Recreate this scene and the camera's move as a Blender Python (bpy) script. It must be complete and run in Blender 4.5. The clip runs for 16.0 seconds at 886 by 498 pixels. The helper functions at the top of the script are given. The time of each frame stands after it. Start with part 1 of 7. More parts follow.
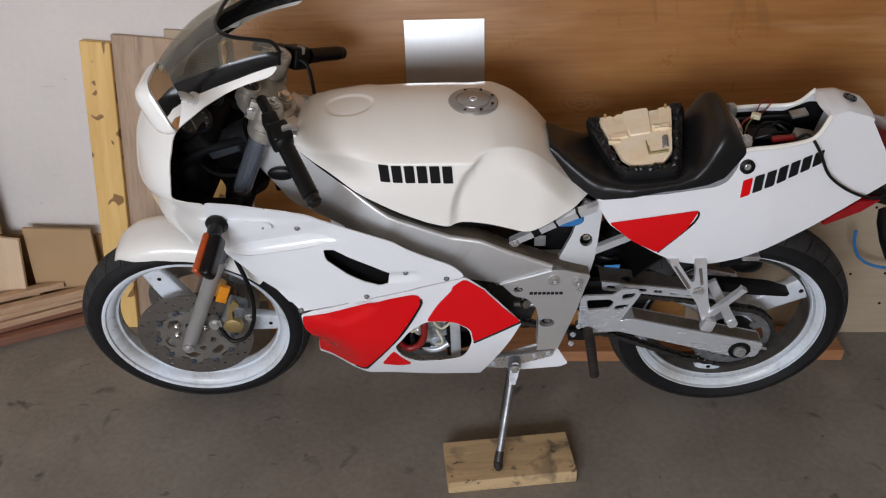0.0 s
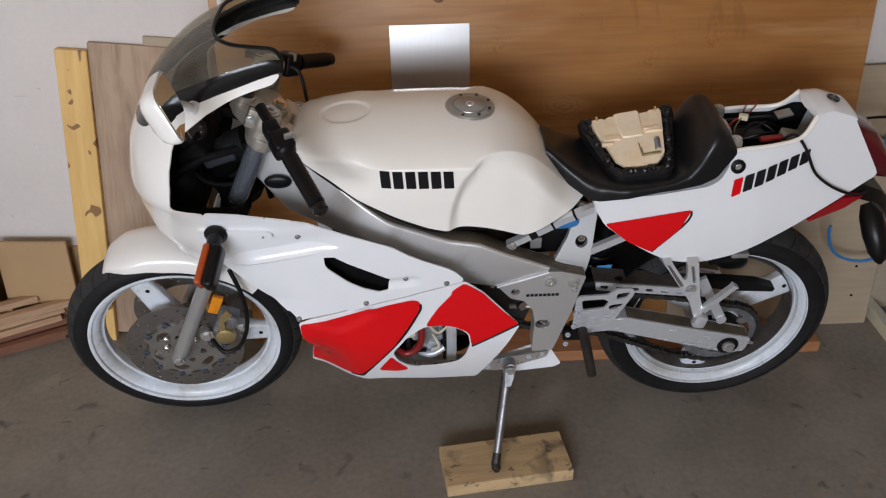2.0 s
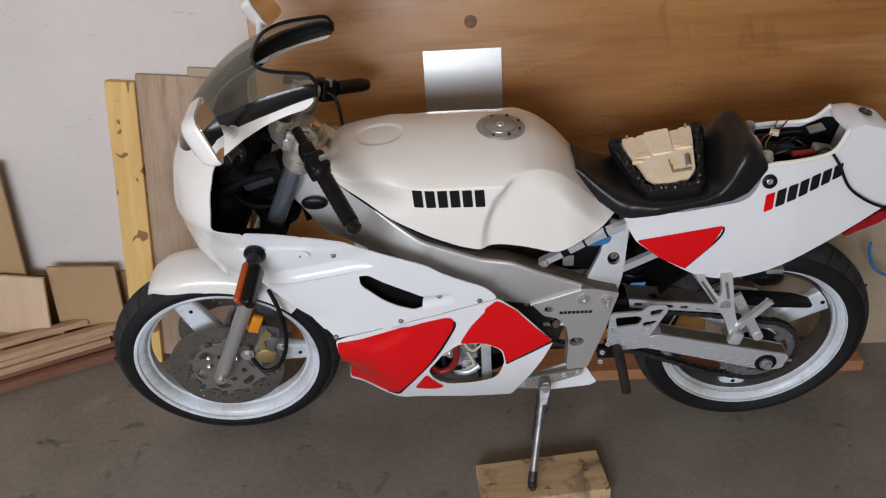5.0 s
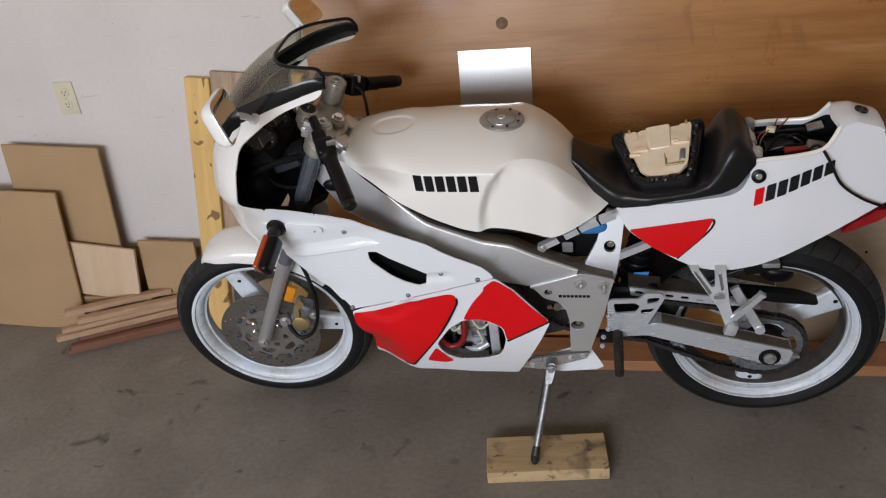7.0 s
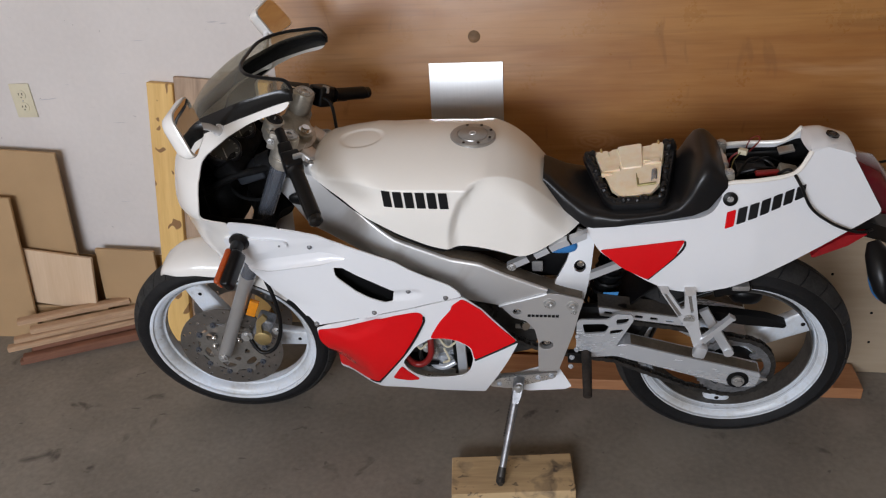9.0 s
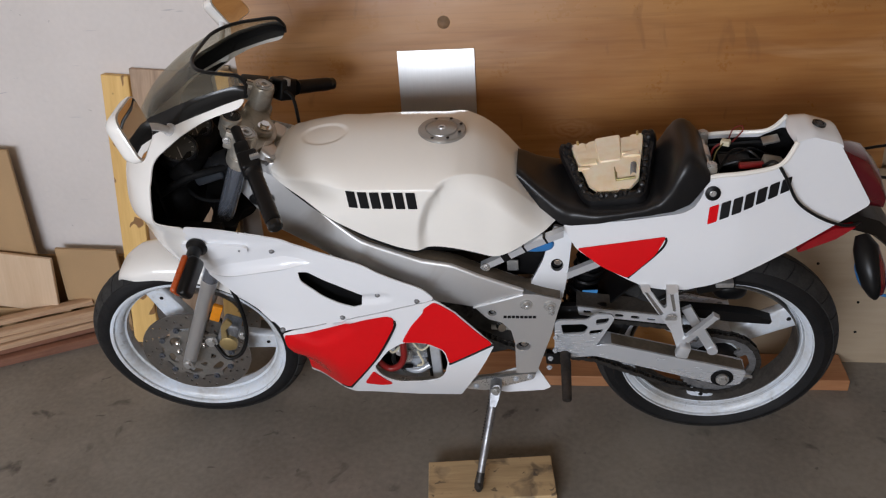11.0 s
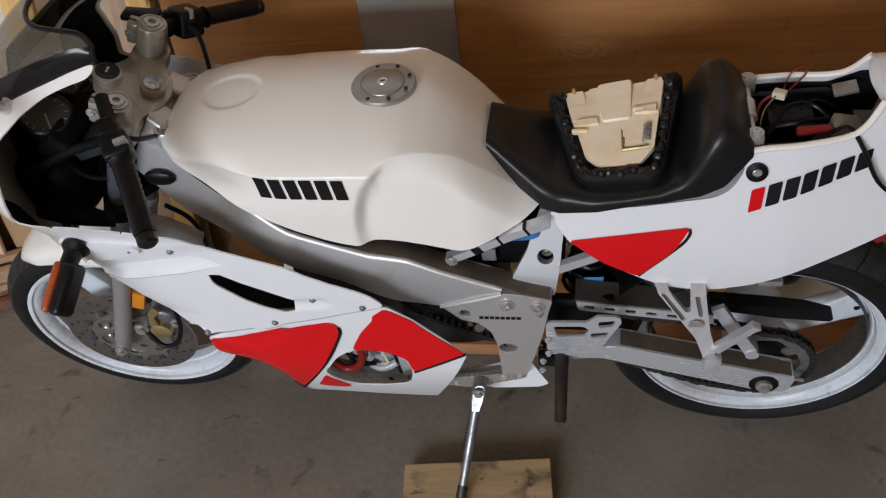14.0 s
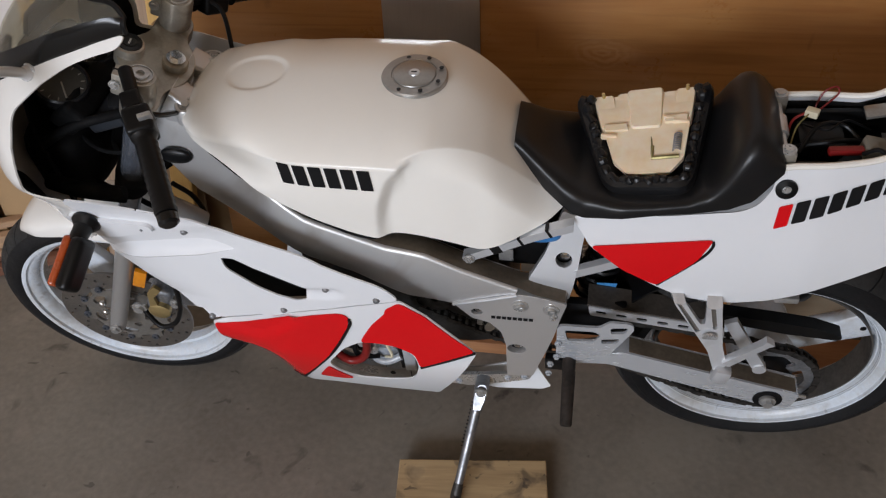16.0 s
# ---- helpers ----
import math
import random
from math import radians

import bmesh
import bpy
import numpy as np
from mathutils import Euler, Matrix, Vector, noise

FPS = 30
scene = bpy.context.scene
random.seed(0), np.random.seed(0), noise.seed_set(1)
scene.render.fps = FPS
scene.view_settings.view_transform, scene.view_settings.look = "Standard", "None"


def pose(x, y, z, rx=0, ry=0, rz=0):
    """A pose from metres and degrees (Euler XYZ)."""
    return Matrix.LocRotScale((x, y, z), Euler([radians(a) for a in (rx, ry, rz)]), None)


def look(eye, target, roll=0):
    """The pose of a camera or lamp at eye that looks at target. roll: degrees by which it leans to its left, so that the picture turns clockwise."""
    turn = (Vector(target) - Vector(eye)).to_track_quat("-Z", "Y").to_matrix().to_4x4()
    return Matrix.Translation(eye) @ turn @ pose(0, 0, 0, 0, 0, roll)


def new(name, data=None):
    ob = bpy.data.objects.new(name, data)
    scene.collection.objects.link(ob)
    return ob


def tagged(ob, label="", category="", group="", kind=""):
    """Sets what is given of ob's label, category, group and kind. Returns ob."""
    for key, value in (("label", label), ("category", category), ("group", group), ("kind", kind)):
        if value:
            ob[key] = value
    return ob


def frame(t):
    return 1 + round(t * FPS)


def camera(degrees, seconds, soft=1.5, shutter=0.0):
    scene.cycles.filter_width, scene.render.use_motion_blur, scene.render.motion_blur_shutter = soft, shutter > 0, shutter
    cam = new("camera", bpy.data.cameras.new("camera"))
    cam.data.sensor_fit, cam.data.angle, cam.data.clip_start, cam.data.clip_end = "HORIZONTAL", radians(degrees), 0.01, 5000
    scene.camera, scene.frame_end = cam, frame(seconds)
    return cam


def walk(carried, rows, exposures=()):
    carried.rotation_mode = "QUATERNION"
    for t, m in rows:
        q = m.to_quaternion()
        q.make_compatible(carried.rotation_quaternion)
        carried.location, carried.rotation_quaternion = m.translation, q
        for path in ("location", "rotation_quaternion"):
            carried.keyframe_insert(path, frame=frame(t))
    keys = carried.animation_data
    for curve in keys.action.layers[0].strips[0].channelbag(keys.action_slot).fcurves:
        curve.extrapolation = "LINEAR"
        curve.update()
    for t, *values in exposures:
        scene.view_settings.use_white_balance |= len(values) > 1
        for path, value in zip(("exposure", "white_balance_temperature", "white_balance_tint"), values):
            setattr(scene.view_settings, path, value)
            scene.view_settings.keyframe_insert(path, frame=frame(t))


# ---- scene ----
cam = camera(56.6, 16.0, 1.2)
PATH = [
    (0, (0.064, -1.795, 1.636), (-0.021, -0.114, 0.556), -2.2),
    (0.5, (0.015, -1.794, 1.648), (-0.007, -0.128, 0.541), -1.9),
    (1, (-0.036, -1.796, 1.654), (-0.06, -0.105, 0.586), -2.0),
    (1.5, (-0.048, -1.794, 1.654), (-0.032, -0.111, 0.573), -1.1),
    (2, (-0.047, -1.796, 1.648), (-0.008, -0.113, 0.568), -1.3),
    (2.5, (-0.054, -1.8, 1.651), (-0.026, -0.127, 0.555), -1.6),
    (3, (-0.066, -1.802, 1.652), (-0.017, -0.115, 0.579), -1.0),
    (3.5, (-0.096, -1.803, 1.65), (-0.145, -0.119, 0.573), -1.4),
    (4, (-0.088, -1.808, 1.643), (-0.158, -0.108, 0.592), -1.7),
    (4.5, (-0.067, -1.802, 1.634), (-0.268, -0.134, 0.549), -5.1),
    (4.7, (-0.063, -1.808, 1.653), (-0.131, -0.112, 0.596), -3.2),
    (5, (-0.023, -1.837, 1.644), (-0.088, -0.116, 0.628), -3.7),
    (5.2, (0.012, -1.856, 1.642), (-0.124, -0.139, 0.624), -5.3),
    (7.3, (0.32, -1.987, 1.661), (-0.08, -0.287, 0.687), -6.7),
    (7.5, (0.308, -1.986, 1.664), (-0.037, -0.276, 0.685), -5.8),
    (8, (0.299, -1.977, 1.663), (-0.017, -0.27, 0.671), -5.2),
    (8.5, (0.275, -1.956, 1.656), (-0.016, -0.231, 0.687), -5.3),
    (9, (0.296, -1.935, 1.659), (-0.019, -0.217, 0.685), -4.5),
    (9.5, (0.364, -1.934, 1.656), (0.053, -0.226, 0.663), -6.6),
    (9.7, (0.382, -1.936, 1.656), (0.049, -0.234, 0.658), -6.7),
    (11.8, (0.279, -1.644, 1.653), (0.055, 0.027, 0.577), -3.8),
    (12, (0.284, -1.586, 1.641), (0.106, 0.065, 0.527), -4.7),
    (12.2, (0.292, -1.514, 1.629), (0.134, 0.12, 0.488), -4.4),
    (12.5, (0.304, -1.401, 1.627), (0.118, 0.19, 0.428), -4.4),
    (12.8, (0.364, -1.329, 1.627), (0.004, 0.201, 0.391), -6.4),
    (13, (0.394, -1.299, 1.622), (-0.103, 0.173, 0.361), -8.9),
    (13.2, (0.413, -1.28, 1.622), (-0.131, 0.195, 0.386), -10.4),
    (13.5, (0.444, -1.272, 1.614), (-0.108, 0.216, 0.396), -11.2),
    (14, (0.435, -1.271, 1.606), (0.018, 0.187, 0.302), -10.1),
    (14.5, (0.388, -1.273, 1.612), (0.134, 0.232, 0.319), -6.1),
    (15, (0.352, -1.284, 1.609), (0.09, 0.222, 0.319), -5.1),
    (15.5, (0.347, -1.268, 1.611), (0.03, 0.229, 0.323), -4.5),
    (16, (0.352, -1.267, 1.609), (0.003, 0.19, 0.283), -5.0),
]
walk(cam, [(t, look(eye, target, roll)) for t, eye, target, roll in PATH])

# ---- world and light ----
world = bpy.data.worlds.new("world")
scene.world = world
world.use_nodes = True
wn = world.node_tree
sky = wn.nodes.new("ShaderNodeTexSky")
sky.sky_type, sky.sun_disc, sky.sun_elevation, sky.sun_rotation = "NISHITA", False, radians(40), radians(200)
wn.links.new(sky.outputs[0], wn.nodes["Background"].inputs[0])
wn.nodes["Background"].inputs[1].default_value = 0.10


def area_lamp(name, eye, target, sx, sy, power, colour):
    data = bpy.data.lights.new(name, "AREA")
    data.shape, data.size, data.size_y, data.energy, data.color = "RECTANGLE", sx, sy, power, colour
    ob = new(name, data)
    ob.matrix_world = look(eye, target)
    return ob


DOOR_POWER = 137
area_lamp("daylight_in_door", (-1.05, -4.55, 1.72), (-1.05, 0, 1.2), 2.5, 1.0, DOOR_POWER, (0.915, 0.98, 1.11))
scene.view_settings.exposure = 0.0

# ---- materials ----


def material(name, colour, rough=0.5, metal=0.0, var=0.12, scale=8.0, bump=0.0, fine=90.0, coat=0.0, dark=None, stretch=(1, 1, 1), spec=0.5):
    """A surface with broad stains and fine grain: colour drifts between colour and dark, roughness with it."""
    m = bpy.data.materials.new(name)
    m.use_nodes = True
    n, l = m.node_tree.nodes, m.node_tree.links
    b = n["Principled BSDF"]
    tc, mp = n.new("ShaderNodeTexCoord"), n.new("ShaderNodeMapping")
    mp.inputs["Scale"].default_value = stretch
    l.new(tc.outputs["Object"], mp.inputs[0])
    big, small = n.new("ShaderNodeTexNoise"), n.new("ShaderNodeTexNoise")
    big.inputs["Scale"].default_value, big.inputs["Detail"].default_value = scale, 5
    small.inputs["Scale"].default_value, small.inputs["Detail"].default_value = fine, 3
    l.new(mp.outputs[0], big.inputs[0])
    l.new(mp.outputs[0], small.inputs[0])
    mix = n.new("ShaderNodeMix")
    mix.data_type = "RGBA"
    d = dark or tuple(c * (1 - 2.2 * var) for c in colour)
    mix.inputs[6].default_value, mix.inputs[7].default_value = (*d, 1), (*colour, 1)
    add = n.new("ShaderNodeMath")
    add.operation = "MULTIPLY_ADD"
    l.new(small.outputs[0], add.inputs[0])
    add.inputs[1].default_value = 0.45
    l.new(big.outputs[0], add.inputs[2])
    ramp = n.new("ShaderNodeMapRange")
    ramp.inputs[1].default_value, ramp.inputs[2].default_value = 0.45, 0.95
    l.new(add.outputs[0], ramp.inputs[0])
    l.new(ramp.outputs[0], mix.inputs[0])
    l.new(mix.outputs[2], b.inputs["Base Color"])
    rr = n.new("ShaderNodeMapRange")
    swing = min(1, var * 8)
    rr.inputs[3].default_value, rr.inputs[4].default_value = min(1, rough * (1 + 0.25 * swing)), rough * (1 - 0.15 * swing)
    l.new(ramp.outputs[0], rr.inputs[0])
    l.new(rr.outputs[0], b.inputs["Roughness"])
    b.inputs["Metallic"].default_value = metal
    b.inputs["Specular IOR Level"].default_value = spec
    b.inputs["Coat Weight"].default_value = coat
    b.inputs["Coat Roughness"].default_value = 0.06
    if bump:
        bp = n.new("ShaderNodeBump")
        bp.inputs["Strength"].default_value, bp.inputs["Distance"].default_value = bump, 0.002
        l.new(add.outputs[0], bp.inputs["Height"])
        l.new(bp.outputs[0], b.inputs["Normal"])
    return m


def wood(name, light, dark, axis=0, scale=3.0, knots=True, rough=0.6, ring=9.0, var=0.5):
    """Sawn timber or veneer: distorted bands along one axis, fibres and darker knots."""
    m = material(name, light, rough)
    n, l = m.node_tree.nodes, m.node_tree.links
    b = n["Principled BSDF"]
    tc, mp = n.new("ShaderNodeTexCoord"), n.new("ShaderNodeMapping")
    sc = [ring, ring, ring]
    sc[axis] = ring * 0.09
    mp.inputs["Scale"].default_value = sc
    l.new(tc.outputs["Object"], mp.inputs[0])
    warp = n.new("ShaderNodeTexNoise")
    warp.inputs["Scale"].default_value, warp.inputs["Detail"].default_value, warp.inputs["Distortion"].default_value = scale * 0.5, 6, 1.2
    l.new(mp.outputs[0], warp.inputs[0])
    fib = n.new("ShaderNodeTexNoise")
    fib.inputs["Scale"].default_value, fib.inputs["Detail"].default_value = 14, 6
    l.new(mp.outputs[0], fib.inputs[0])
    patch = n.new("ShaderNodeTexNoise")
    patch.inputs["Scale"].default_value, patch.inputs["Detail"].default_value = 2.2, 3
    l.new(tc.outputs["Object"], patch.inputs[0])
    s1, s2 = n.new("ShaderNodeMath"), n.new("ShaderNodeMath")
    s1.operation = s2.operation = "MULTIPLY_ADD"
    l.new(fib.outputs[0], s1.inputs[0])
    s1.inputs[1].default_value = 0.45
    l.new(warp.outputs[0], s1.inputs[2])
    l.new(patch.outputs[0], s2.inputs[0])
    s2.inputs[1].default_value = 0.5
    l.new(s1.outputs[0], s2.inputs[2])
    rg = n.new("ShaderNodeMapRange")
    rg.inputs[1].default_value, rg.inputs[2].default_value = 0.72 - 0.25 * var, 0.98 + 0.2 * (1 - var)
    l.new(s2.outputs[0], rg.inputs[0])
    mix = n.new("ShaderNodeMix")
    mix.data_type = "RGBA"
    mix.inputs[6].default_value, mix.inputs[7].default_value = (*dark, 1), (*light, 1)
    l.new(rg.outputs[0], mix.inputs[0])
    out = mix.outputs[2]
    if knots:
        vo = n.new("ShaderNodeTexVoronoi")
        vo.inputs["Scale"].default_value = 0.55
        mp2 = n.new("ShaderNodeMapping")
        k = [ring * 1.1, ring * 1.1, ring * 1.1]
        k[axis] = ring * 0.5
        mp2.inputs["Scale"].default_value = k
        l.new(tc.outputs["Object"], mp2.inputs[0])
        l.new(mp2.outputs[0], vo.inputs[0])
        kr = n.new("ShaderNodeMapRange")
        kr.inputs[1].default_value, kr.inputs[2].default_value = 0.05, 0.13
        l.new(vo.outputs[0], kr.inputs[0])
        km = n.new("ShaderNodeMix")
        km.data_type = "RGBA"
        km.inputs[6].default_value = (*[c * 0.45 for c in dark], 1)
        l.new(kr.outputs[0], km.inputs[0])
        l.new(out, km.inputs[7])
        out = km.outputs[2]
    l.new(out, b.inputs["Base Color"])
    bp = n.new("ShaderNodeBump")
    bp.inputs["Strength"].default_value, bp.inputs["Distance"].default_value = 0.25, 0.001
    l.new(s1.outputs[0], bp.inputs["Height"])
    l.new(bp.outputs[0], b.inputs["Normal"])
    return m


WHITE = material("white_lacquer", (0.785, 0.80, 0.825), 0.22, 0, 0.008, 5, coat=0.6)
COWLWHITE = material("cream_white_lacquer", (0.80, 0.785, 0.75), 0.22, 0, 0.01, 5, coat=0.5)
PEARL = material("pearl_white_lacquer", (0.87, 0.842, 0.785), 0.24, 0, 0.008, 3, coat=0.2, spec=0.4)
RED = material("red_lacquer", (0.70, 0.003, 0.007), 0.24, 0, 0.03, 6, coat=0.2, spec=0.35)
BLACK = material("black_plastic", (0.007, 0.007, 0.0075), 0.34, 0, 0.2, 20, 0.05, spec=0.24)
MATTE = material("matte_black", (0.006, 0.006, 0.0065), 0.75, 0, 0.3, 30, 0.1, spec=0.2)
DECAL = material("black_film", (0.008, 0.008, 0.009), 0.5, 0, 0.05, 20, spec=0.2)
GLOSSBLACK = material("gloss_black", (0.008, 0.008, 0.008), 0.24, 0, 0.1, 10, coat=0.12, spec=0.35)
VINYL = material("seat_vinyl", (0.011, 0.011, 0.012), 0.34, 0, 0.15, 12, 0.12, 420, spec=0.36)
RUBBER = material("tyre_rubber", (0.009, 0.009, 0.010), 0.6, 0, 0.2, 15, 0.15, 200, spec=0.3)
RIMWHITE = material("wheel_white", (0.72, 0.785, 0.865), 0.28, 0, 0.10, 9, dark=(0.52, 0.52, 0.51))
ALU = material("brushed_aluminium", (0.74, 0.765, 0.80), 0.31, 0.58, 0.015, 4)
SWING = material("swingarm_aluminium", (0.78, 0.82, 0.87), 0.27, 0.60, 0.03, 6, 0.03, 160, stretch=(0.2, 1, 1))
GREASED = material("greasy_steel", (0.36, 0.37, 0.39), 0.36, 0.6, 0.3, 30, 0.06, 200)
BARREL = material("dirt_and_shade_dark", (0.10, 0.092, 0.082), 0.55, 0, 0.5, 14, 0.06, 120, dark=(0.03, 0.028, 0.026))
FRAME = material("frame_silver", (0.66, 0.655, 0.65), 0.43, 0.70, 0.015, 3)
CAST = material("cast_aluminium", (0.52, 0.49, 0.43), 0.33, 0.68, 0.14, 18, 0.10, 180)
STANCHION = material("dark_fork_tube", (0.30, 0.33, 0.39), 0.16, 0.75, 0.08, 12)
FORKALU = material("fork_aluminium", (0.58, 0.58, 0.58), 0.29, 0.70, 0.02, 6)
STEEL = material("steel", (0.62, 0.62, 0.61), 0.3, 0.7, 0.15, 25, 0.05, 200)
STANDM = material("worn_chrome", (0.34, 0.345, 0.36), 0.40, 0.85, 0.2, 30, 0.1, 150)
BOLT = material("zinc_plated_steel", (0.56, 0.59, 0.63), 0.24, 0.35, 0.1, 25)
CHROME = material("chrome", (0.75, 0.75, 0.74), 0.12, 1.0, 0.08, 12)
DISC = material("brake_disc_steel", (0.33, 0.31, 0.29), 0.38, 0.9, 0.15, 14, 0.05, 250)
GOLD = material("gold_anodised", (0.62, 0.47, 0.22), 0.35, 0.8, 0.1, 20)
CHAINM = material("greasy_chain", (0.07, 0.065, 0.06), 0.5, 0.6, 0.3, 60, 0.2)
PEGM = material("worn_peg_rubber", (0.035, 0.027, 0.022), 0.7, 0, 0.3, 40, 0.3, 120, spec=0.25)
AMBER = material("amber_lens", (0.75, 0.26, 0.01), 0.2, 0, 0.1, 40, coat=0.5)
ORANGE = material("orange_lens", (0.42, 0.07, 0.015), 0.25, 0, 0.1, 40, coat=0.5)
DARKRED = material("dark_red_lens", (0.10, 0.005, 0.010), 0.15, 0, 0.1, 20, coat=0.8)
CREAM = material("cream_abs", (0.89, 0.785, 0.62), 0.42, 0, 0.12, 18, 0.05, 80, dark=(0.82, 0.63, 0.40))
CREAM.node_tree.nodes["Principled BSDF"].inputs["Subsurface Weight"].default_value = 0.25
CREAM.node_tree.nodes["Principled BSDF"].inputs["Subsurface Radius"].default_value = (0.02, 0.012, 0.006)
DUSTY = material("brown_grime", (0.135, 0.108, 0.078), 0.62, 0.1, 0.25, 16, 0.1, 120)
SOOT = material("dusty_dark_plastic", (0.085, 0.072, 0.060), 0.6, 0, 0.3, 16, 0.1, 150)
RIMGREY = material("rim_line_grey", (0.33, 0.34, 0.36), 0.6, 0, 0.3, 12)
OLIVE = material("yellow_zinc", (0.36, 0.31, 0.13), 0.35, 0.6, 0.3, 60)
REDLENS = material("red_reflector", (0.34, 0.008, 0.014), 0.2, 0, 0.15, 30, coat=0.6)
WIRERED = material("red_insulation", (0.22, 0.010, 0.009), 0.4, 0, 0.1, 20)
BLUE = material("blue_plastic", (0.04, 0.22, 0.55), 0.4, 0, 0.08, 20)
BLUETAPE = material("blue_tape", (0.06, 0.28, 0.62), 0.6, 0, 0.08, 20)
CONCRETE = material("stained_concrete", (0.256, 0.230, 0.194), 0.62, 0, 0.22, 2.6, 0.3, 60, dark=(0.150, 0.131, 0.108))
PLASTER = material("scuffed_white_paint", (0.675, 0.627, 0.596), 0.7, 0, 0.05, 3, 0.15, 60)


def spots(m, colour, scale, low, high, stretch=(1, 1, 1), strength=1.0, detail=4.0, turn=0.0):
    """Lays irregular marks of one colour over a material: stains, scuffs, oil drops."""
    n, l = m.node_tree.nodes, m.node_tree.links
    b = n["Principled BSDF"]
    old = b.inputs["Base Color"].links[0].from_socket
    tc, mp, ns, rg, mul, mix = (n.new("ShaderNode" + k) for k in ("TexCoord", "Mapping", "TexNoise", "MapRange", "Math", "Mix"))
    mp.inputs["Scale"].default_value, mp.inputs["Rotation"].default_value = stretch, (0, turn, 0)
    l.new(tc.outputs["Object"], mp.inputs[0])
    l.new(mp.outputs[0], ns.inputs[0])
    ns.inputs["Scale"].default_value, ns.inputs["Detail"].default_value, ns.inputs["Distortion"].default_value = scale, detail, 0.6
    rg.inputs[1].default_value, rg.inputs[2].default_value = low, high
    l.new(ns.outputs[0], rg.inputs[0])
    mul.operation = "MULTIPLY"
    mul.inputs[1].default_value = strength
    l.new(rg.outputs[0], mul.inputs[0])
    mix.data_type = "RGBA"
    l.new(mul.outputs[0], mix.inputs[0])
    l.new(old, mix.inputs[6])
    mix.inputs[7].default_value = (*colour, 1)
    l.new(mix.outputs[2], b.inputs["Base Color"])
    return m


spots(CONCRETE, (0.045, 0.036, 0.030), 9, 0.66, 0.74, strength=0.75)
spots(CONCRETE, (0.30, 0.26, 0.22), 5, 0.60, 0.75, strength=0.5)
spots(CONCRETE, (0.04, 0.033, 0.028), 22, 0.71, 0.76, strength=0.55, detail=2)
spots(PLASTER, (0.30, 0.29, 0.32), 9, 0.69, 0.715, (0.35, 1, 9.0), 0.55, 8, -0.45)
spots(PLASTER, (0.34, 0.33, 0.38), 13, 0.70, 0.725, (0.5, 1, 6.0), 0.55, 8, 0.6)
spots(PLASTER, (0.22, 0.20, 0.20), 34, 0.735, 0.76, (1, 1, 1.6), 0.6, 3)
spots(PLASTER, (0.60, 0.57, 0.54), 2.2, 0.55, 0.75, (1, 1, 1), 0.5)
ALUSHEET = material("sheet_aluminium", (0.58, 0.58, 0.57), 0.30, 1.0, 0.06, 6, 0.06, 300, stretch=(1, 1, 0.06))
PLY = wood("plywood_veneer", (0.425, 0.208, 0.068), (0.285, 0.108, 0.029), 0, 2.2, True, 0.30, 5.0, 0.5)
PLY.node_tree.nodes["Principled BSDF"].inputs["Specular IOR Level"].default_value = 0.32
PLUG = material("dark_wood_plug", (0.22, 0.12, 0.05), 0.6, 0, 0.2, 30)
PLYPALE = wood("pale_plywood", (0.42, 0.335, 0.235), (0.33, 0.25, 0.165), 0, 2.2, False, 0.6, 5.0, 0.4)
PINE = wood("pine", (0.76, 0.50, 0.18), (0.60, 0.35, 0.10), 2, 3, True, 0.55, 11, 0.5)
BLOCKWOOD = wood("worn_softwood", (0.52, 0.37, 0.20), (0.30, 0.20, 0.10), 0, 3, True, 0.65, 12, 0.7)
GREYWOOD = wood("weathered_wood", (0.44, 0.315, 0.22), (0.23, 0.15, 0.098), 2, 4, False, 0.75, 12, 0.8)
REDBOARD = wood("stained_board", (0.42, 0.20, 0.09), (0.28, 0.11, 0.045), 0, 3, False, 0.55, 12, 0.5)
FIBRE = material("fibreboard", (0.43, 0.278, 0.142), 0.7, 0, 0.06, 5, 0.05, 250)
FIBREPALE = wood("birch_panel", (0.63, 0.465, 0.315), (0.54, 0.375, 0.235), 2, 3, False, 0.6, 10, 0.3)
TRIMWOOD = wood("trim_strip", (0.50, 0.335, 0.205), (0.27, 0.145, 0.085), 0, 3, False, 0.6, 14, 0.5)
REDTRIM = wood("reddish_trim_strip", (0.22, 0.095, 0.055), (0.11, 0.042, 0.025), 0, 3, False, 0.6, 14, 0.5)
spots(FRAME, (0.30, 0.25, 0.20), 7, 0.56, 0.74, strength=0.55)
spots(ALU, (0.34, 0.32, 0.29), 9, 0.58, 0.74, strength=0.5)
spots(CAST, (0.14, 0.115, 0.085), 16, 0.52, 0.68, strength=0.6)
spots(BLOCKWOOD, (0.085, 0.065, 0.05), 15, 0.57, 0.70, strength=0.7)
spots(BLOCKWOOD, (0.06, 0.045, 0.035), 42, 0.64, 0.70, strength=0.7, detail=2)
spots(BLOCKWOOD, (0.62, 0.47, 0.28), 7, 0.60, 0.72, strength=0.4)
spots(RIMWHITE, (0.28, 0.25, 0.21), 14, 0.58, 0.74, strength=0.40)
spots(RIMWHITE, (0.16, 0.13, 0.10), 38, 0.64, 0.71, strength=0.35)
spots(PINE, (0.20, 0.09, 0.03), 24, 0.675, 0.70, (1, 1, 0.8), 0.9, 0)
spots(GREYWOOD, (0.14, 0.09, 0.065), 5, 0.55, 0.72, (3, 1, 0.5), 0.6)
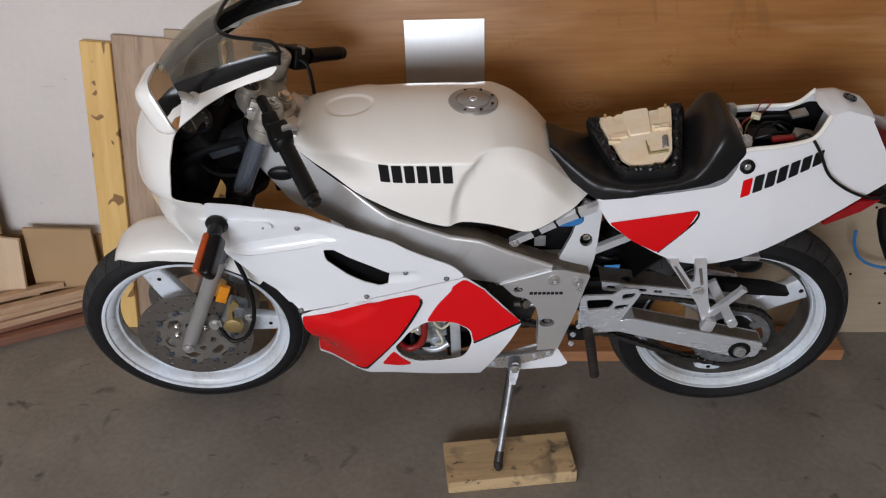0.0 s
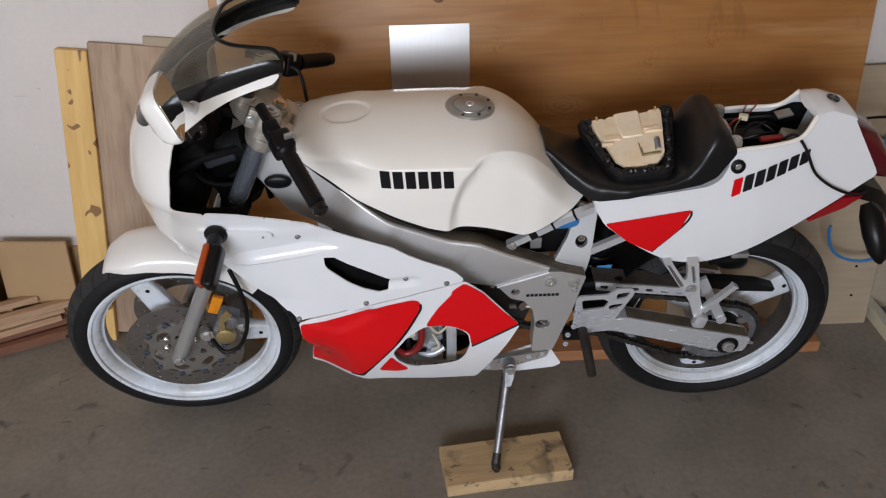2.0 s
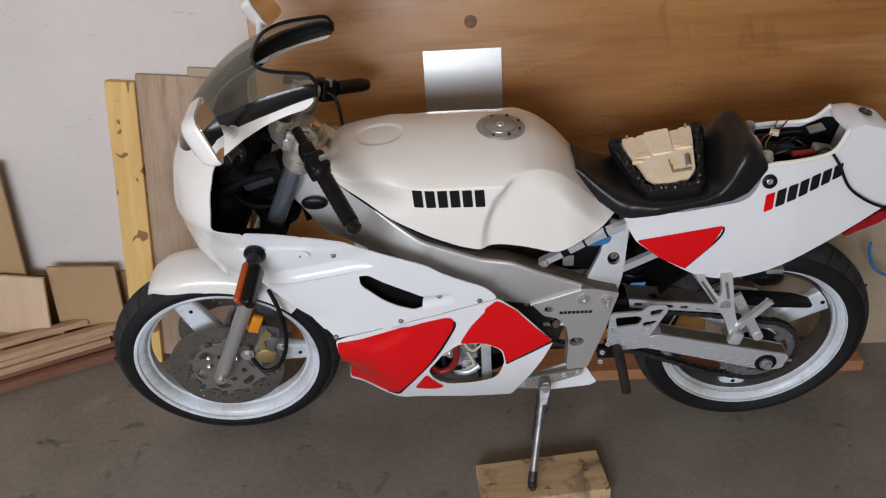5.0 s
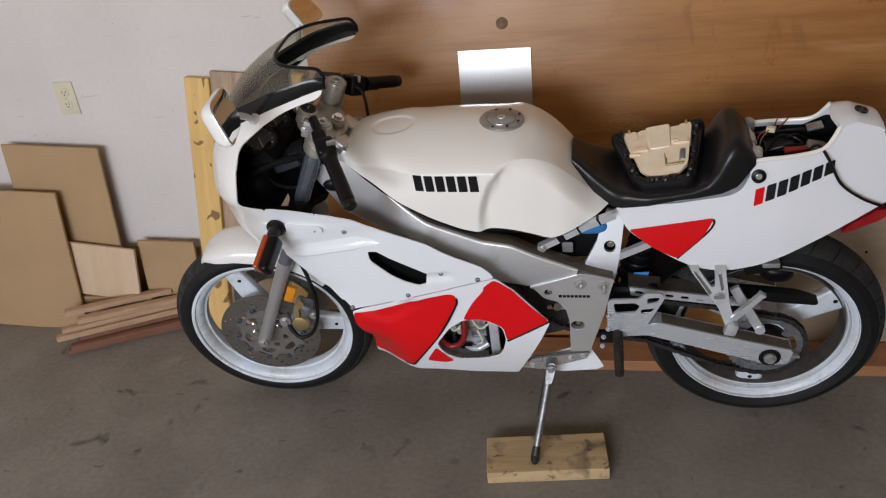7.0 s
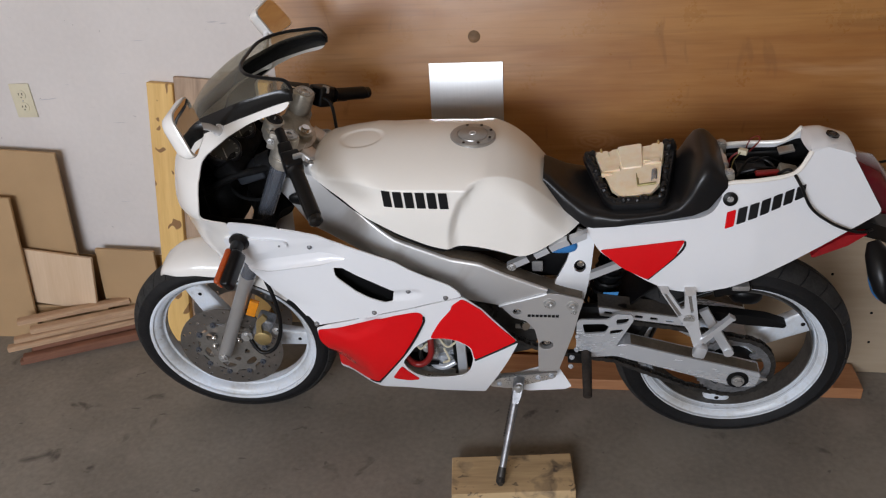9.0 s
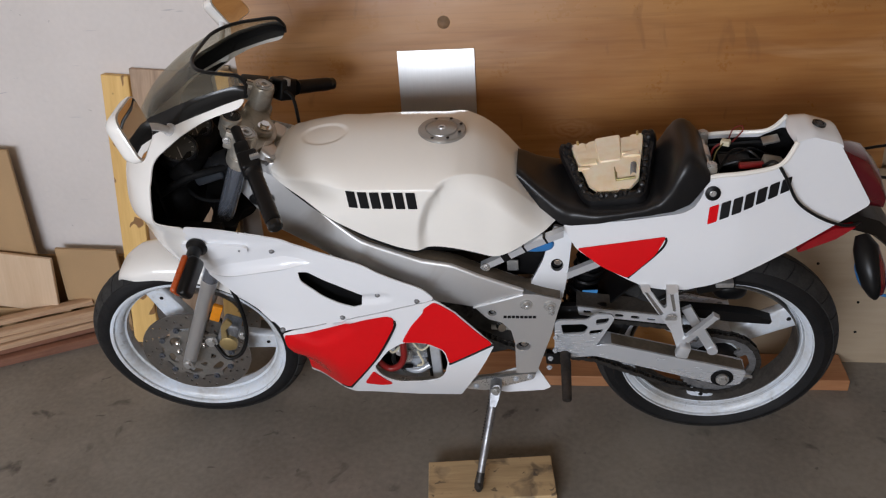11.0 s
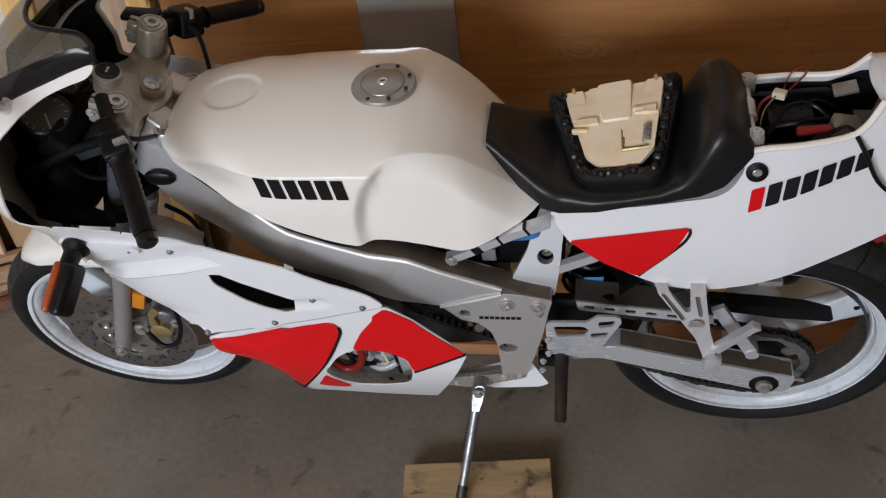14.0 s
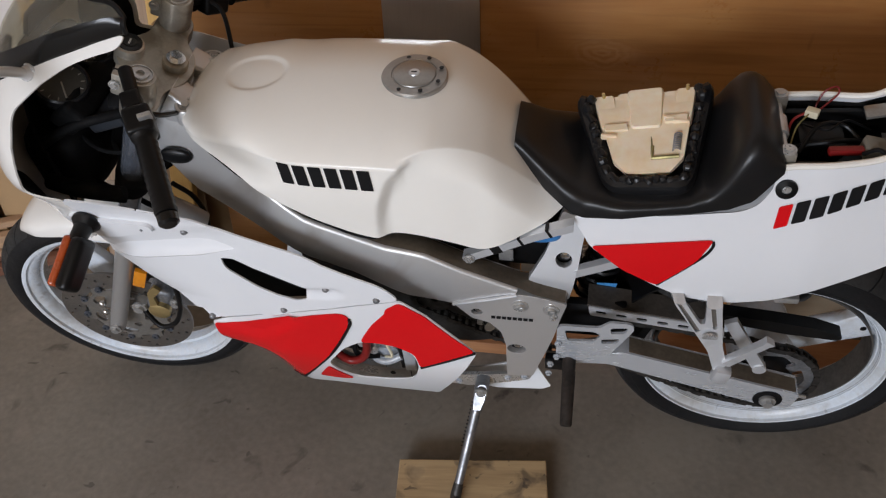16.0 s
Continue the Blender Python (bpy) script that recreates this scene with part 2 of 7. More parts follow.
spots(PLY, (0.58, 0.36, 0.18), 2.5, 0.52, 0.72, (0.6, 1, 2.4), 0.6)
spots(PLY, (0.24, 0.10, 0.034), 26, 0.50, 0.68, (0.10, 1, 3.0), 0.35)
spots(PLY, (0.20, 0.085, 0.03), 4, 0.60, 0.72, (0.35, 1, 3.0), 0.45)
spots(PLY, (0.24, 0.11, 0.04), 7, 0.64, 0.70, (2.6, 1, 0.8), 0.45)


def knot_figure(m, place, size, colour, strength):
    """Rings of raised, paler grain round one spot of a veneer."""
    n, l = m.node_tree.nodes, m.node_tree.links
    b = n["Principled BSDF"]
    old = b.inputs["Base Color"].links[0].from_socket
    tc, mp, wv, rg, mul, mix = (n.new("ShaderNode" + k) for k in ("TexCoord", "Mapping", "TexWave", "MapRange", "Math", "Mix"))
    mp.inputs["Location"].default_value = tuple(-p * q for p, q in zip(place, (1.0, 1.0, 1.9)))
    mp.inputs["Scale"].default_value = (1.0, 1.0, 1.9)
    l.new(tc.outputs["Object"], mp.inputs[0])
    wv.wave_type, wv.rings_direction = "RINGS", "Y"
    wv.inputs["Scale"].default_value, wv.inputs["Distortion"].default_value, wv.inputs["Detail"].default_value, wv.inputs["Detail Scale"].default_value = 14, 9.0, 3, 1.6
    l.new(mp.outputs[0], wv.inputs[0])
    ln = n.new("ShaderNodeVectorMath")
    ln.operation = "LENGTH"
    l.new(mp.outputs[0], ln.inputs[0])
    rg.inputs[1].default_value, rg.inputs[2].default_value, rg.inputs[3].default_value, rg.inputs[4].default_value = size * 0.35, size, strength, 0.0
    l.new(ln.outputs["Value"], rg.inputs[0])
    mul.operation = "MULTIPLY"
    l.new(wv.outputs["Fac"], mul.inputs[0])
    l.new(rg.outputs[0], mul.inputs[1])
    mix.data_type = "RGBA"
    l.new(mul.outputs[0], mix.inputs[0])
    l.new(old, mix.inputs[6])
    mix.inputs[7].default_value = (*colour, 1)
    l.new(mix.outputs[2], b.inputs["Base Color"])


knot_figure(PLY, (0.055, 0.0, 0.735), 0.085, (0.60, 0.36, 0.19), 0.30)
# wood colour for unseen surfaces, chosen to warm the light they bounce
BOUNCEWOOD = wood("warm_bounce_boards", (0.60, 0.44, 0.28), (0.46, 0.32, 0.18), 0, 2.2, False, 0.7, 5.0, 0.4)
TREAD = material("dusty_tread", (0.034, 0.033, 0.032), 0.7, 0, 0.25, 20, 0.2, 150, spec=0.3)
CARRIER = material("disc_carrier_alloy", (0.36, 0.345, 0.32), 0.32, 0.7, 0.15, 20, 0.08, 200)
BLUEGREY = material("anodised_bobbin", (0.16, 0.18, 0.22), 0.35, 0.7, 0.1, 30)
IVORY = material("ivory_plastic", (0.66, 0.60, 0.44), 0.35, 0, 0.03, 20)

glass = bpy.data.materials.new("smoked_clear_plastic")
glass.use_nodes = True
gn, gl = glass.node_tree.nodes, glass.node_tree.links
gt, gg, gm = gn.new("ShaderNodeBsdfTransparent"), gn.new("ShaderNodeBsdfGlossy"), gn.new("ShaderNodeMixShader")
gt.inputs[0].default_value = (0.84, 0.83, 0.77, 1)
gg.inputs["Roughness"].default_value = 0.08
gf, gp = gn.new("ShaderNodeLayerWeight"), gn.new("ShaderNodeMath")
gp.operation = "POWER"
gp.inputs[1].default_value = 3.0
gl.new(gf.outputs["Facing"], gp.inputs[0])
gk = gn.new("ShaderNodeMath")
gk.operation = "MULTIPLY_ADD"
gk.inputs[1].default_value, gk.inputs[2].default_value = 0.22, 0.02
gl.new(gp.outputs[0], gk.inputs[0])
gl.new(gk.outputs[0], gm.inputs[0])
gd, gh = gn.new("ShaderNodeBsdfDiffuse"), gn.new("ShaderNodeMixShader")
gd.inputs[0].default_value = (0.42, 0.39, 0.33, 1)
gz, gs = gn.new("ShaderNodeTexNoise"), gn.new("ShaderNodeMapRange")
gz.inputs["Scale"].default_value = 9.0
gs.inputs["To Min"].default_value, gs.inputs["To Max"].default_value = 0.08, 0.17
gl.new(gz.outputs["Fac"], gs.inputs["Value"])
gl.new(gs.outputs["Result"], gh.inputs[0])
gl.new(gt.outputs[0], gh.inputs[1])
gl.new(gd.outputs[0], gh.inputs[2])
gl.new(gh.outputs[0], gm.inputs[1])
gl.new(gg.outputs[0], gm.inputs[2])
gl.new(gm.outputs[0], gn["Material Output"].inputs[0])
MIRROR = material("mirror", (0.85, 0.85, 0.85), 0.02, 1.0, 0.0, 3)

# ---- mesh helpers ----


def mesh_object(name, bm, mat, smooth=True):
    bmesh.ops.recalc_face_normals(bm, faces=bm.faces)
    me = bpy.data.meshes.new(name)
    for f in bm.faces:
        f.smooth = smooth
    bm.to_mesh(me)
    bm.free()
    me.materials.append(mat)
    if smooth:
        me.set_sharp_from_angle(angle=radians(38))
    return new(name, me)


def part(name, bm, mat, parent, label="", smooth=True):
    ob = mesh_object(name, bm, mat, smooth)
    ob.parent = parent
    return tagged(ob, label)


def eased(ob, width=0.0022):
    """Rounds the outer edges of a thick plate."""
    b = ob.modifiers.new("edges", "BEVEL")
    b.width, b.segments, b.limit_method, b.angle_limit, b.harden_normals = width, 2, "ANGLE", radians(50), True
    return ob


def thing(name, label, category, group="", m=Matrix()):
    ob = new(name)
    ob.matrix_world = m
    return tagged(ob, label, category, group)


def solid(name, bm, mat, label, category="", group="", kind="", smooth=True):
    return tagged(mesh_object(name, bm, mat, smooth), label, category, group, kind)


def basis(d):
    d = Vector(d).normalized()
    a = Vector((0, 0, 1)) if abs(d.z) < 0.9 else Vector((0, 1, 0))
    x = d.cross(a).normalized()
    return x, d.cross(x).normalized(), d


def ring_faces(bm, a, b):
    n = len(a)
    for i in range(n):
        bm.faces.new((a[i], a[(i + 1) % n], b[(i + 1) % n], b[i]))


def tube(bm, pts, r, seg=10, caps=True):
    """A round bar along a line of points; r may be one radius or one for each point."""
    pts = [Vector(p) for p in pts]
    rad = [r] * len(pts) if not isinstance(r, (list, tuple)) else r
    rings, x = [], None
    for i, p in enumerate(pts):
        d = (pts[min(i + 1, len(pts) - 1)] - pts[max(i - 1, 0)]).normalized()
        if x is None:
            x, y, _ = basis(d)
        else:
            x = (x - d * x.dot(d)).normalized()
            y = d.cross(x).normalized()
        rings.append([bm.verts.new(p + rad[i] * (math.cos(2 * math.pi * k / seg) * x + math.sin(2 * math.pi * k / seg) * y)) for k in range(seg)])
    for a, b in zip(rings, rings[1:]):
        ring_faces(bm, a, b)
    if caps:
        bm.faces.new(rings[0])
        bm.faces.new(rings[-1])
    return bm


def curve(pts, n=8):
    """Points of a smooth line through pts."""
    p = [Vector(q) for q in pts]
    p = [2 * p[0] - p[1]] + p + [2 * p[-1] - p[-2]]
    out = []
    for i in range(1, len(p) - 2):
        for k in range(n):
            t = k / n
            a, b, c, d = p[i - 1:i + 3]
            out.append(0.5 * (2 * b + (c - a) * t + (2 * a - 5 * b + 4 * c - d) * t * t + (3 * b - a - 3 * c + d) * t ** 3))
    return out + [p[-2]]


def box(bm, c, s, m=Matrix(), bevel=0.0, seg=2):
    r = bmesh.ops.create_cube(bm, size=1, matrix=Matrix.Translation(c) @ m.to_3x3().to_4x4() @ Matrix.Diagonal((*s, 1)))
    if bevel:
        edges = list({e for v in r["verts"] for e in v.link_edges})
        bmesh.ops.bevel(bm, geom=edges, offset=bevel, segments=seg, affect="EDGES", profile=0.6)
    return bm


def lathe(bm, prof, c, axis=(0, 1, 0), seg=64, closed=True):
    """Turns a profile of (radius, place along the axis) round the axis through c."""
    x, y, d = basis(axis)
    c = Vector(c)
    rings = [[bm.verts.new(c + d * h + r * (math.cos(2 * math.pi * k / seg) * x + math.sin(2 * math.pi * k / seg) * y)) for r, h in prof] for k in range(seg)]
    m = len(prof)
    for k in range(seg):
        a, b = rings[k], rings[(k + 1) % seg]
        for i in range(m if closed else m - 1):
            bm.faces.new((a[i], a[(i + 1) % m], b[(i + 1) % m], b[i]))
    return bm


def hexbolt(bm, c, axis, r=0.008, h=0.006):
    c, d = Vector(c), Vector(axis).normalized()
    tube(bm, [c, c + d * h * 0.4], r * 1.5, 16)
    tube(bm, [c + d * h * 0.4, c + d * h], r, 6)
    return bm


def soft(poly, r=0.01, n=4):
    """A closed outline with its corners rounded."""
    out, m = [], len(poly)
    for i in range(m):
        a, b, c = (Vector(poly[(i + k) % m]) for k in (-1, 0, 1))
        ra, rc = min(r, 0.45 * (a - b).length), min(r, 0.45 * (c - b).length)
        p, q = b + (a - b).normalized() * ra, b + (c - b).normalized() * rc
        out += [(1 - t) ** 2 * p + 2 * t * (1 - t) * b + t * t * q for t in (k / n for k in range(n + 1))]
    return [(v.x, v.y) for v in out]


def inside(p, poly):
    x, y = p
    hit = False
    for i in range(len(poly)):
        (x1, y1), (x2, y2) = poly[i - 1], poly[i]
        if (y1 > y) != (y2 > y) and x < (x2 - x1) * (y - y1) / (y2 - y1) + x1:
            hit = not hit
    return hit


def dense(poly, step):
    out = []
    for i in range(len(poly)):
        a, b = Vector(poly[i]), Vector(poly[(i + 1) % len(poly)])
        k = max(1, int((b - a).length / step))
        out += [tuple(a.lerp(b, j / k)) for j in range(k)]
    return out


def panel(bm, outline, place, thick=0.003, holes=(), step=0.02):
    """A shell: an outline with holes, filled with a fine net, put into space by place(a, b) and given thickness along its normals."""
    from mathutils.geometry import delaunay_2d_cdt
    loops = [dense(outline, step)] + [dense(h, step * 0.6) for h in holes]
    pts, edges = [], []
    for lp in loops:
        k = len(pts)
        pts += [Vector(p) for p in lp]
        edges += [(k + i, k + (i + 1) % len(lp)) for i in range(len(lp))]
    rim = np.array([tuple(p) for p in pts])
    lo, hi = rim.min(0), rim.max(0)
    rows = int((hi[1] - lo[1]) / (step * 0.87)) + 1
    for j in range(1, rows):
        for i in range(int((hi[0] - lo[0]) / step) + 2):
            p = (lo[0] + (i + 0.5 * (j % 2)) * step, lo[1] + j * step * 0.87)
            if inside(p, loops[0]) and not any(inside(p, h) for h in loops[1:]) and np.hypot(*(rim - p).T).min() > step * 0.45:
                pts.append(Vector(p))
    vs, _, fs, *_ = delaunay_2d_cdt(pts, edges, [], 0, 1e-6)
    keep = []
    for f in fs:
        c = sum((vs[i] for i in f), Vector((0, 0))) / len(f)
        if inside(c, loops[0]) and not any(inside(c, h) for h in loops[1:]):
            keep.append(f)
    front = {}
    for f in keep:
        for i in f:
            if i not in front:
                front[i] = bm.verts.new(place(*vs[i]))
    made = []
    for f in keep:
        try:
            made.append(bm.faces.new([front[i] for i in f]))
        except ValueError:
            pass
    bm.normal_update()
    if thick:
        count = {}
        for f in keep:
            for a, b in zip(f, (*f[1:], f[0])):
                count[(a, b)] = 1
        back = {i: bm.verts.new(v.co - v.normal * thick) for i, v in front.items()}
        for f in keep:
            bm.faces.new([back[i] for i in reversed(f)])
        for a, b in count:
            if (b, a) not in count:
                bm.faces.new((front[b], front[a], back[a], back[b]))
    return bm


def flat(y):
    return lambda a, b: Vector((a, y, b))


def slab(bm, outline, y, thick, holes=(), bevel=0.0):
    """A plate in the plane of the machine's length and height, from y inwards."""
    return panel(bm, outline, flat(y), thick, holes, 0.05)


def loft(bm, sections, cap=True):
    rings = [[bm.verts.new(p) for p in s] for s in sections]
    for a, b in zip(rings, rings[1:]):
        ring_faces(bm, a, b)
    if cap:
        bm.faces.new(rings[0])
        bm.faces.new(rings[-1])
    return bm


def interp(x, table):
    return float(np.interp(x, [a for a, _ in table], [b for _, b in table]))


def smooth(x, a, b):
    t = min(1, max(0, (x - a) / (b - a)))
    return t * t * (3 - 2 * t)


def blob(c, s, p=0.6, seg=18):
    """A rounded box as one smooth lump."""
    bm = bmesh.new()
    rings = []
    for i in range(1, seg // 2):
        a = math.pi * i / (seg // 2) - math.pi / 2
        ca, sa = abs(math.cos(a)) ** p, math.copysign(abs(math.sin(a)) ** p, a)
        rings.append([bm.verts.new(Vector(c) + Vector((s[0] * ca * math.copysign(abs(math.cos(b)) ** p, math.cos(b)), s[1] * ca * math.copysign(abs(math.sin(b)) ** p, math.sin(b)), s[2] * sa))) for b in (2 * math.pi * k / seg for k in range(seg))])
    for a, b in zip(rings, rings[1:]):
        ring_faces(bm, a, b)
    bm.faces.new(rings[0])
    bm.faces.new(rings[-1])
    return bm



# ---- the garage ----
bm = bmesh.new()
bmesh.ops.create_grid(bm, x_segments=8, y_segments=8, size=12)
solid("floor", bm, CONCRETE, "brown-grey concrete garage floor with oil stains", "floor", kind="structure")


def wall(name, c, s, mat=PLASTER, label="scuffed white painted garage wall"):
    return solid(name, box(bmesh.new(), c, s), mat, label, "wall", kind="structure", smooth=False)


WALL_Y = 0.45
wall("wall_back", (0.3, WALL_Y + 0.06, 1.46), (7.0, 0.12, 2.38))
wall("wall_left", (-3.2, -2.0, 1.3), (0.12, 5.0, 2.7))
# right wall and ceiling stay out of view; their wood tone warms upward faces
wall("wall_right", (3.8, -2.0, 1.3), (0.12, 5.0, 2.7), BOUNCEWOOD, "unseen garage wall, wood-coloured for warm bounced light")
wall("wall_front_left", (-2.78, -4.62, 1.3), (0.92, 0.12, 2.7))
wall("wall_front_right", (1.99, -4.62, 1.3), (3.56, 0.12, 2.7))
wall("wall_front_top", (-1.055, -4.62, 2.46), (2.53, 0.12, 0.38))
wall("ceiling", (0.3, -2.05, 2.71), (7.12, 5.3, 0.12), BOUNCEWOOD, "unseen garage ceiling, wood-coloured for warm bounced light")
wall("baseboard", (0.3, WALL_Y + 0.055, 0.135), (7.0, 0.13, 0.27), FIBRE, "brown fibreboard strip along the wall's foot")


def leaning(name, x0, x1, z1, y0, y1, thick, mat, label, category, bevel=0.002, tilt=0.0, z0=0.0):
    """A board that stands at the height z0 at y0 and leans back, its face at y1 when it has risen by z1. tilt: degrees that it leans to its side."""
    a = math.atan2(y1 - y0, z1)
    h = math.hypot(z1, y1 - y0)
    m = Matrix.Translation(((x0 + x1) / 2, y0, z0)) @ Matrix.Rotation(-a, 4, "X") @ Matrix.Rotation(radians(tilt), 4, "Y")
    bm = box(bmesh.new(), (0, thick / 2, h / 2), (x1 - x0, thick, h), bevel=bevel, seg=1)
    ob = solid(name, bm, mat, label, category, smooth=False)
    ob.matrix_world = m
    return ob


leaning("plywood_sheet", -0.60, 1.19, 1.42, 0.264, 0.442, 0.012, PLY, "large amber plywood sheet leaning against the white wall", "plywood")

# ---- the motorcycle ----
LEAN = Matrix.Rotation(radians(7.6), 4, "X")
bike = thing("motorcycle", "white and red sport motorcycle leaning on its side stand", "motorcycle", m=LEAN)


def mirror_y(bm):
    bmesh.ops.scale(bm, vec=(1, -1, 1), verts=bm.verts)
    return bm


RAKE = radians(25.4)
STEM = Vector((-0.341, 0, 0.992))
UP = Vector((math.sin(RAKE), 0, math.cos(RAKE)))
STEER = Matrix.Translation(STEM) @ Matrix.Rotation(radians(5.0), 4, UP) @ Matrix.Translation(-STEM)


def steered(bm):
    bmesh.ops.transform(bm, matrix=STEER, verts=bm.verts)
    return bm


FA = Vector((-0.690, 0, 0.299))
FORK = Vector((-0.706, 0, 0.293))
RA = Vector((0.708, 0, 0.305))


def tyre_mesh(c, r, rim, half):
    prof = []
    for k in range(25):
        a = math.pi * k / 24
        v = -half * math.cos(a)
        h = math.sin(a) ** 0.85
        prof.append((rim + (r - rim) * h, v * (1.0 if h > 0.3 else 0.82 + 0.6 * h)))
    return lathe(bmesh.new(), prof, c, seg=96)


def tread_mesh(c, r, rim, half, count):
    """Slanted tread blocks on both shoulders with open grooves between them."""
    bm = bmesh.new()

    def at(ang, k, lift):
        a = math.pi * k / 24
        h = math.sin(a) ** 0.85
        q = rim + (r - rim) * h + lift
        return Vector(c) + Vector((q * math.cos(ang), -half * math.cos(a) * (1 + lift * 6), q * math.sin(ang)))
    for n in range(count):
        for side in (0, 1):
            a0 = 2 * math.pi * (n + 0.5 * side) / count
            ks = [5, 6.5, 8, 9.5, 11.7] if side == 0 else [19, 17.5, 16, 14.5, 12.3]
            rows = []
            for lift in (-0.001, 0.0018):
                rows.append([[bm.verts.new(at(a0 + 2 * math.pi / count * (0.94 * t - 0.09 * (i - 2)), k, lift)) for t in (0, 0.33, 0.66, 1)] for i, k in enumerate(ks)])
            lo, hi = rows
            for i in range(4):
                for j in range(3):
                    bm.faces.new((hi[i][j], hi[i + 1][j], hi[i + 1][j + 1], hi[i][j + 1]))
                bm.faces.new((hi[i][0], hi[i + 1][0], lo[i + 1][0], lo[i][0]))
                bm.faces.new((hi[i][3], hi[i + 1][3], lo[i + 1][3], lo[i][3]))
            for j in range(3):
                bm.faces.new((hi[0][j], hi[0][j + 1], lo[0][j + 1], lo[0][j]))
                bm.faces.new((hi[4][j], hi[4][j + 1], lo[4][j + 1], lo[4][j]))
    return bm


def rim_mesh(c, r, half):
    inner = [(0.004, 0.0), (0.0085, 0.002), (0.0095, 0.013), (0.016, 0.0155), (0.0175, 0.019), (0.0235, 0.0205), (0.0245, 0.032), (0.029, 0.034), (0.034, 0.75 * half)]
    prof = [(r, -half), (r, -half + 0.006), (r - 0.014, -half + 0.010), (r - 0.026, -half * 0.55), (r - 0.030, 0), (r - 0.026, half * 0.55), (r - 0.014, half - 0.010), (r, half - 0.006), (r, half)]
    prof += [(r - a, half - b) for a, b in inner] + [(r - 0.035, 0)] + [(r - a, b - half) for a, b in inner[::-1]]
    return lathe(bmesh.new(), prof, c, seg=96)


def spoke_mesh(c, r0, r1, angle, w0, w1, half):
    bm = bmesh.new()
    d = Vector((math.cos(angle), 0, math.sin(angle)))
    e = Vector((-d.z, 0, d.x))
    secs = []
    for k in range(7):
        t = k / 6
        w = w0 + (w1 - w0) * t ** 1.5
        h = half * (1 - 0.25 * t)
        p = Vector(c) + d * (r0 + (r1 - r0) * t)
        secs.append([p + e * w * math.copysign(abs(math.cos(a)) ** 0.5, math.cos(a)) + Vector((0, 1, 0)) * h * math.copysign(abs(math.sin(a)) ** 0.5, math.sin(a)) for a in (2 * math.pi * j / 16 for j in range(16))])
    return loft(bm, secs)


def disc_mesh(c, y, r0, r1, thick):
    """A brake disc with rings of drilled holes, in the plane at y."""
    out = [(c[0] + r1 * math.cos(a), c[2] + r1 * math.sin(a)) for a in (2 * math.pi * k / 72 for k in range(72))]
    holes = [[(c[0] + r0 * math.cos(a), c[2] + r0 * math.sin(a)) for a in (2 * math.pi * k / 40 for k in range(40))]]
    for j in range(15):
        for i, rr in enumerate((0.25, 0.52, 0.8)):
            b = 2 * math.pi * (j + 0.28 * i) / 15
            h = (c[0] + (r0 + (r1 - r0) * rr) * math.cos(b), c[2] + (r0 + (r1 - r0) * rr) * math.sin(b))
            holes.append([(h[0] + 0.0042 * math.cos(a), h[1] + 0.0042 * math.sin(a)) for a in (2 * math.pi * k / 8 for k in range(8))])
    return panel(bmesh.new(), out, flat(y), thick, holes, 0.06)


# front wheel
fw = part("front_wheel", steered(rim_mesh(FA, 0.243, 0.048)), RIMWHITE, bike, "white three-spoke front wheel")
ft = part("tyre", steered(tyre_mesh(FA, 0.299, 0.237, 0.053)), RUBBER, fw, "black worn road tyre")
part("tread", steered(tread_mesh(FA, 0.299, 0.237, 0.053, 34)), TREAD, ft, "dusty grooved tyre tread")
for k in range(3):
    part("spoke", steered(spoke_mesh(FA, 0.03, 0.212, radians(113 + 120 * k), 0.036, 0.027, 0.02)), RIMWHITE, fw)
# hub coloured dark to stand for the shade behind the carrier's windows
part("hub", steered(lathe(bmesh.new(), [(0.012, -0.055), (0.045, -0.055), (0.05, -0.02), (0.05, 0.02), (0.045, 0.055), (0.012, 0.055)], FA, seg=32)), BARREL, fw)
for y in (-0.066, 0.071):
    part("brake_disc", steered(disc_mesh(FA, y, 0.098, 0.149, 0.005)), DISC, fw, "drilled steel brake disc")


def carrier_mesh():
    """The carrier between hub and disc: a lobed plate with a ring of long windows and a ring of short ones."""
    out = [(FA.x + r * math.cos(a), FA.z + r * math.sin(a)) for a, r in ((2 * math.pi * k / 60, 0.104 if (k % 6) < 3 else 0.090) for k in range(60))]
    holes = []
    for n, rr, long, wide, off in ((6, 0.073, 0.021, 0.0105, 0.2), (6, 0.046, 0.010, 0.0075, 0.72)):
        for j in range(n):
            b = 2 * math.pi * j / n + off
            d, e = Vector((math.cos(b), math.sin(b))), Vector((-math.sin(b), math.cos(b)))
            c = Vector((FA.x, FA.z)) + d * rr
            holes.append([tuple(c + e * long * math.cos(q) + d * (wide * math.sin(q) - 0.004 * math.cos(q) ** 2)) for q in (2 * math.pi * k / 18 for k in range(18))])
    return panel(bmesh.new(), out, flat(-0.069), 0.006, holes, 0.05)


part("disc_carrier", steered(carrier_mesh()), CARRIER, fw, "grey cast disc carrier")
for k in range(10):
    p = FA + Vector((0.099 * math.cos(0.63 * k), -0.068, 0.099 * math.sin(0.63 * k)))
    part("disc_bobbin", steered(lathe(bmesh.new(), [(0.003, -0.006), (0.0075, -0.006), (0.0085, -0.004), (0.0085, 0.0), (0.003, 0.0)], p, seg=14)), BLUEGREY, fw, "blue-grey disc bobbin")
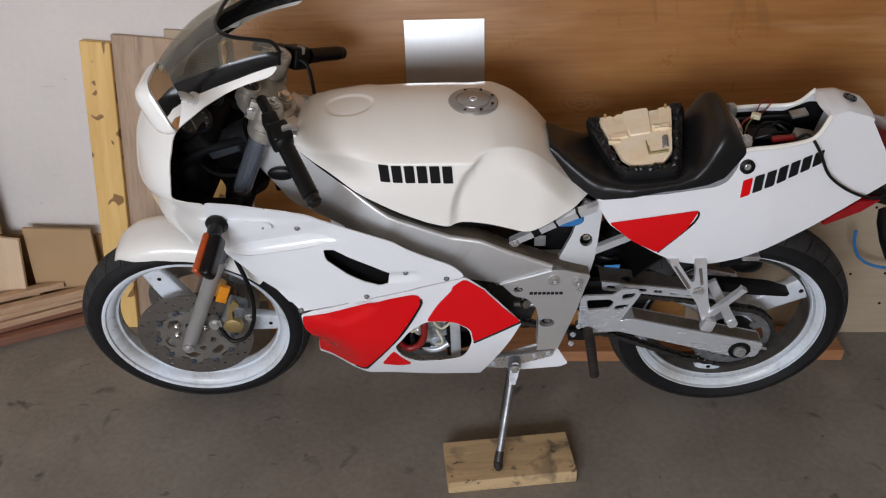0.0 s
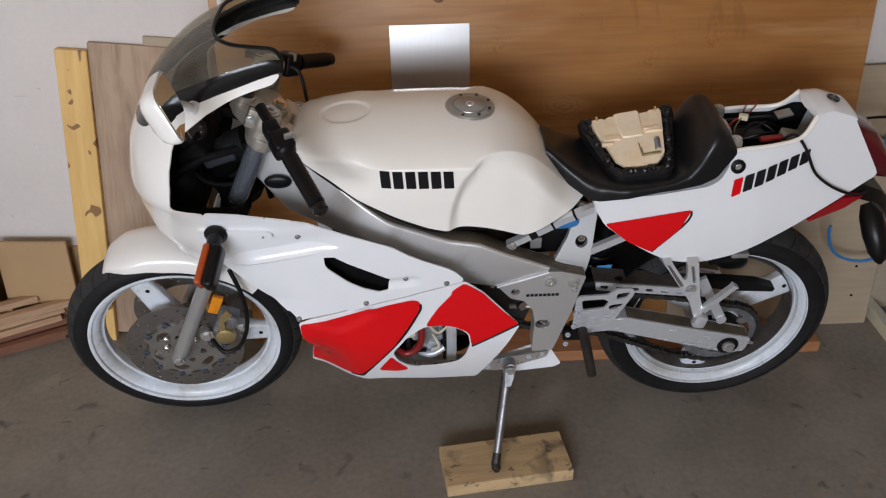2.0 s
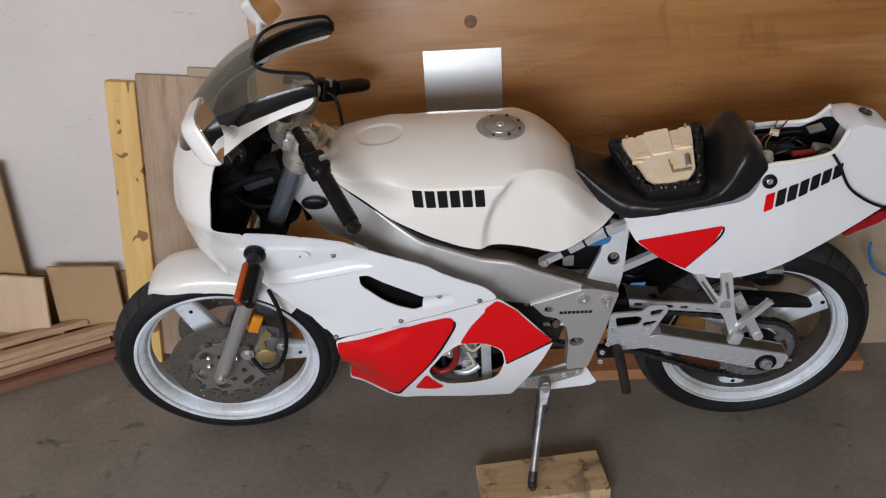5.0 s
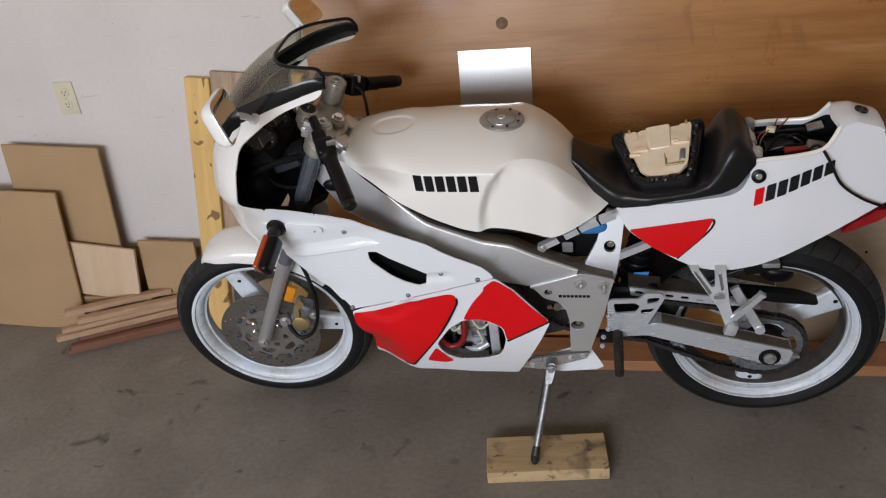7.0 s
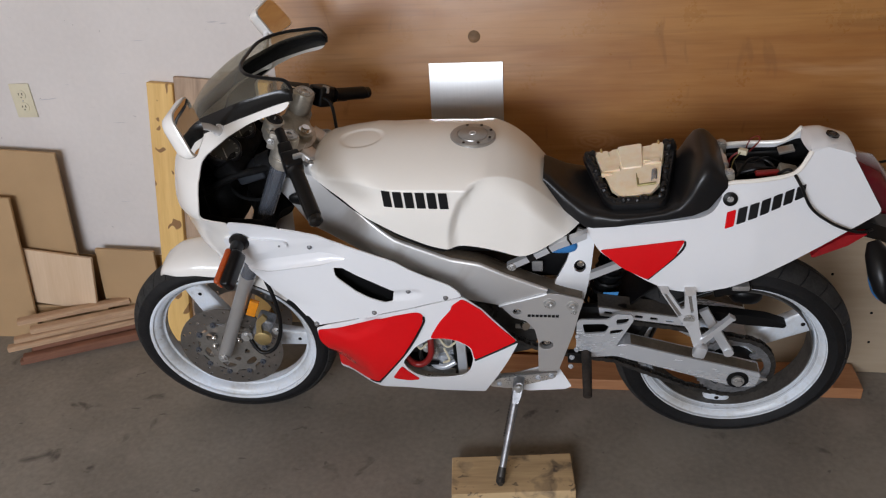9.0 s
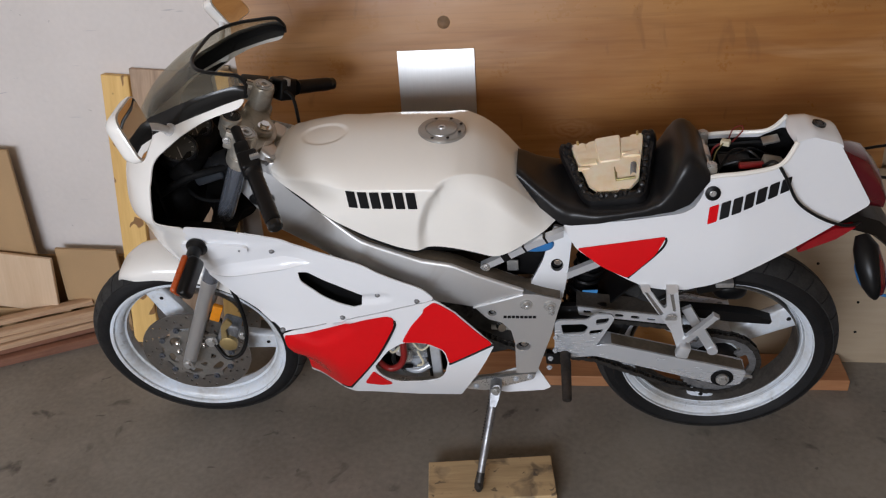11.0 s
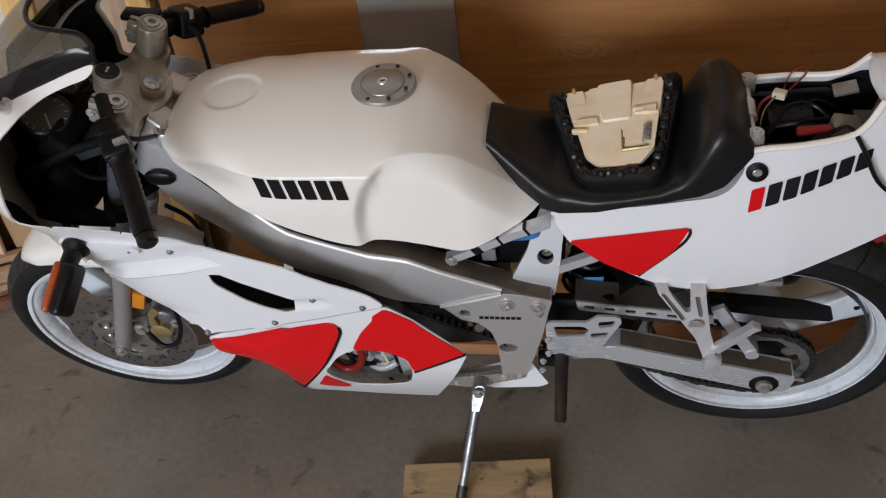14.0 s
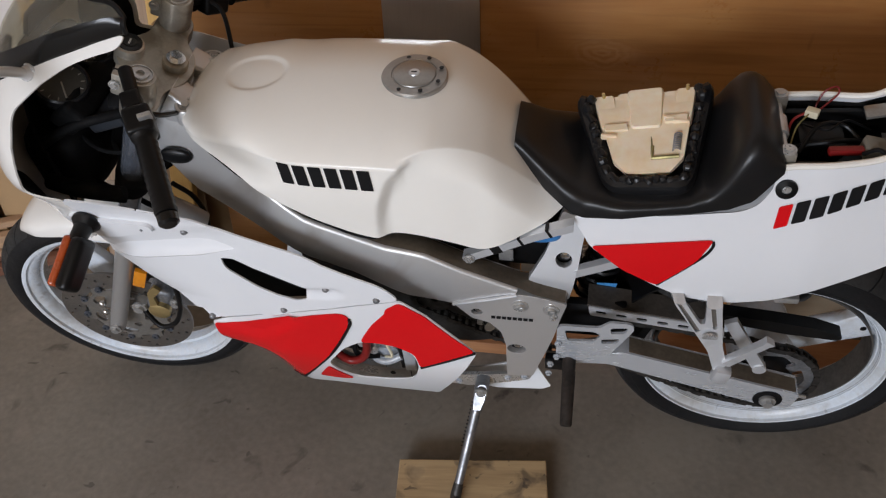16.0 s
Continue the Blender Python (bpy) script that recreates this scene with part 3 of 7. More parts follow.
for k, (x, z) in enumerate(((-0.036, 0.052), (-0.042, 0.020), (0.035, 0.040))):
    part("chrome_bolt", steered(blob(FA + Vector((x, -0.078, z)), (0.009, 0.008, 0.009), 1.0, 14)), CHROME, fw, "domed chrome bolt")
for k in range(3):
    a = radians(113 + 120 * k)
    p = FA + 0.182 * Vector((math.cos(a), 0, math.sin(a)))
    part("spoke_hole", steered(tube(bmesh.new(), [p + Vector((0.008, -0.0135, 0)), p + Vector((0.008, -0.0165, 0))], 0.0055, 12)), BLACK, fw)

# fork


for side in (-1, 1):
    a = FORK + Vector((0.0, 0.098 * side, 0))
    leg = part("fork_leg", steered(tube(bmesh.new(), [a - UP * 0.004, a + UP * 0.004, a + UP * 0.05, a + UP * 0.305, a + UP * 0.325, a + UP * 0.340, a + UP * 0.343], [0.014, 0.0175, 0.0185, 0.0195, 0.0215, 0.0215, 0.018], 24)), FORKALU, bike, "brushed aluminium fork slider")
    part("stanchion", steered(tube(bmesh.new(), [a + UP * 0.338, a + UP * 0.77], 0.0205, 20)), STANCHION, leg, "dark polished fork tube")
    part("axle_nut", steered(hexbolt(bmesh.new(), a + UP * 0.018 + Vector((0, side * 0.018, 0)), (0, side, 0), 0.009, 0.010)), STEEL, leg)
    b = a + UP * 0.215 + Vector((0.040, side * 0.006, 0))
    part("reflector", steered(box(bmesh.new(), b, (0.026, 0.012, 0.056), Matrix.Rotation(RAKE, 3, "Y"), 0.003)), AMBER, leg, "amber side reflector")


def mudguard_mesh():
    bm = bmesh.new()
    secs = []
    for k in range(31):
        t = k / 30
        ang = radians(119 - 77 * t)
        half = 0.074 * min(1, 0.30 + 4.0 * t) ** 0.6
        top = interp(t, [(0, 0.300), (0.05, 0.318), (0.15, 0.328), (0.3, 0.332), (1, 0.322)])
        low = interp(t, [(0, 0.004), (0.05, 0.015), (0.12, 0.028), (0.25, 0.043), (0.4, 0.052), (1, 0.05)])
        d = Vector((math.cos(ang), 0, math.sin(ang)))
        outer, inner = [], []
        for j in range(17):
            b = math.pi * j / 16
            v = -half * math.copysign(abs(math.cos(b)) ** 0.75, math.cos(b))
            h = math.sin(b) ** 0.8
            outer.append(FA + d * (top - low * (1 - h)) + Vector((0, v, 0)))
            inner.append(FA + d * (top - 0.004 - low * (1 - h) * 0.98) + Vector((0, v * 0.95, 0)))
        secs.append(outer + inner[::-1])
    return loft(bm, secs)


part("front_mudguard", steered(mudguard_mesh()), COWLWHITE, bike, "white front mudguard")


# fairing shell: plan and profile
WIDTHS = [(0.78, 0.222), (0.81, 0.2245), (0.84, 0.232), (0.87, 0.242), (0.895, 0.246), (0.92, 0.244), (0.956, 0.234), (0.99, 0.221), (1.025, 0.206), (1.06, 0.190), (1.10, 0.170), (1.13, 0.154), (1.2, 0.115)]


def half_width(w):
    if w < 0.45:
        return 0.222 - 0.05 * ((0.45 - w) / 0.2) ** 1.5
    return interp(w, WIDTHS)


def tuck(u, w):
    """How far the belly draws in towards its front and rear ends."""
    return smooth(w, 0.50, 0.32) * 0.09 * smooth(-u, 0.20, 0.37) + smooth(w, 0.45, 0.27) * 0.04 * smooth(u, 0.08, 0.28)


NOSE = [(0.60, -0.60), (0.64, -0.632), (0.72, -0.680), (0.80, -0.690), (0.88, -0.684), (0.95, -0.668), (1.02, -0.632), (1.06, -0.60), (1.16, -0.47)]
ROUND = [(0.70, 0.30), (0.80, 0.235), (0.87, 0.165)]


def to_s(u, w):
    d, n = u - interp(w, NOSE), interp(w, ROUND)
    return n * math.acos(1 - max(0, d) / n) if d < n else n * math.pi / 2 + d - n


def shell(s, w, out=0.0):
    n = interp(w, ROUND)
    a = min(s / n, math.pi / 2)
    u = interp(w, NOSE) + n * (1 - math.cos(a)) + max(0, s - n * math.pi / 2)
    v = half_width(w) - tuck(u, w)
    if w < 0.8:
        d = w - 0.705 - 0.17 * (u + 0.49)
        v -= 0.008 * smooth(d, -0.005, 0.005) * smooth(d, 0.070, 0.012) * smooth(u, -0.215, -0.285)
        d = math.hypot(max(-0.150 - u, 0, u + 0.086) * 1.0, (w - 0.637 - 0.10 * (u + 0.15)) * 1.6)
        v -= 0.005 * smooth(d, 0.030, 0.004)
        if w < 0.56 and u < -0.14:
            d = min(0.488 + 0.62 * (u + 0.256) if u > -0.256 else 0.488 - 0.47 * (u + 0.256), 0.6)
            v -= 0.006 * smooth(w, d, d + 0.012) * smooth(u, -0.15, -0.19)
    return Vector((u, -(v + out) * math.sin(a), w))


def unroll(pts):
    return [(to_s(u, w), w) for u, w in pts]


def both(name, outline, mat, label, holes=(), out=0.0, thick=0.003, step=0.016):
    res = []
    for side in (0, 1):
        bm = panel(bmesh.new(), outline, lambda s, w: shell(s, w, out), thick, holes, step)
        res.append(part(name, mirror_y(bm) if side else bm, mat, bike, label))
    return res


WINDOW_EDGE = [(-0.558, 0.872), (-0.548, 0.923), (-0.540, 0.971), (-0.533, 1.001), (-0.520, 1.017), (-0.466, 1.055), (-0.409, 1.085), (-0.368, 1.098), (-0.325, 1.108)]
ARM_TOP = [(-0.309, 1.128), (-0.360, 1.115), (-0.432, 1.092), (-0.470, 1.077), (-0.563, 1.034), (-0.600, 1.008)]
upper = unroll(WINDOW_EDGE) + unroll(ARM_TOP) + [(0.0, 0.985), (0.0, 0.66)] + unroll([(-0.555, 0.685), (-0.512, 0.724), (-0.497, 0.80), (-0.495, 0.860)])
both("upper_cowl", soft(upper, 0.012), COWLWHITE, "white upper nose cowl")

cowl_liner = [(u - 0.006, w) for u, w in WINDOW_EDGE[:6]] + [(-0.56, 1.02), (-0.60, 0.99), (-0.63, 0.92), (-0.635, 0.82), (-0.60, 0.75), (-0.545, 0.745), (-0.515, 0.80), (-0.515, 0.858)]
both("cowl_liner", soft(unroll(cowl_liner), 0.012), MATTE, "black inner face of the nose cowl", (), -0.006, 0.002, 0.02)

side_top = [(-0.495, 0.864), (-0.434, 0.856), (-0.294, 0.821), (-0.230, 0.787), (-0.118, 0.741), (0.009, 0.672), (0.037, 0.640)]
side = unroll(side_top + [(-0.06, 0.612), (-0.16, 0.583), (-0.25, 0.553), (-0.344, 0.530), (-0.407, 0.609), (-0.454, 0.659), (-0.494, 0.706), (-0.500, 0.765)])
slot = unroll([(-0.268, 0.722), (-0.246, 0.722), (-0.130, 0.652), (-0.136, 0.622), (-0.156, 0.616), (-0.19, 0.628), (-0.224, 0.650), (-0.264, 0.690)])
sides = both("side_fairing", soft(side, 0.014), WHITE, "white side fairing with a cooling slot", [soft(slot, 0.004)], step=0.005)

belly_window = unroll([(-0.137, 0.412), (-0.097, 0.471), (-0.058, 0.500), (-0.02, 0.502), (0.010, 0.496), (0.042, 0.474), (0.048, 0.434), (0.036, 0.386), (0.020, 0.360), (-0.024, 0.345), (-0.085, 0.340), (-0.112, 0.356), (-0.128, 0.380)])
lower = unroll([(-0.347, 0.525), (-0.25, 0.550), (-0.16, 0.580), (-0.06, 0.609), (0.037, 0.637), (0.079, 0.600), (0.124, 0.544), (0.163, 0.495), (0.117, 0.388), (0.084, 0.318), (0.066, 0.276), (-0.044, 0.274), (-0.16, 0.284), (-0.238, 0.282), (-0.30, 0.268), (-0.352, 0.254), (-0.356, 0.264), (-0.350, 0.300), (-0.342, 0.350), (-0.336, 0.400), (-0.336, 0.440), (-0.345, 0.480)])
lowers = both("belly_fairing", soft(lower, 0.008), WHITE, "white lower fairing with red graphics and a cut-out", [soft(belly_window, 0.013)], step=0.010)
REDS = [
    [(-0.345, 0.522), (-0.292, 0.524), (-0.199, 0.554), (-0.139, 0.575), (-0.081, 0.589), (-0.065, 0.580), (-0.075, 0.542), (-0.125, 0.452), (-0.205, 0.333), (-0.222, 0.306), (-0.250, 0.300), (-0.275, 0.294), (-0.352, 0.272), (-0.349, 0.300), (-0.341, 0.350), (-0.335, 0.400), (-0.335, 0.440), (-0.344, 0.480)],
    [(0.034, 0.635), (0.079, 0.597), (0.124, 0.541), (0.161, 0.502), (0.051, 0.432), (0.045, 0.477), (0.012, 0.499), (-0.02, 0.505), (-0.056, 0.503), (-0.050, 0.518), (-0.027, 0.560), (0.004, 0.610)],
    [(-0.176, 0.335), (-0.142, 0.396), (-0.131, 0.376), (-0.116, 0.354), (-0.100, 0.334), (-0.130, 0.326)],
]
for n, pts in enumerate(REDS):
    part("red_graphic", panel(bmesh.new(), soft(unroll(pts), 0.012), lambda s, w: shell(s, w, 0.0028), 0.0015, (), 0.012), RED, lowers[0], "red graphic film")

part("belly_fin", panel(bmesh.new(), soft([(0.060, 0.268), (0.14, 0.276), (0.215, 0.300), (0.255, 0.303), (0.293, 0.243), (0.275, 0.234), (0.18, 0.226), (0.060, 0.240)], 0.004), lambda u, w: Vector((u, -0.122 + 0.3 * (w - 0.24), w)), 0.004, (), 0.02), WHITE, lowers[0], "white tapering rear end of the belly pan")

liner = unroll([(-0.48, 0.78), (-0.30, 0.755), (-0.12, 0.675), (-0.01, 0.625), (-0.06, 0.60), (-0.30, 0.56), (-0.40, 0.63)])
both("fairing_liner", soft(liner, 0.02), BLACK, "black inner fairing liner", (), -0.035, 0.003, 0.04)

part("inner_panel", panel(bmesh.new(), soft([(-0.36, 0.79), (-0.18, 0.735), (0.0, 0.675), (0.15, 0.61), (0.205, 0.50), (0.11, 0.43), (0.07, 0.29), (-0.24, 0.29), (-0.30, 0.50)], 0.02), flat(0.158), 0.004, (), 0.04), MATTE, bike, "black inner panel of the far fairing")

# frame
beam_top = [(-0.345, 0.950), (-0.285, 0.895), (-0.227, 0.829), (-0.127, 0.757), (0.004, 0.700), (0.072, 0.687), (0.139, 0.655), (0.234, 0.614)]
beam_low = [(0.228, 0.600), (0.171, 0.579), (0.112, 0.558), (0.026, 0.581), (-0.057, 0.637), (-0.138, 0.673), (-0.204, 0.706), (-0.280, 0.729), (-0.355, 0.752), (-0.422, 0.846)]


def beam_mesh():
    """The spar: rounded box sections between its upper and lower lines, drawing in towards the steering head."""
    bm, secs = bmesh.new(), []
    low = beam_low[::-1]
    for k in range(41):
        t = k / 40
        pick = [Vector(q) for q in (np.array([np.interp(t, np.linspace(0, 1, len(c)), [q[i] for q in c]) for i in (0, 1)]) for c in (beam_top, low))]
        a, b = pick
        u = (a.x + b.x) / 2
        y = 0.168 - 0.092 * smooth(-u, 0.12, 0.40) - 0.008 * smooth(u, 0.0, 0.12)
        hgt = (a - b).length
        r = min(0.008, hgt * 0.3)
        sec = []
        for cy, cz, a0 in ((0.025, 0.5, 0), (-0.025, 0.5, 90), (-0.025, -0.5, 180), (0.025, -0.5, 270)):
            for m in range(6):
                q = radians(a0 + 18 * m)
                d = cy - math.copysign(r, cy) + r * math.cos(q)
                h = cz * hgt - math.copysign(r, cz) + r * math.sin(q)
                p = (a + b) / 2 + (a - b).normalized() * h
                sec.append(Vector((p.x, -(y - 0.025 + d - 0.012 * (h / hgt + 0.5) * (1 - smooth(u, 0.0, 0.14))), p.y)))
        secs.append(sec)
    return loft(bm, secs)


for s in (0, 1):
    bm = beam_mesh()
    beam = part("frame_beam", mirror_y(bm) if s else bm, FRAME, bike, "silver twin-spar frame beam")
    bm = panel(bmesh.new(), soft([(0.114, 0.562), (0.171, 0.582), (0.230, 0.602), (0.262, 0.600), (0.321, 0.584), (0.311, 0.545), (0.297, 0.475), (0.259, 0.340), (0.207, 0.334), (0.208, 0.441), (0.200, 0.483), (0.179, 0.511), (0.147, 0.521)], 0.006), flat(-0.160), 0.05, [[(0.157 + 0.0105 * math.cos(a), 0.541 + 0.0095 * math.sin(a)) for a in (2 * math.pi * k / 16 for k in range(16))], [(0.228 + 0.018 * math.cos(a), 0.431 + 0.015 * math.sin(a)) for a in (2 * math.pi * k / 16 for k in range(16))]], 0.03)
    eased(part("pivot_plate", mirror_y(bm) if s else bm, FRAME, beam, "silver swingarm pivot plate"))

# road grime lying on top of the spars and on the ledge before the seat supports
for s in (-1, 1):
    bm = bmesh.new()
    rows = []
    for k in range(37):
        t = 0.14 + 0.86 * k / 36
        u, w = (float(np.interp(t, np.linspace(0, 1, len(beam_top)), [q[i] for q in beam_top])) for i in (0, 1))
        y = 0.168 - 0.092 * smooth(-u, 0.12, 0.40) - 0.008 * smooth(u, 0.0, 0.12) - 0.012 * (1 - smooth(u, 0.0, 0.14))
        rows.append([bm.verts.new((u, s * (y - d), w + h)) for d, h in ((0.006, 0.0008), (0.0085, 0.0016), (0.041, 0.0016), (0.044, 0.0))])
    for u in (0.262, 0.292, 0.317):
        rows.append([bm.verts.new((u, s * v, 0.602 - 0.29 * (u - 0.262) + h)) for v, h in ((0.157, 0.0), (0.154, 0.0012), (0.116, 0.002), (0.108, 0.001))])
    for a, b in zip(rows, rows[1:]):
        for k in range(3):
            bm.faces.new((a[k], a[k + 1], b[k + 1], b[k]))
    part("road_grime", bm, DUSTY, bike, "brown road grime on the frame's upper side")

# tank
TANK_TOP = [(-0.340, 0.905), (-0.338, 0.913), (-0.333, 0.922), (-0.322, 0.932), (-0.302, 0.940), (-0.268, 0.946), (-0.21, 0.951), (-0.126, 0.954), (-0.03, 0.955), (0.051, 0.952), (0.104, 0.945), (0.143, 0.933), (0.182, 0.907), (0.222, 0.863), (0.262, 0.815), (0.3, 0.788), (0.32, 0.776)]
TANK_LOW = [(-0.340, 0.895), (-0.325, 0.900), (-0.30, 0.895), (-0.267, 0.876), (-0.193, 0.826), (-0.120, 0.783), (-0.044, 0.745), (0.0, 0.733), (0.045, 0.736), (0.086, 0.728), (0.126, 0.716), (0.17, 0.697), (0.20, 0.708), (0.255, 0.736), (0.32, 0.764)]
TANK_HALF = [(-0.340, 0.035), (-0.338, 0.055), (-0.333, 0.075), (-0.322, 0.096), (-0.302, 0.116), (-0.27, 0.135), (-0.23, 0.150), (-0.18, 0.163), (-0.10, 0.173), (0.05, 0.174), (0.13, 0.172), (0.20, 0.155), (0.26, 0.130), (0.32, 0.10)]
KNEE_EDGE = [(-0.003, 0.70), (0.001, 0.775), (0.014, 0.828), (0.034, 0.877), (0.058, 0.904)]
KNEE_TOP = [(0.0, 0.174), (0.058, 0.166), (0.075, 0.157), (0.097, 0.145), (0.137, 0.122), (0.165, 0.106), (0.185, 0.094), (0.22, 0.078), (0.32, 0.05)]


def spline(x, table):
    """A smooth line through a table, by averaging the straight one over a short stretch."""
    return sum(interp(x + d, table) * k for d, k in ((-0.018, 1), (-0.009, 2), (0, 3), (0.009, 2), (0.018, 1))) / 9


def tank_mesh():
    bm = bmesh.new()
    secs, n = [], 96
    us = [-0.340 + 0.04 * (k / 16) ** 2 for k in range(16)] + [-0.30 + 0.62 * k / 160 for k in range(161)]
    for u in us:
        mix = smooth(u, -0.30, -0.26)
        top, low, half = (interp(u, c) * (1 - mix) + spline(u, c) * mix for c in (TANK_TOP, TANK_LOW, TANK_HALF))
        low = min(low, top - 0.010)
        knee = 0.021 * smooth(u, -0.02, 0.03) * (1 - 0.7 * smooth(u, 0.12, 0.24))
        w0 = max(min(0.907, top - 0.038), low + (top - low) * 0.35)
        a0 = radians(30) * smooth(u, -0.20, -0.13) * smooth(u, 0.10, 0.03)
        pts = []
        for j in range(n + 1):
            t = j / n
            if t < 0.4:
                w = low + (w0 - low) * (t / 0.4)
                v = half - 0.006 * smooth(w, 0.84, 0.74)
            else:
                a = a0 + (t - 0.4) / 0.6 * (math.pi / 2 - a0)
                w = w0 + (top - w0) * (math.sin(a) - math.sin(a0)) / (1 - math.sin(a0))
                v = half * math.cos(a) / math.cos(a0) * (1 - 0.42 * smooth(u, 0.02, 0.16) * math.sin(a) ** 2) if j < n else 0
            if u > -0.02:
                side = u - interp(w, [(b, a) for a, b in KNEE_EDGE])
                ve, deep = interp(u, KNEE_TOP), half - knee
                we = w0 + (top - w0) * math.sqrt(max(0, 1 - (ve / half) ** 2)) if u > 0.058 else interp(u, KNEE_EDGE)
                s = min(1, max(0, (we - w) / 0.060))
                vr = ve + (deep - ve) * math.sin(s * math.pi / 2) ** 0.8 if w < we else v
                v -= max(0, v - vr) * smooth(side, -0.008, 0.018)
            q = math.hypot((u + 0.210) / 0.085, (w - 0.890) / 0.060)
            v -= 0.011 * smooth(1 - q, -0.1, 0.8)
            q = math.hypot((u + 0.213) / 0.052, v / 0.046) if w > top - 0.03 else 2
            w -= 0.0030 * smooth(q, 1.06, 0.92)
            pts.append(Vector((u, -max(v, 0), w)))
        secs.append(pts + [Vector((p.x, -p.y * (1 - 0.09 * smooth(p.z, top - 0.10, top - 0.04)), p.z)) for p in pts[-2::-1]])
    loft(bm, secs)
    bmesh.ops.remove_doubles(bm, verts=bm.verts, dist=0.0003)
    for q in range(1):
        bmesh.ops.smooth_vert(bm, verts=bm.verts, factor=0.35, use_axis_x=True, use_axis_y=True, use_axis_z=True)
    return bm


tank_bm = tank_mesh()
from mathutils.bvhtree import BVHTree
tank_tree = BVHTree.FromBMesh(tank_bm)
tank = part("fuel_tank", tank_bm, PEARL, bike, "pearl white fuel tank with knee recesses")
for s in (-1, 1):
    part("tank_seal", tube(bmesh.new(), [(u, s * (interp(u, TANK_HALF) - 0.012 - 0.024 * smooth(u, -0.02, 0.03)), interp(u, TANK_LOW) - 0.003) for u in (-0.31 + 0.02 * k for k in range(24))], 0.0055, 8), MATTE, tank, "black rubber seal under the tank edge")

# seat
SEAT_TOP = [(0.222, 0.872), (0.24, 0.862), (0.276, 0.835), (0.33, 0.806), (0.385, 0.797), (0.45, 0.800), (0.50, 0.808), (0.53, 0.826), (0.548, 0.862), (0.562, 0.898), (0.575, 0.919), (0.590, 0.925), (0.605, 0.917), (0.625, 0.893), (0.632, 0.880)]
SEAT_LOW = [(0.222, 0.845), (0.26, 0.80), (0.32, 0.766), (0.40, 0.780), (0.468, 0.792), (0.509, 0.795), (0.56, 0.801), (0.595, 0.813), (0.615, 0.840), (0.632, 0.862)]
SEAT_HALF = [(0.222, 0.055), (0.26, 0.075), (0.30, 0.100), (0.34, 0.120), (0.40, 0.128), (0.50, 0.122), (0.56, 0.114), (0.60, 0.104), (0.632, 0.092)]


def seat_mesh():
    bm = bmesh.new()
    secs = []
    for k in range(64):
        u = 0.222 + 0.410 * k / 63
        top, low, half = interp(u, SEAT_TOP), interp(u, SEAT_LOW), interp(u, SEAT_HALF)
        pts = []
        for j in range(41):
            a = math.pi * j / 40
            v = -half * math.copysign(abs(math.cos(a)) ** 0.36, math.cos(a))
            rise = 0.012 * smooth(u, 0.30, 0.36) * smooth(u, 0.57, 0.5) * (abs(v) / half) ** 2
            pts.append(Vector((u, v, low + (top + rise - low) * math.sin(a) ** 0.45)))
        secs.append(pts)
    loft(bm, secs)
    return bm


part("seat", seat_mesh(), VINYL, bike, "black vinyl rider seat with a raised rear stop")

# tail


def tail_half(u, w):
    d = max(0, 0.87 - w)
    e = max(0, d - 0.12)
    return 0.085 + 0.30 * d - 1.35 * e * e - 0.3 * max(0, w - 0.87) - 0.12 * max(0, u - 0.7)


def tail_place(u, w, out=0.0):
    return Vector((u, -tail_half(u, w) - out, w))


TAIL = [(0.320, 0.768), (0.354, 0.711), (0.407, 0.669), (0.467, 0.629), (0.510, 0.604), (0.552, 0.595), (0.600, 0.595), (0.655, 0.611), (0.720, 0.644), (0.791, 0.684), (0.898, 0.746), (0.974, 0.788), (0.893, 0.922), (0.838, 0.940), (0.806, 0.934), (0.785, 0.896), (0.758, 0.881), (0.65, 0.871), (0.622, 0.866), (0.622, 0.834), (0.605, 0.805), (0.581, 0.792), (0.468, 0.777)]
tails = []
for s in (0, 1):
    bm = panel(bmesh.new(), soft(TAIL, 0.012), tail_place, 0.003, (), 0.016)
    tails.append(part("tail_fairing", mirror_y(bm) if s else bm, WHITE, bike, "white tail fairing with a red graphic"))
part("red_graphic", panel(bmesh.new(), soft([(0.354, 0.715), (0.548, 0.742), (0.527, 0.700), (0.467, 0.635), (0.409, 0.668)], 0.008), lambda u, w: tail_place(u, w, 0.0034), 0.0015, (), 0.012), RED, tails[0], "red graphic film")

LEDGE = [(0.325, 0.760), (0.40, 0.771), (0.468, 0.776), (0.53, 0.784), (0.581, 0.791), (0.603, 0.803), (0.621, 0.834), (0.622, 0.866)]
for s in (-1, 1):
    bm = bmesh.new()
    rows = [[bm.verts.new((u, s * (tail_half(u, w) - inn), w - drop)) for u, w in LEDGE] for inn, drop in ((0.0015, 0.001), (0.014, -0.004), (0.050, -0.012))]
    for a, b in zip(rows, rows[1:]):
        for k in range(len(LEDGE) - 1):
            bm.faces.new((a[k], a[k + 1], b[k + 1], b[k]))
    bmesh.ops.solidify(bm, geom=bm.faces[:], thickness=0.002)
    part("seat_ledge", bm, WHITE, bike, "white ledge under the seat edge")

# windscreen
def along(pts, t):
    """The place at t (0 to 1) on the smooth line through pts, mirrored for a negative t."""
    line = curve(pts, 8)
    x = abs(t) * (len(line) - 1)
    i = min(int(x), len(line) - 2)
    p = line[i].lerp(line[i + 1], x - i)
    return Vector((p.x, math.copysign(p.y, t), p.z))


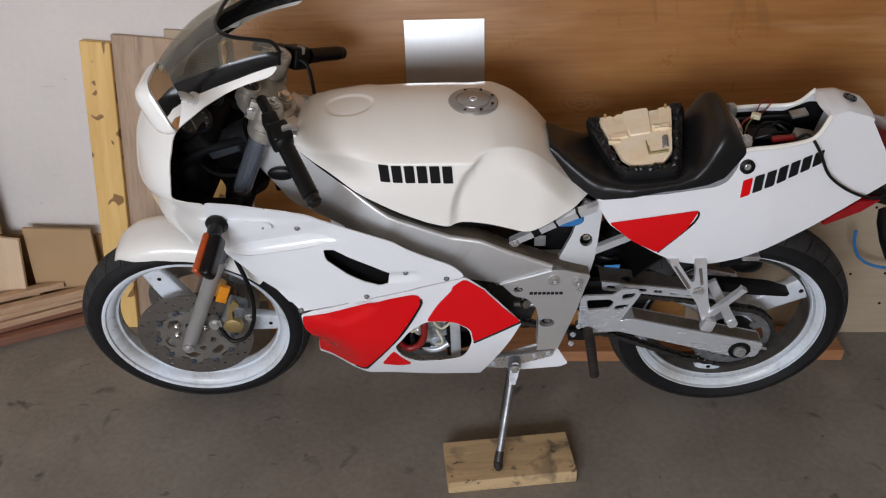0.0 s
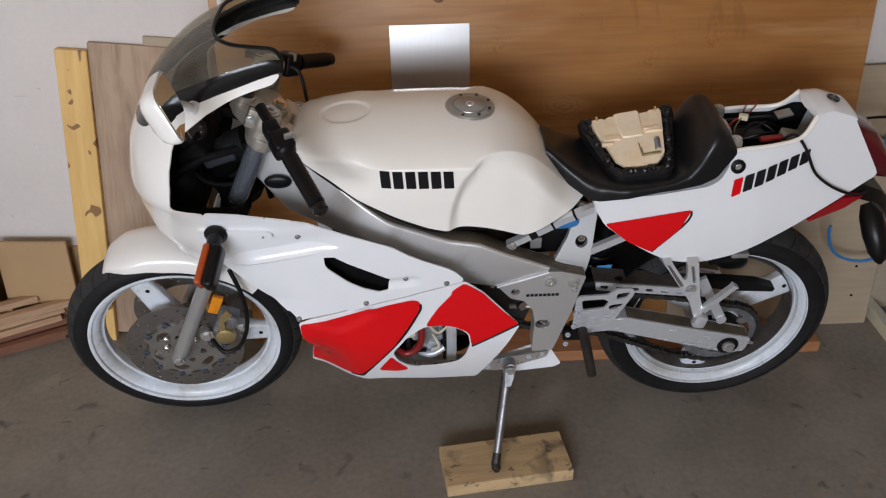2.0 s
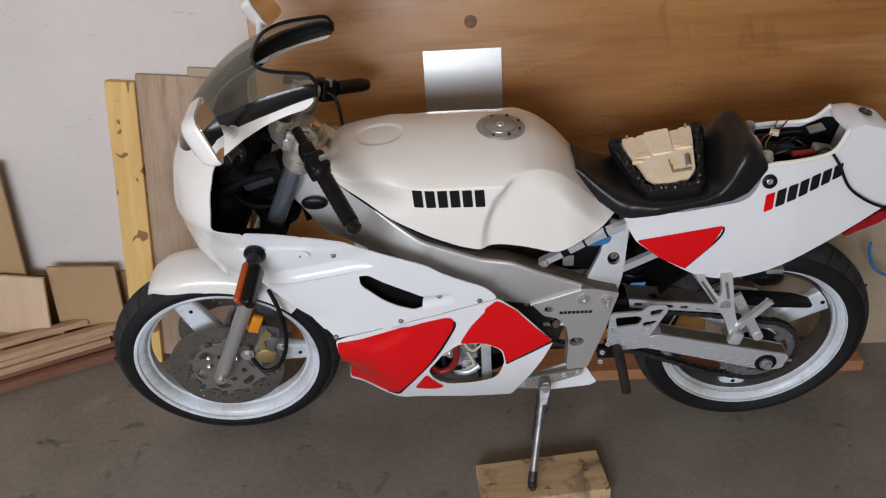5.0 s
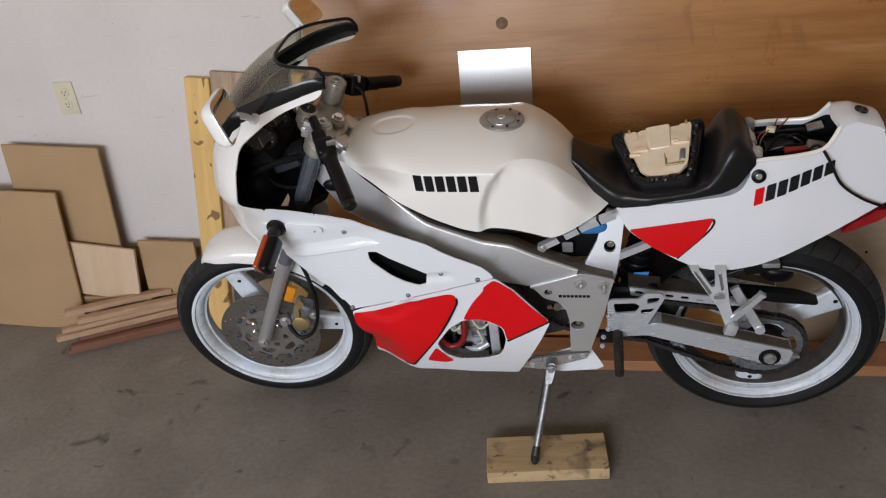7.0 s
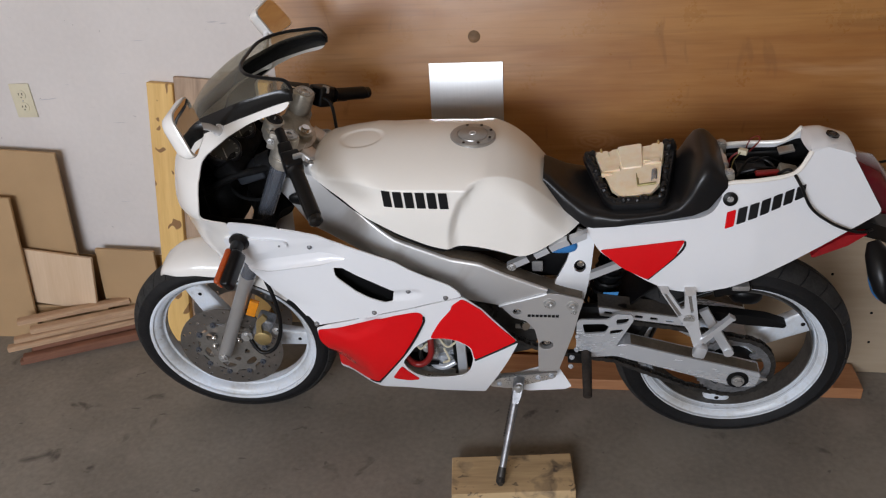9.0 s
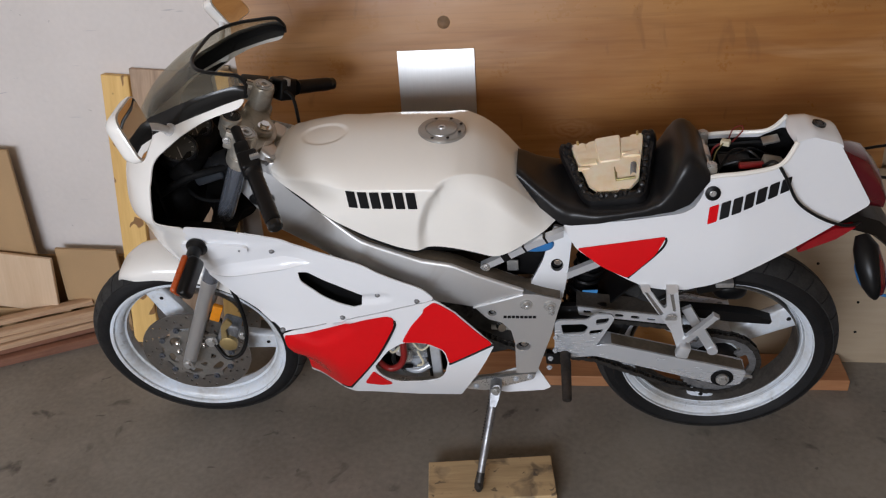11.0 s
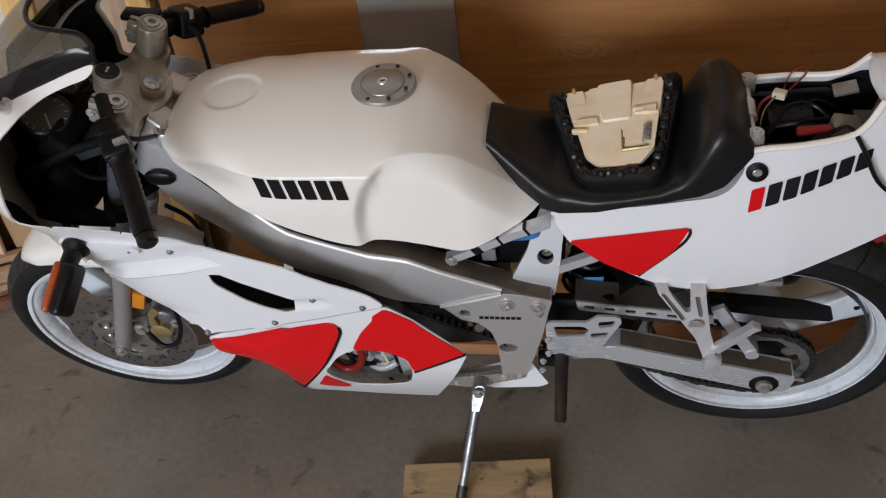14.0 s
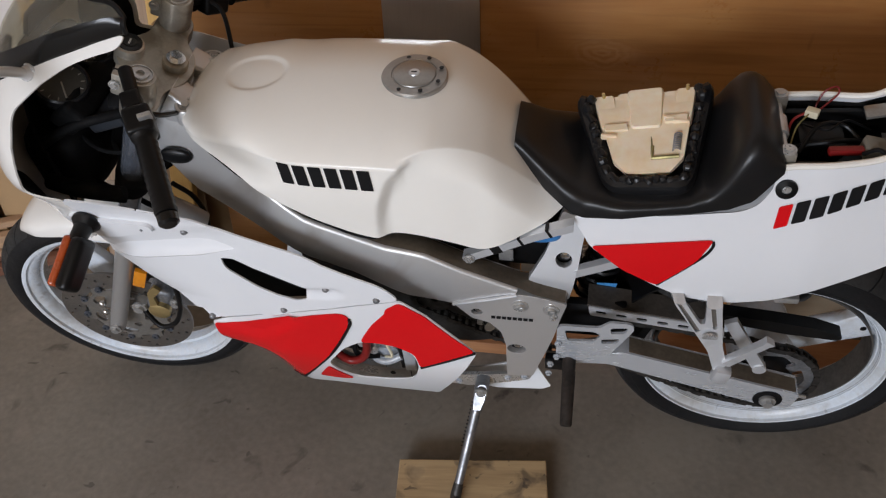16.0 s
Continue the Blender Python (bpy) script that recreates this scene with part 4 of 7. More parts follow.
BASE_LINE = [(-0.646, 0, 0.988), (-0.632, 0.080, 0.994)] + [(p.x, -p.y, p.z) for p in (shell(to_s(u, w), w, -0.001) for u, w in ARM_TOP[::-1])]
TOP_LINE = [(-0.450, 0, 1.170), (-0.446, 0.058, 1.171), (-0.428, 0.098, 1.170), (-0.397, 0.122, 1.170), (-0.356, 0.134, 1.170), (-0.320, 0.142, 1.168), (-0.306, 0.147, 1.150)]


def screen_base(t):
    return along(BASE_LINE, t)


def screen_top(t):
    return along(TOP_LINE, t)


def screen_at(t, h, out=0.0):
    a, b = screen_base(t), screen_top(t)
    p = a.lerp(b, h)
    bulge = 0.026 * math.sin(math.pi * h) * (1 - abs(t)) ** 0.8 + 0.005 * math.sin(math.pi * h)
    n = Vector((-0.6 * (1 - abs(t)), t, 0.55)).normalized()
    return p + n * (bulge + out)


def screen_mesh(h0, h1, t0=-1, t1=1, out=0.0, thick=0.003):
    bm = bmesh.new()
    secs = []
    for k in range(41):
        t = t0 + (t1 - t0) * k / 40
        up = [screen_at(t, (h0(t) if callable(h0) else h0) + ((h1(t) if callable(h1) else h1) - (h0(t) if callable(h0) else h0)) * j / 12, out) for j in range(13)]
        dn = [p + Vector((0.6 * (1 - abs(t)), -t * 0.8, -0.5)).normalized() * thick for p in up]
        secs.append(up + dn[::-1])
    return loft(bm, secs)


screen = part("windscreen", screen_mesh(0.0, 1.0), glass, bike, "smoked clear windscreen")
for side in (-1, 1):
    part("screen_border", screen_mesh(0.0, lambda t: interp(abs(t), [(0, 0.16), (0.2, 0.20), (0.5, 0.33), (0.8, 0.57), (0.95, 0.79), (1, 0.96)]), 0.05 * side, 0.995 * side, 0.0015, 0.009), GLOSSBLACK, screen, "black screen border")
part("edge_trim", tube(bmesh.new(), [screen_at(-1, h / 4) for h in range(4)] + [screen_at(t / 30, 1.0) for t in range(-30, 31)] + [screen_at(1, h / 4) for h in (3, 2, 1, 0)], 0.004, 8), BLACK, screen, "black rubber edge trim")

# rear wheel
rw = part("rear_wheel", rim_mesh(RA, 0.245, 0.058), RIMWHITE, bike, "white three-spoke rear wheel")
rt = part("tyre", tyre_mesh(RA, 0.305, 0.239, 0.070), RUBBER, rw, "black worn road tyre")
part("tread", tread_mesh(RA, 0.305, 0.239, 0.070, 30), TREAD, rt, "dusty grooved tyre tread")
for k in range(3):
    part("spoke", spoke_mesh(RA, 0.04, 0.214, radians(27 + 120 * k), 0.030, 0.037, 0.022), RIMWHITE, rw)
part("hub", lathe(bmesh.new(), [(0.012, -0.07), (0.06, -0.07), (0.065, -0.02), (0.065, 0.02), (0.06, 0.07), (0.012, 0.07)], RA, seg=32), RIMWHITE, rw)

# dark band: grease together with the shade of the rim's hollow, as colour
part("rim_well", lathe(bmesh.new(), [(0.2085, -0.030), (0.2085, 0.030), (0.2055, 0.030), (0.2055, -0.030)], RA, seg=72), BARREL, rw, "well of the rim, coloured dark for grease and shade")

for c, r, half, parent, turn in ((FA, 0.243, 0.048, fw, steered), (RA, 0.245, 0.058, rw, lambda b: b)):
    for d, y, g in ((0.0172, 0.0168, 0.0013), (0.0243, 0.0255, 0.0012)):
        line = [c + Vector(((r - d) * math.cos(q), y - half, (r - d) * math.sin(q))) for q in (2 * math.pi * k / 96 for k in range(97))]
        part("rim_groove", turn(tube(bmesh.new(), line, g, 6, False)), RIMGREY, parent, "grey line round the rim")

# swingarm
for s in (0, 1):
    bm = panel(bmesh.new(), soft([(0.30, 0.375), (0.335, 0.395), (0.427, 0.430), (0.564, 0.392), (0.767, 0.338), (0.757, 0.292), (0.715, 0.287), (0.507, 0.353), (0.403, 0.386)], 0.010), flat(-0.146), 0.044, (), 0.04)
    eased(part("swingarm", mirror_y(bm) if s else bm, SWING, bike, "silver box-section swingarm"))

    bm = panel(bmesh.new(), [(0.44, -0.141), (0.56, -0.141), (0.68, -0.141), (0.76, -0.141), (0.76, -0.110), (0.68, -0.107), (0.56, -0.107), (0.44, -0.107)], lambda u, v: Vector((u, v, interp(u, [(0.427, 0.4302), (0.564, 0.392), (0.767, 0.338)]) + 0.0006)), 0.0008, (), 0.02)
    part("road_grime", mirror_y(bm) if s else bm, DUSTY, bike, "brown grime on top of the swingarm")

# side stand on its block
stand_top = Vector((0.153, -0.150, 0.280))
stand_foot = LEAN.inverted() @ Vector((0.108, -0.334, 0.048))
part("side_stand", tube(bmesh.new(), [stand_top, stand_top.lerp(stand_foot, 0.2), stand_foot.lerp(stand_top, 0.03), stand_foot], [0.0112, 0.0108, 0.0095, 0.010], 14), STANDM, bike, "worn chromed side stand")

bm = box(bmesh.new(), (0, 0, 0.019), (0.327, 0.139, 0.038), bevel=0.003)
block = solid("wood_block", bm, BLOCKWOOD, "worn offcut of softwood plank under the side stand", "wood block", smooth=False)
block.matrix_world = Matrix.Translation((0.137, -0.299, 0)) @ Matrix.Rotation(radians(7.0), 4, "Z")

# ---- badges, drawn as plain bars ----


def on_tank(u, w, out=0.0012):
    hit = tank_tree.ray_cast(Vector((u, -0.5, w)), Vector((0, 1, 0)))
    return hit[0] + hit[1] * (out if hit[1].y < 0 else -out) if hit[0] else Vector((u, -0.19, w))


for k in range(6):
    u = -0.139 + 0.0262 * k
    bar = [(u, 0.905 - 0.0006 * k), (u + 0.0205, 0.905 - 0.0006 * k), (u + 0.0225, 0.862 - 0.0006 * k), (u + 0.002, 0.862 - 0.0006 * k)]
    part("badge_bar", panel(bmesh.new(), soft(bar, 0.002), on_tank, 0, (), 0.006), DECAL, tank, "black badge bar")
for k in range(7):
    u, w, h = 0.632 + 0.0245 * k, 0.768 + 0.0098 * k, 0.038 - 0.0014 * k
    bar = [(u, w), (u + 0.0195, w + 0.0070), (u + 0.0225, w + 0.0065 + h), (u + 0.003, w + h)]
    part("badge_bar", panel(bmesh.new(), soft(bar, 0.003), lambda a, b: tail_place(a, b, 0.0026), 0.001, (), 0.008), RED if k == 0 else DECAL, tails[0], "red badge bar" if k == 0 else "black badge bar")

# black outlines along the red graphics
for line in ([(-0.066, 0.574), (-0.071, 0.548), (-0.121, 0.455), (-0.202, 0.333), (-0.220, 0.308), (-0.246, 0.300)], [(0.160, 0.500), (0.104, 0.464), (0.052, 0.431)]):
    pts = curve([shell(to_s(u, w), w, 0.0022) for u, w in line], 8)
    part("pinstripe", tube(bmesh.new(), pts, 0.0030, 6), DECAL, lowers[0], "black pinstripe")
part("pinstripe", tube(bmesh.new(), curve([tail_place(u, w, 0.0012) for u, w in ((0.547, 0.738), (0.547, 0.726), (0.531, 0.702), (0.469, 0.634))], 8), 0.0026, 6), DECAL, tails[0], "black pinstripe")

# the raised spear along the side fairing
secs = []
for k in range(33):
    t = k / 32
    u = -0.488 + 0.252 * t
    line, g = 0.705 + 0.17 * (u + 0.49), min(1, 5 * t, 4 * (1 - t)) ** 0.7
    row = [shell(to_s(u, line + d * g), line + d * g, o * g + 0.0002) for d, o in ((0.026, 0.0), (0.014, 0.0035), (0.004, 0.0075), (-0.002, 0.0080), (-0.006, 0.0045), (-0.008, 0.0))]
    secs.append(row + [p + Vector((0, 0.004, 0)) for p in row[::-1]])
part("spear", loft(bmesh.new(), secs), WHITE, sides[0], "raised spear moulded in the fairing")

# fairing screws
for u, w in ((-0.096, 0.651), (-0.006, 0.635), (-0.317, 0.781), (-0.188, 0.583), (-0.345, 0.535)):
    p = shell(to_s(u, w), w, 0.0)
    part("screw", lathe(bmesh.new(), [(0.0005, 0.0045), (0.0035, 0.0045), (0.005, 0.0035), (0.0058, 0.0012), (0.0062, 0.0008), (0.0066, 0.0), (0.0066, -0.003)], p, (0, -1, 0), 18, False), GREASED, sides[0], "domed steel fairing screw")

# tank cap
CAP = Vector((0.057, 0, 0.9495))
CAPM = material("satin_cap_metal", (0.40, 0.395, 0.38), 0.34, 0.7, 0.08, 25, 0.05, 200)
cap = part("filler_cap", lathe(bmesh.new(), [(0.0005, 0.0075), (0.032, 0.0075), (0.034, 0.0065), (0.035, 0.004), (0.037, 0.004), (0.038, 0.0055), (0.052, 0.0045), (0.054, 0.002), (0.054, -0.006), (0.0005, -0.006)], CAP, (0.05, 0, 1), 48, False), CAPM, tank, "round steel filler cap")
for k in range(8):
    a = 2 * math.pi * (k + 0.5) / 8
    p = CAP + Vector((0.045 * math.cos(a), 0.045 * math.sin(a), 0.005))
    part("cap_screw", tube(bmesh.new(), [p, p + Vector((0, 0, 0.0016))], 0.0036, 10), GLOSSBLACK, cap)
part("keyhole", tube(bmesh.new(), [CAP + Vector((0, 0, 0.007)), CAP + Vector((0, 0, 0.0092))], [0.0095, 0.0085], 20), ALU, cap)
part("key_slot", box(bmesh.new(), CAP + Vector((0, 0, 0.0094)), (0.009, 0.0022, 0.0012)), GLOSSBLACK, cap)

# turn signal
for s in (0, 1):
    bm = panel(bmesh.new(), soft(unroll([(-0.520, 0.808), (-0.492, 0.812), (-0.374, 0.803), (-0.366, 0.796), (-0.369, 0.784), (-0.440, 0.766), (-0.474, 0.759), (-0.512, 0.764), (-0.526, 0.784)]), 0.008), lambda a, b: shell(a, b, 0.0075), 0.009, (), 0.012)
    plate = eased(part("indicator_plate", mirror_y(bm) if s else bm, WHITE, sides[s], "raised white plate round the indicator stalk"), 0.0018)
    part("screw", tube(bmesh.new(), [(-0.386, (0.2225 + 0.007) * (1 if s else -1), 0.791), (-0.386, (0.2225 + 0.0092) * (1 if s else -1), 0.791)], 0.0026, 10), GREASED, plate)
ts = Vector((-0.481, -0.230, 0.803))
signal = part("turn_signal", tube(bmesh.new(), [ts, ts + Vector((0, -0.004, 0)), ts + Vector((0, -0.013, -0.001)), ts + Vector((0, -0.014, -0.001))], [0.024, 0.024, 0.017, 0.010], 24), BLACK, bike, "black indicator on a rubber stalk")
part("stalk", tube(bmesh.new(), [ts + Vector((0, -0.010, 0)), ts + Vector((0, -0.045, -0.004))], [0.016, 0.014], 16), BLACK, signal)
sd_ = Vector((-0.020, -0.086, -0.052)).normalized()
sx_ = (Vector((1, 0, 0)) - sd_ * sd_.x).normalized()
TURN = Matrix((sx_, sd_, sx_.cross(sd_))).transposed()
sc_ = ts + Vector((0.003, -0.034, -0.004)) + sd_ * 0.044
part("housing", box(bmesh.new(), sc_ + sx_ * 0.008, (0.026, 0.092, 0.046), TURN, 0.013, 4), BLACK, signal, "dark plastic indicator housing")
part("lens", box(bmesh.new(), sc_ - sx_ * 0.012, (0.015, 0.088, 0.042), TURN, 0.0085, 4), ORANGE, signal, "dark orange indicator lens")

# mirrors
for sd in (-1, 1):
    A, B, C, D = (Vector((x, y * -sd, z)) for x, y, z in ((-0.508, -0.228, 1.182), (-0.477, -0.250, 1.106), (-0.458, -0.358, 1.100), (-0.500, -0.330, 1.184)))
    mid = (A + B + C + D) / 4
    nrm = (B - A).cross(D - A).normalized()
    nrm = nrm if nrm.x > 0 else -nrm
    quad = soft([(0, 0), (1, 0), (1, 1), (0, 1)], 0.24, 8)

    def at(a, b, grow=1.0, back=0.0):
        p = A.lerp(B, a).lerp(D.lerp(C, a), b)
        return mid + (p - mid) * grow - nrm * back
    bm = bmesh.new()
    loft(bm, [[at(a, b, g, h) for a, b in quad] for g, h in ((0.97, -0.002), (1.02, -0.002), (1.04, 0.003), (1.0, 0.016), (0.85, 0.030), (0.55, 0.040), (0.15, 0.044))])
    mir = part("mirror", bm, COWLWHITE, bike, "white fairing mirror")
    bm = bmesh.new()
    loft(bm, [[at(a, b, g, h) for a, b in quad] for g, h in ((0.955, -0.0026), (0.955, -0.004), (0.3, -0.0042))])
    part("mirror_glass", bm, MIRROR, mir, "mirror glass")
    root = Vector((-0.484, math.copysign(0.166, sd), 1.064))
    neck = at(0.75, 0.06, 1.0, 0.012)
    part("mirror_stalk", tube(bmesh.new(), curve([root + Vector((0.003, 0.003 * sd, 0.002)), root + Vector((0, 0.012 * sd, 0.006)), root.lerp(neck, 0.5) + Vector((0, 0, 0.004)), neck], 6), [0.015] * 3 + [0.012] * 4 + [0.008] * 12, 14), WHITE, mir)

# ---- steering ----


def fork_point(side, s, off=0.0):
    return FORK + Vector((0, 0.103 * side, 0)) + UP * s + Vector((math.cos(RAKE), 0, -math.sin(RAKE))) * off


E1 = Vector((math.cos(RAKE), 0, -math.sin(RAKE)))
YC = FORK + UP * 0.748


def yoke_place(a, b):
    return YC + E1 * a + Vector((0, b, 0))


yoke_out = [(-0.030, -0.105), (-0.012, -0.135), (0.018, -0.135), (0.034, -0.11), (0.030, -0.07), (0.058, -0.03), (0.062, 0.0), (0.058, 0.03), (0.030, 0.07), (0.034, 0.11), (0.018, 0.135), (-0.012, 0.135), (-0.030, 0.105), (-0.030, 0.06), (-0.060, 0.026), (-0.066, 0.0), (-0.060, -0.026), (-0.030, -0.06)]
bm = panel(bmesh.new(), soft(yoke_out, 0.014), yoke_place, 0.026, (), 0.03)
yoke = eased(part("top_yoke", steered(bm), CAST, bike, "cast aluminium top yoke"), 0.0015)
part("stem_nut", steered(lathe(bmesh.new(), [(0.0005, 0.0135), (0.015, 0.0135), (0.020, 0.012), (0.0215, 0.009), (0.0215, -0.005)], YC + E1 * 0.03, UP, 32, False)), CAST, yoke)
part("stem_bolt", steered(hexbolt(bmesh.new(), YC + E1 * 0.03 + UP * 0.013, UP, 0.0105, 0.013)), CHROME, yoke, "chromed stem bolt")
ign = YC - E1 * 0.046
lock = part("ignition_lock", steered(tube(bmesh.new(), [ign - UP * 0.02, ign + UP * 0.016, ign + UP * 0.018], [0.024, 0.024, 0.021], 28)), CAST, bike, "ignition switch")
part("lock_face", steered(lathe(bmesh.new(), [(0.0005, 0.0212), (0.011, 0.0212), (0.0115, 0.0195), (0.013, 0.0195), (0.0135, 0.0212), (0.020, 0.0205), (0.0205, 0.017), (0.0005, 0.017)], ign, UP, 28, False)), GLOSSBLACK, lock)
part("key_slot", steered(box(bmesh.new(), ign + UP * 0.0215, (0.003, 0.012, 0.001), Matrix.Rotation(RAKE, 3, "Y"))), STEEL, lock)
part("lower_yoke", steered(panel(bmesh.new(), soft(yoke_out, 0.02), lambda a, b: yoke_place(a, b) - UP * 0.19, 0.03, (), 0.03)), MATTE, bike, "black lower yoke")
part("steering_head", tube(bmesh.new(), [STEM - UP * 0.062, STEM - UP * 0.20], 0.033, 28), FRAME, bike, "silver steering head")
for sd in (-1, 1):
    a = fork_point(sd, 0.752)
    tower = part("clip_on_clamp", steered(tube(bmesh.new(), [a - UP * 0.03, a + UP * 0.046, a + UP * 0.053, a + UP * 0.0535], [0.027, 0.027, 0.0245, 0.017], 28)), CAST, bike, "aluminium handlebar clamp on the fork")
    part("fork_cap", steered(lathe(bmesh.new(), [(0.0005, 0.0), (0.006, 0.0), (0.0065, 0.004), (0.0125, 0.0045), (0.0135, 0.001), (0.0175, 0.001), (0.0185, 0.003), (0.0195, 0.003), (0.020, -0.004), (0.0005, -0.004)], a + UP * 0.0535, UP, 28, False)), STEEL, tower, "steel fork cap")
    part("pinch_slot", steered(box(bmesh.new(), a + UP * 0.0285 - E1 * 0.0285, (0.0265, 0.0025, 0.0445), Matrix.Rotation(RAKE, 3, "Y"))), BLACK, tower)
    part("pinch_bolt", steered(hexbolt(bmesh.new(), a + UP * 0.030 - E1 * 0.034 + Vector((0, -0.014, 0)), (0, -1, 0), 0.006, 0.006)), STEEL, tower)
    part("pinch_lug", steered(box(bmesh.new(), a + UP * 0.028 - E1 * 0.028, (0.026, 0.026, 0.044), Matrix.Rotation(RAKE, 3, "Y"), 0.005)), CAST, tower)
    b0 = STEER @ (a + UP * 0.02 - E1 * 0.022 + Vector((0, 0.012 * sd, 0)))
    if sd < 0:
        b0 = Vector((-0.366, -0.118, 1.026))
    b1 = Vector((-0.241, -0.334, 0.930)) if sd < 0 else Vector((-0.269, 0.322, 0.909))
    d = (b1 - b0).normalized()
    ln = (b1 - b0).length
    bar = part("handlebar", tube(bmesh.new(), [b0 - d * 0.01, b0 + d * (ln - 0.02)], 0.0112, 16), BLACK, bike, "black clip-on handlebar")
    pts, rad = [], []
    for k in range(25):
        t = (0.43 + 0.50 * k / 24) if sd < 0 else 0.50 + 0.43 * k / 24
        pts.append(b0 + d * ln * t)
        rad.append(0.0205 if k == 0 else 0.0165 + (0.0008 if k % 2 else -0.0006))
    part("grip", tube(bmesh.new(), pts, rad, 20), BLACK, bar, "ribbed black rubber grip")
    part("bar_end", tube(bmesh.new(), [b0 + d * ln * 0.93, b0 + d * ln * 0.94, b0 + d * ln * 0.985, b0 + d * ln], [0.013, 0.0155, 0.0155, 0.011], 18), GLOSSBLACK, bar)
    x, y, _ = basis(d)
    rot = Matrix((x, y, d)).transposed()
    sw = part("switch_housing", box(bmesh.new(), b0 + d * ln * 0.345, (0.042, 0.046, 0.046) if sd < 0 else (0.050, 0.052, 0.050), rot, 0.008, 3), BLACK, bar, "black switch housing")
    part("switch_button", box(bmesh.new(), b0 + d * ln * 0.345 + Vector((0.017, -0.006, 0.020)), (0.020, 0.018, 0.008), rot, 0.002), STEEL, sw, "pale rocker switch")
    f = Vector((-0.8, 0, -0.25)).normalized()
    perch = part("lever_perch", box(bmesh.new(), b0 + d * ln * 0.20 + f * (0.014 if sd > 0 else 0.004), (0.030, 0.034, 0.032), rot, 0.006, 3), BLACK, bar)
    lv = [b0 + d * ln * 0.20 + f * 0.038, b0 + d * ln * 0.35 + f * 0.052, b0 + d * ln * 0.65 + f * 0.055, b0 + d * ln * 0.95 + f * 0.060]
    if sd > 0:
        part("lever", tube(bmesh.new(), curve(lv, 6), [0.008] * 8 + [0.0065] * 11, 10), BLACK, perch, "black hand lever")
    if sd > 0:
        mc = b0 + d * ln * 0.36 + Vector((-0.020, 0.0, 0.004))
        part("brake_reservoir", box(bmesh.new(), mc, (0.026, 0.040, 0.056), rot, 0.008, 3), BLACK, bar, "black brake fluid reservoir")
        part("lever_plate", box(bmesh.new(), STEER @ (a + UP * 0.040 - E1 * 0.030) + Vector((0, 0.03, 0)), (0.066, 0.032, 0.010), Matrix.Rotation(radians(8), 3, "Y"), 0.003), BLACK, bar, "flat black lever bracket")
    cab = [b0 + d * ln * 0.22 + f * 0.02, b0 + d * ln * 0.10 + Vector((0.03, 0, -0.05)), Vector((-0.345, 0.06 * sd, 0.90)), Vector((-0.40, 0.03 * sd, 0.82))] if sd < 0 else [b0 + d * ln * 0.25, b0 + d * ln * 0.2 + Vector((0.05, 0, -0.02)), Vector((-0.31, 0.115, 0.90)), Vector((-0.30, 0.085, 0.84))]
    part("cable", tube(bmesh.new(), curve(cab, 8), 0.0042, 8), BLACK, bar, "black control cable")
# brake caliper and hose
for sd in (-1, 1):
    c = FA + Vector((0.122, 0.082 * sd, 0.098))
    cal = part("brake_caliper", steered(box(bmesh.new(), c, (0.050, 0.046, 0.088), Matrix.Rotation(radians(28), 3, "Y"), 0.012, 3)), GREASED, bike, "dark brake caliper")
    part("caliper_face", steered(tube(bmesh.new(), [c + Vector((0.0, 0.022 * sd, -0.018)), c + Vector((0.0, 0.034 * sd, -0.018)), c + Vector((0.0, 0.036 * sd, -0.018))], [0.024, 0.024, 0.020], 24)), GOLD, cal, "gold caliper piston cover")
    part("caliper_arm", steered(slab(bmesh.new(), soft([(c.x - 0.014, c.z + 0.0), (c.x + 0.004, c.z + 0.0), (c.x + 0.006, c.z + 0.035), (c.x + 0.030, c.z + 0.058), (c.x + 0.020, c.z + 0.074), (c.x - 0.002, c.z + 0.052)], 0.004), 0.092 * sd + 0.024 * sd - (0.008 if sd > 0 else 0), 0.008)), GOLD, cal, "gold caliper arm")
    part("banjo_bolt", steered(hexbolt(bmesh.new(), c + Vector((0.045, 0.028 * sd, 0.01)), (0, sd, 0), 0.008, 0.010)), STEEL, cal)
    part("mount_bolt", steered(hexbolt(bmesh.new(), c + Vector((-0.045, 0.026 * sd, -0.01)), (0, sd, 0), 0.011, 0.012)), STEEL, cal)
    hose = [c + Vector(p) for p in ((-0.040, 0.026 * sd, -0.020), (-0.012, 0.042 * sd, -0.060), (0.026, 0.042 * sd, -0.050), (0.052, 0.036 * sd, -0.006), (0.064, 0.030 * sd, 0.055), (0.060, 0.020 * sd, 0.120), (0.042, 0.0, 0.180))]
    part("brake_hose", steered(tube(bmesh.new(), curve(hose, 8), 0.0056, 10)), BLACK, cal, "black rubber brake hose")

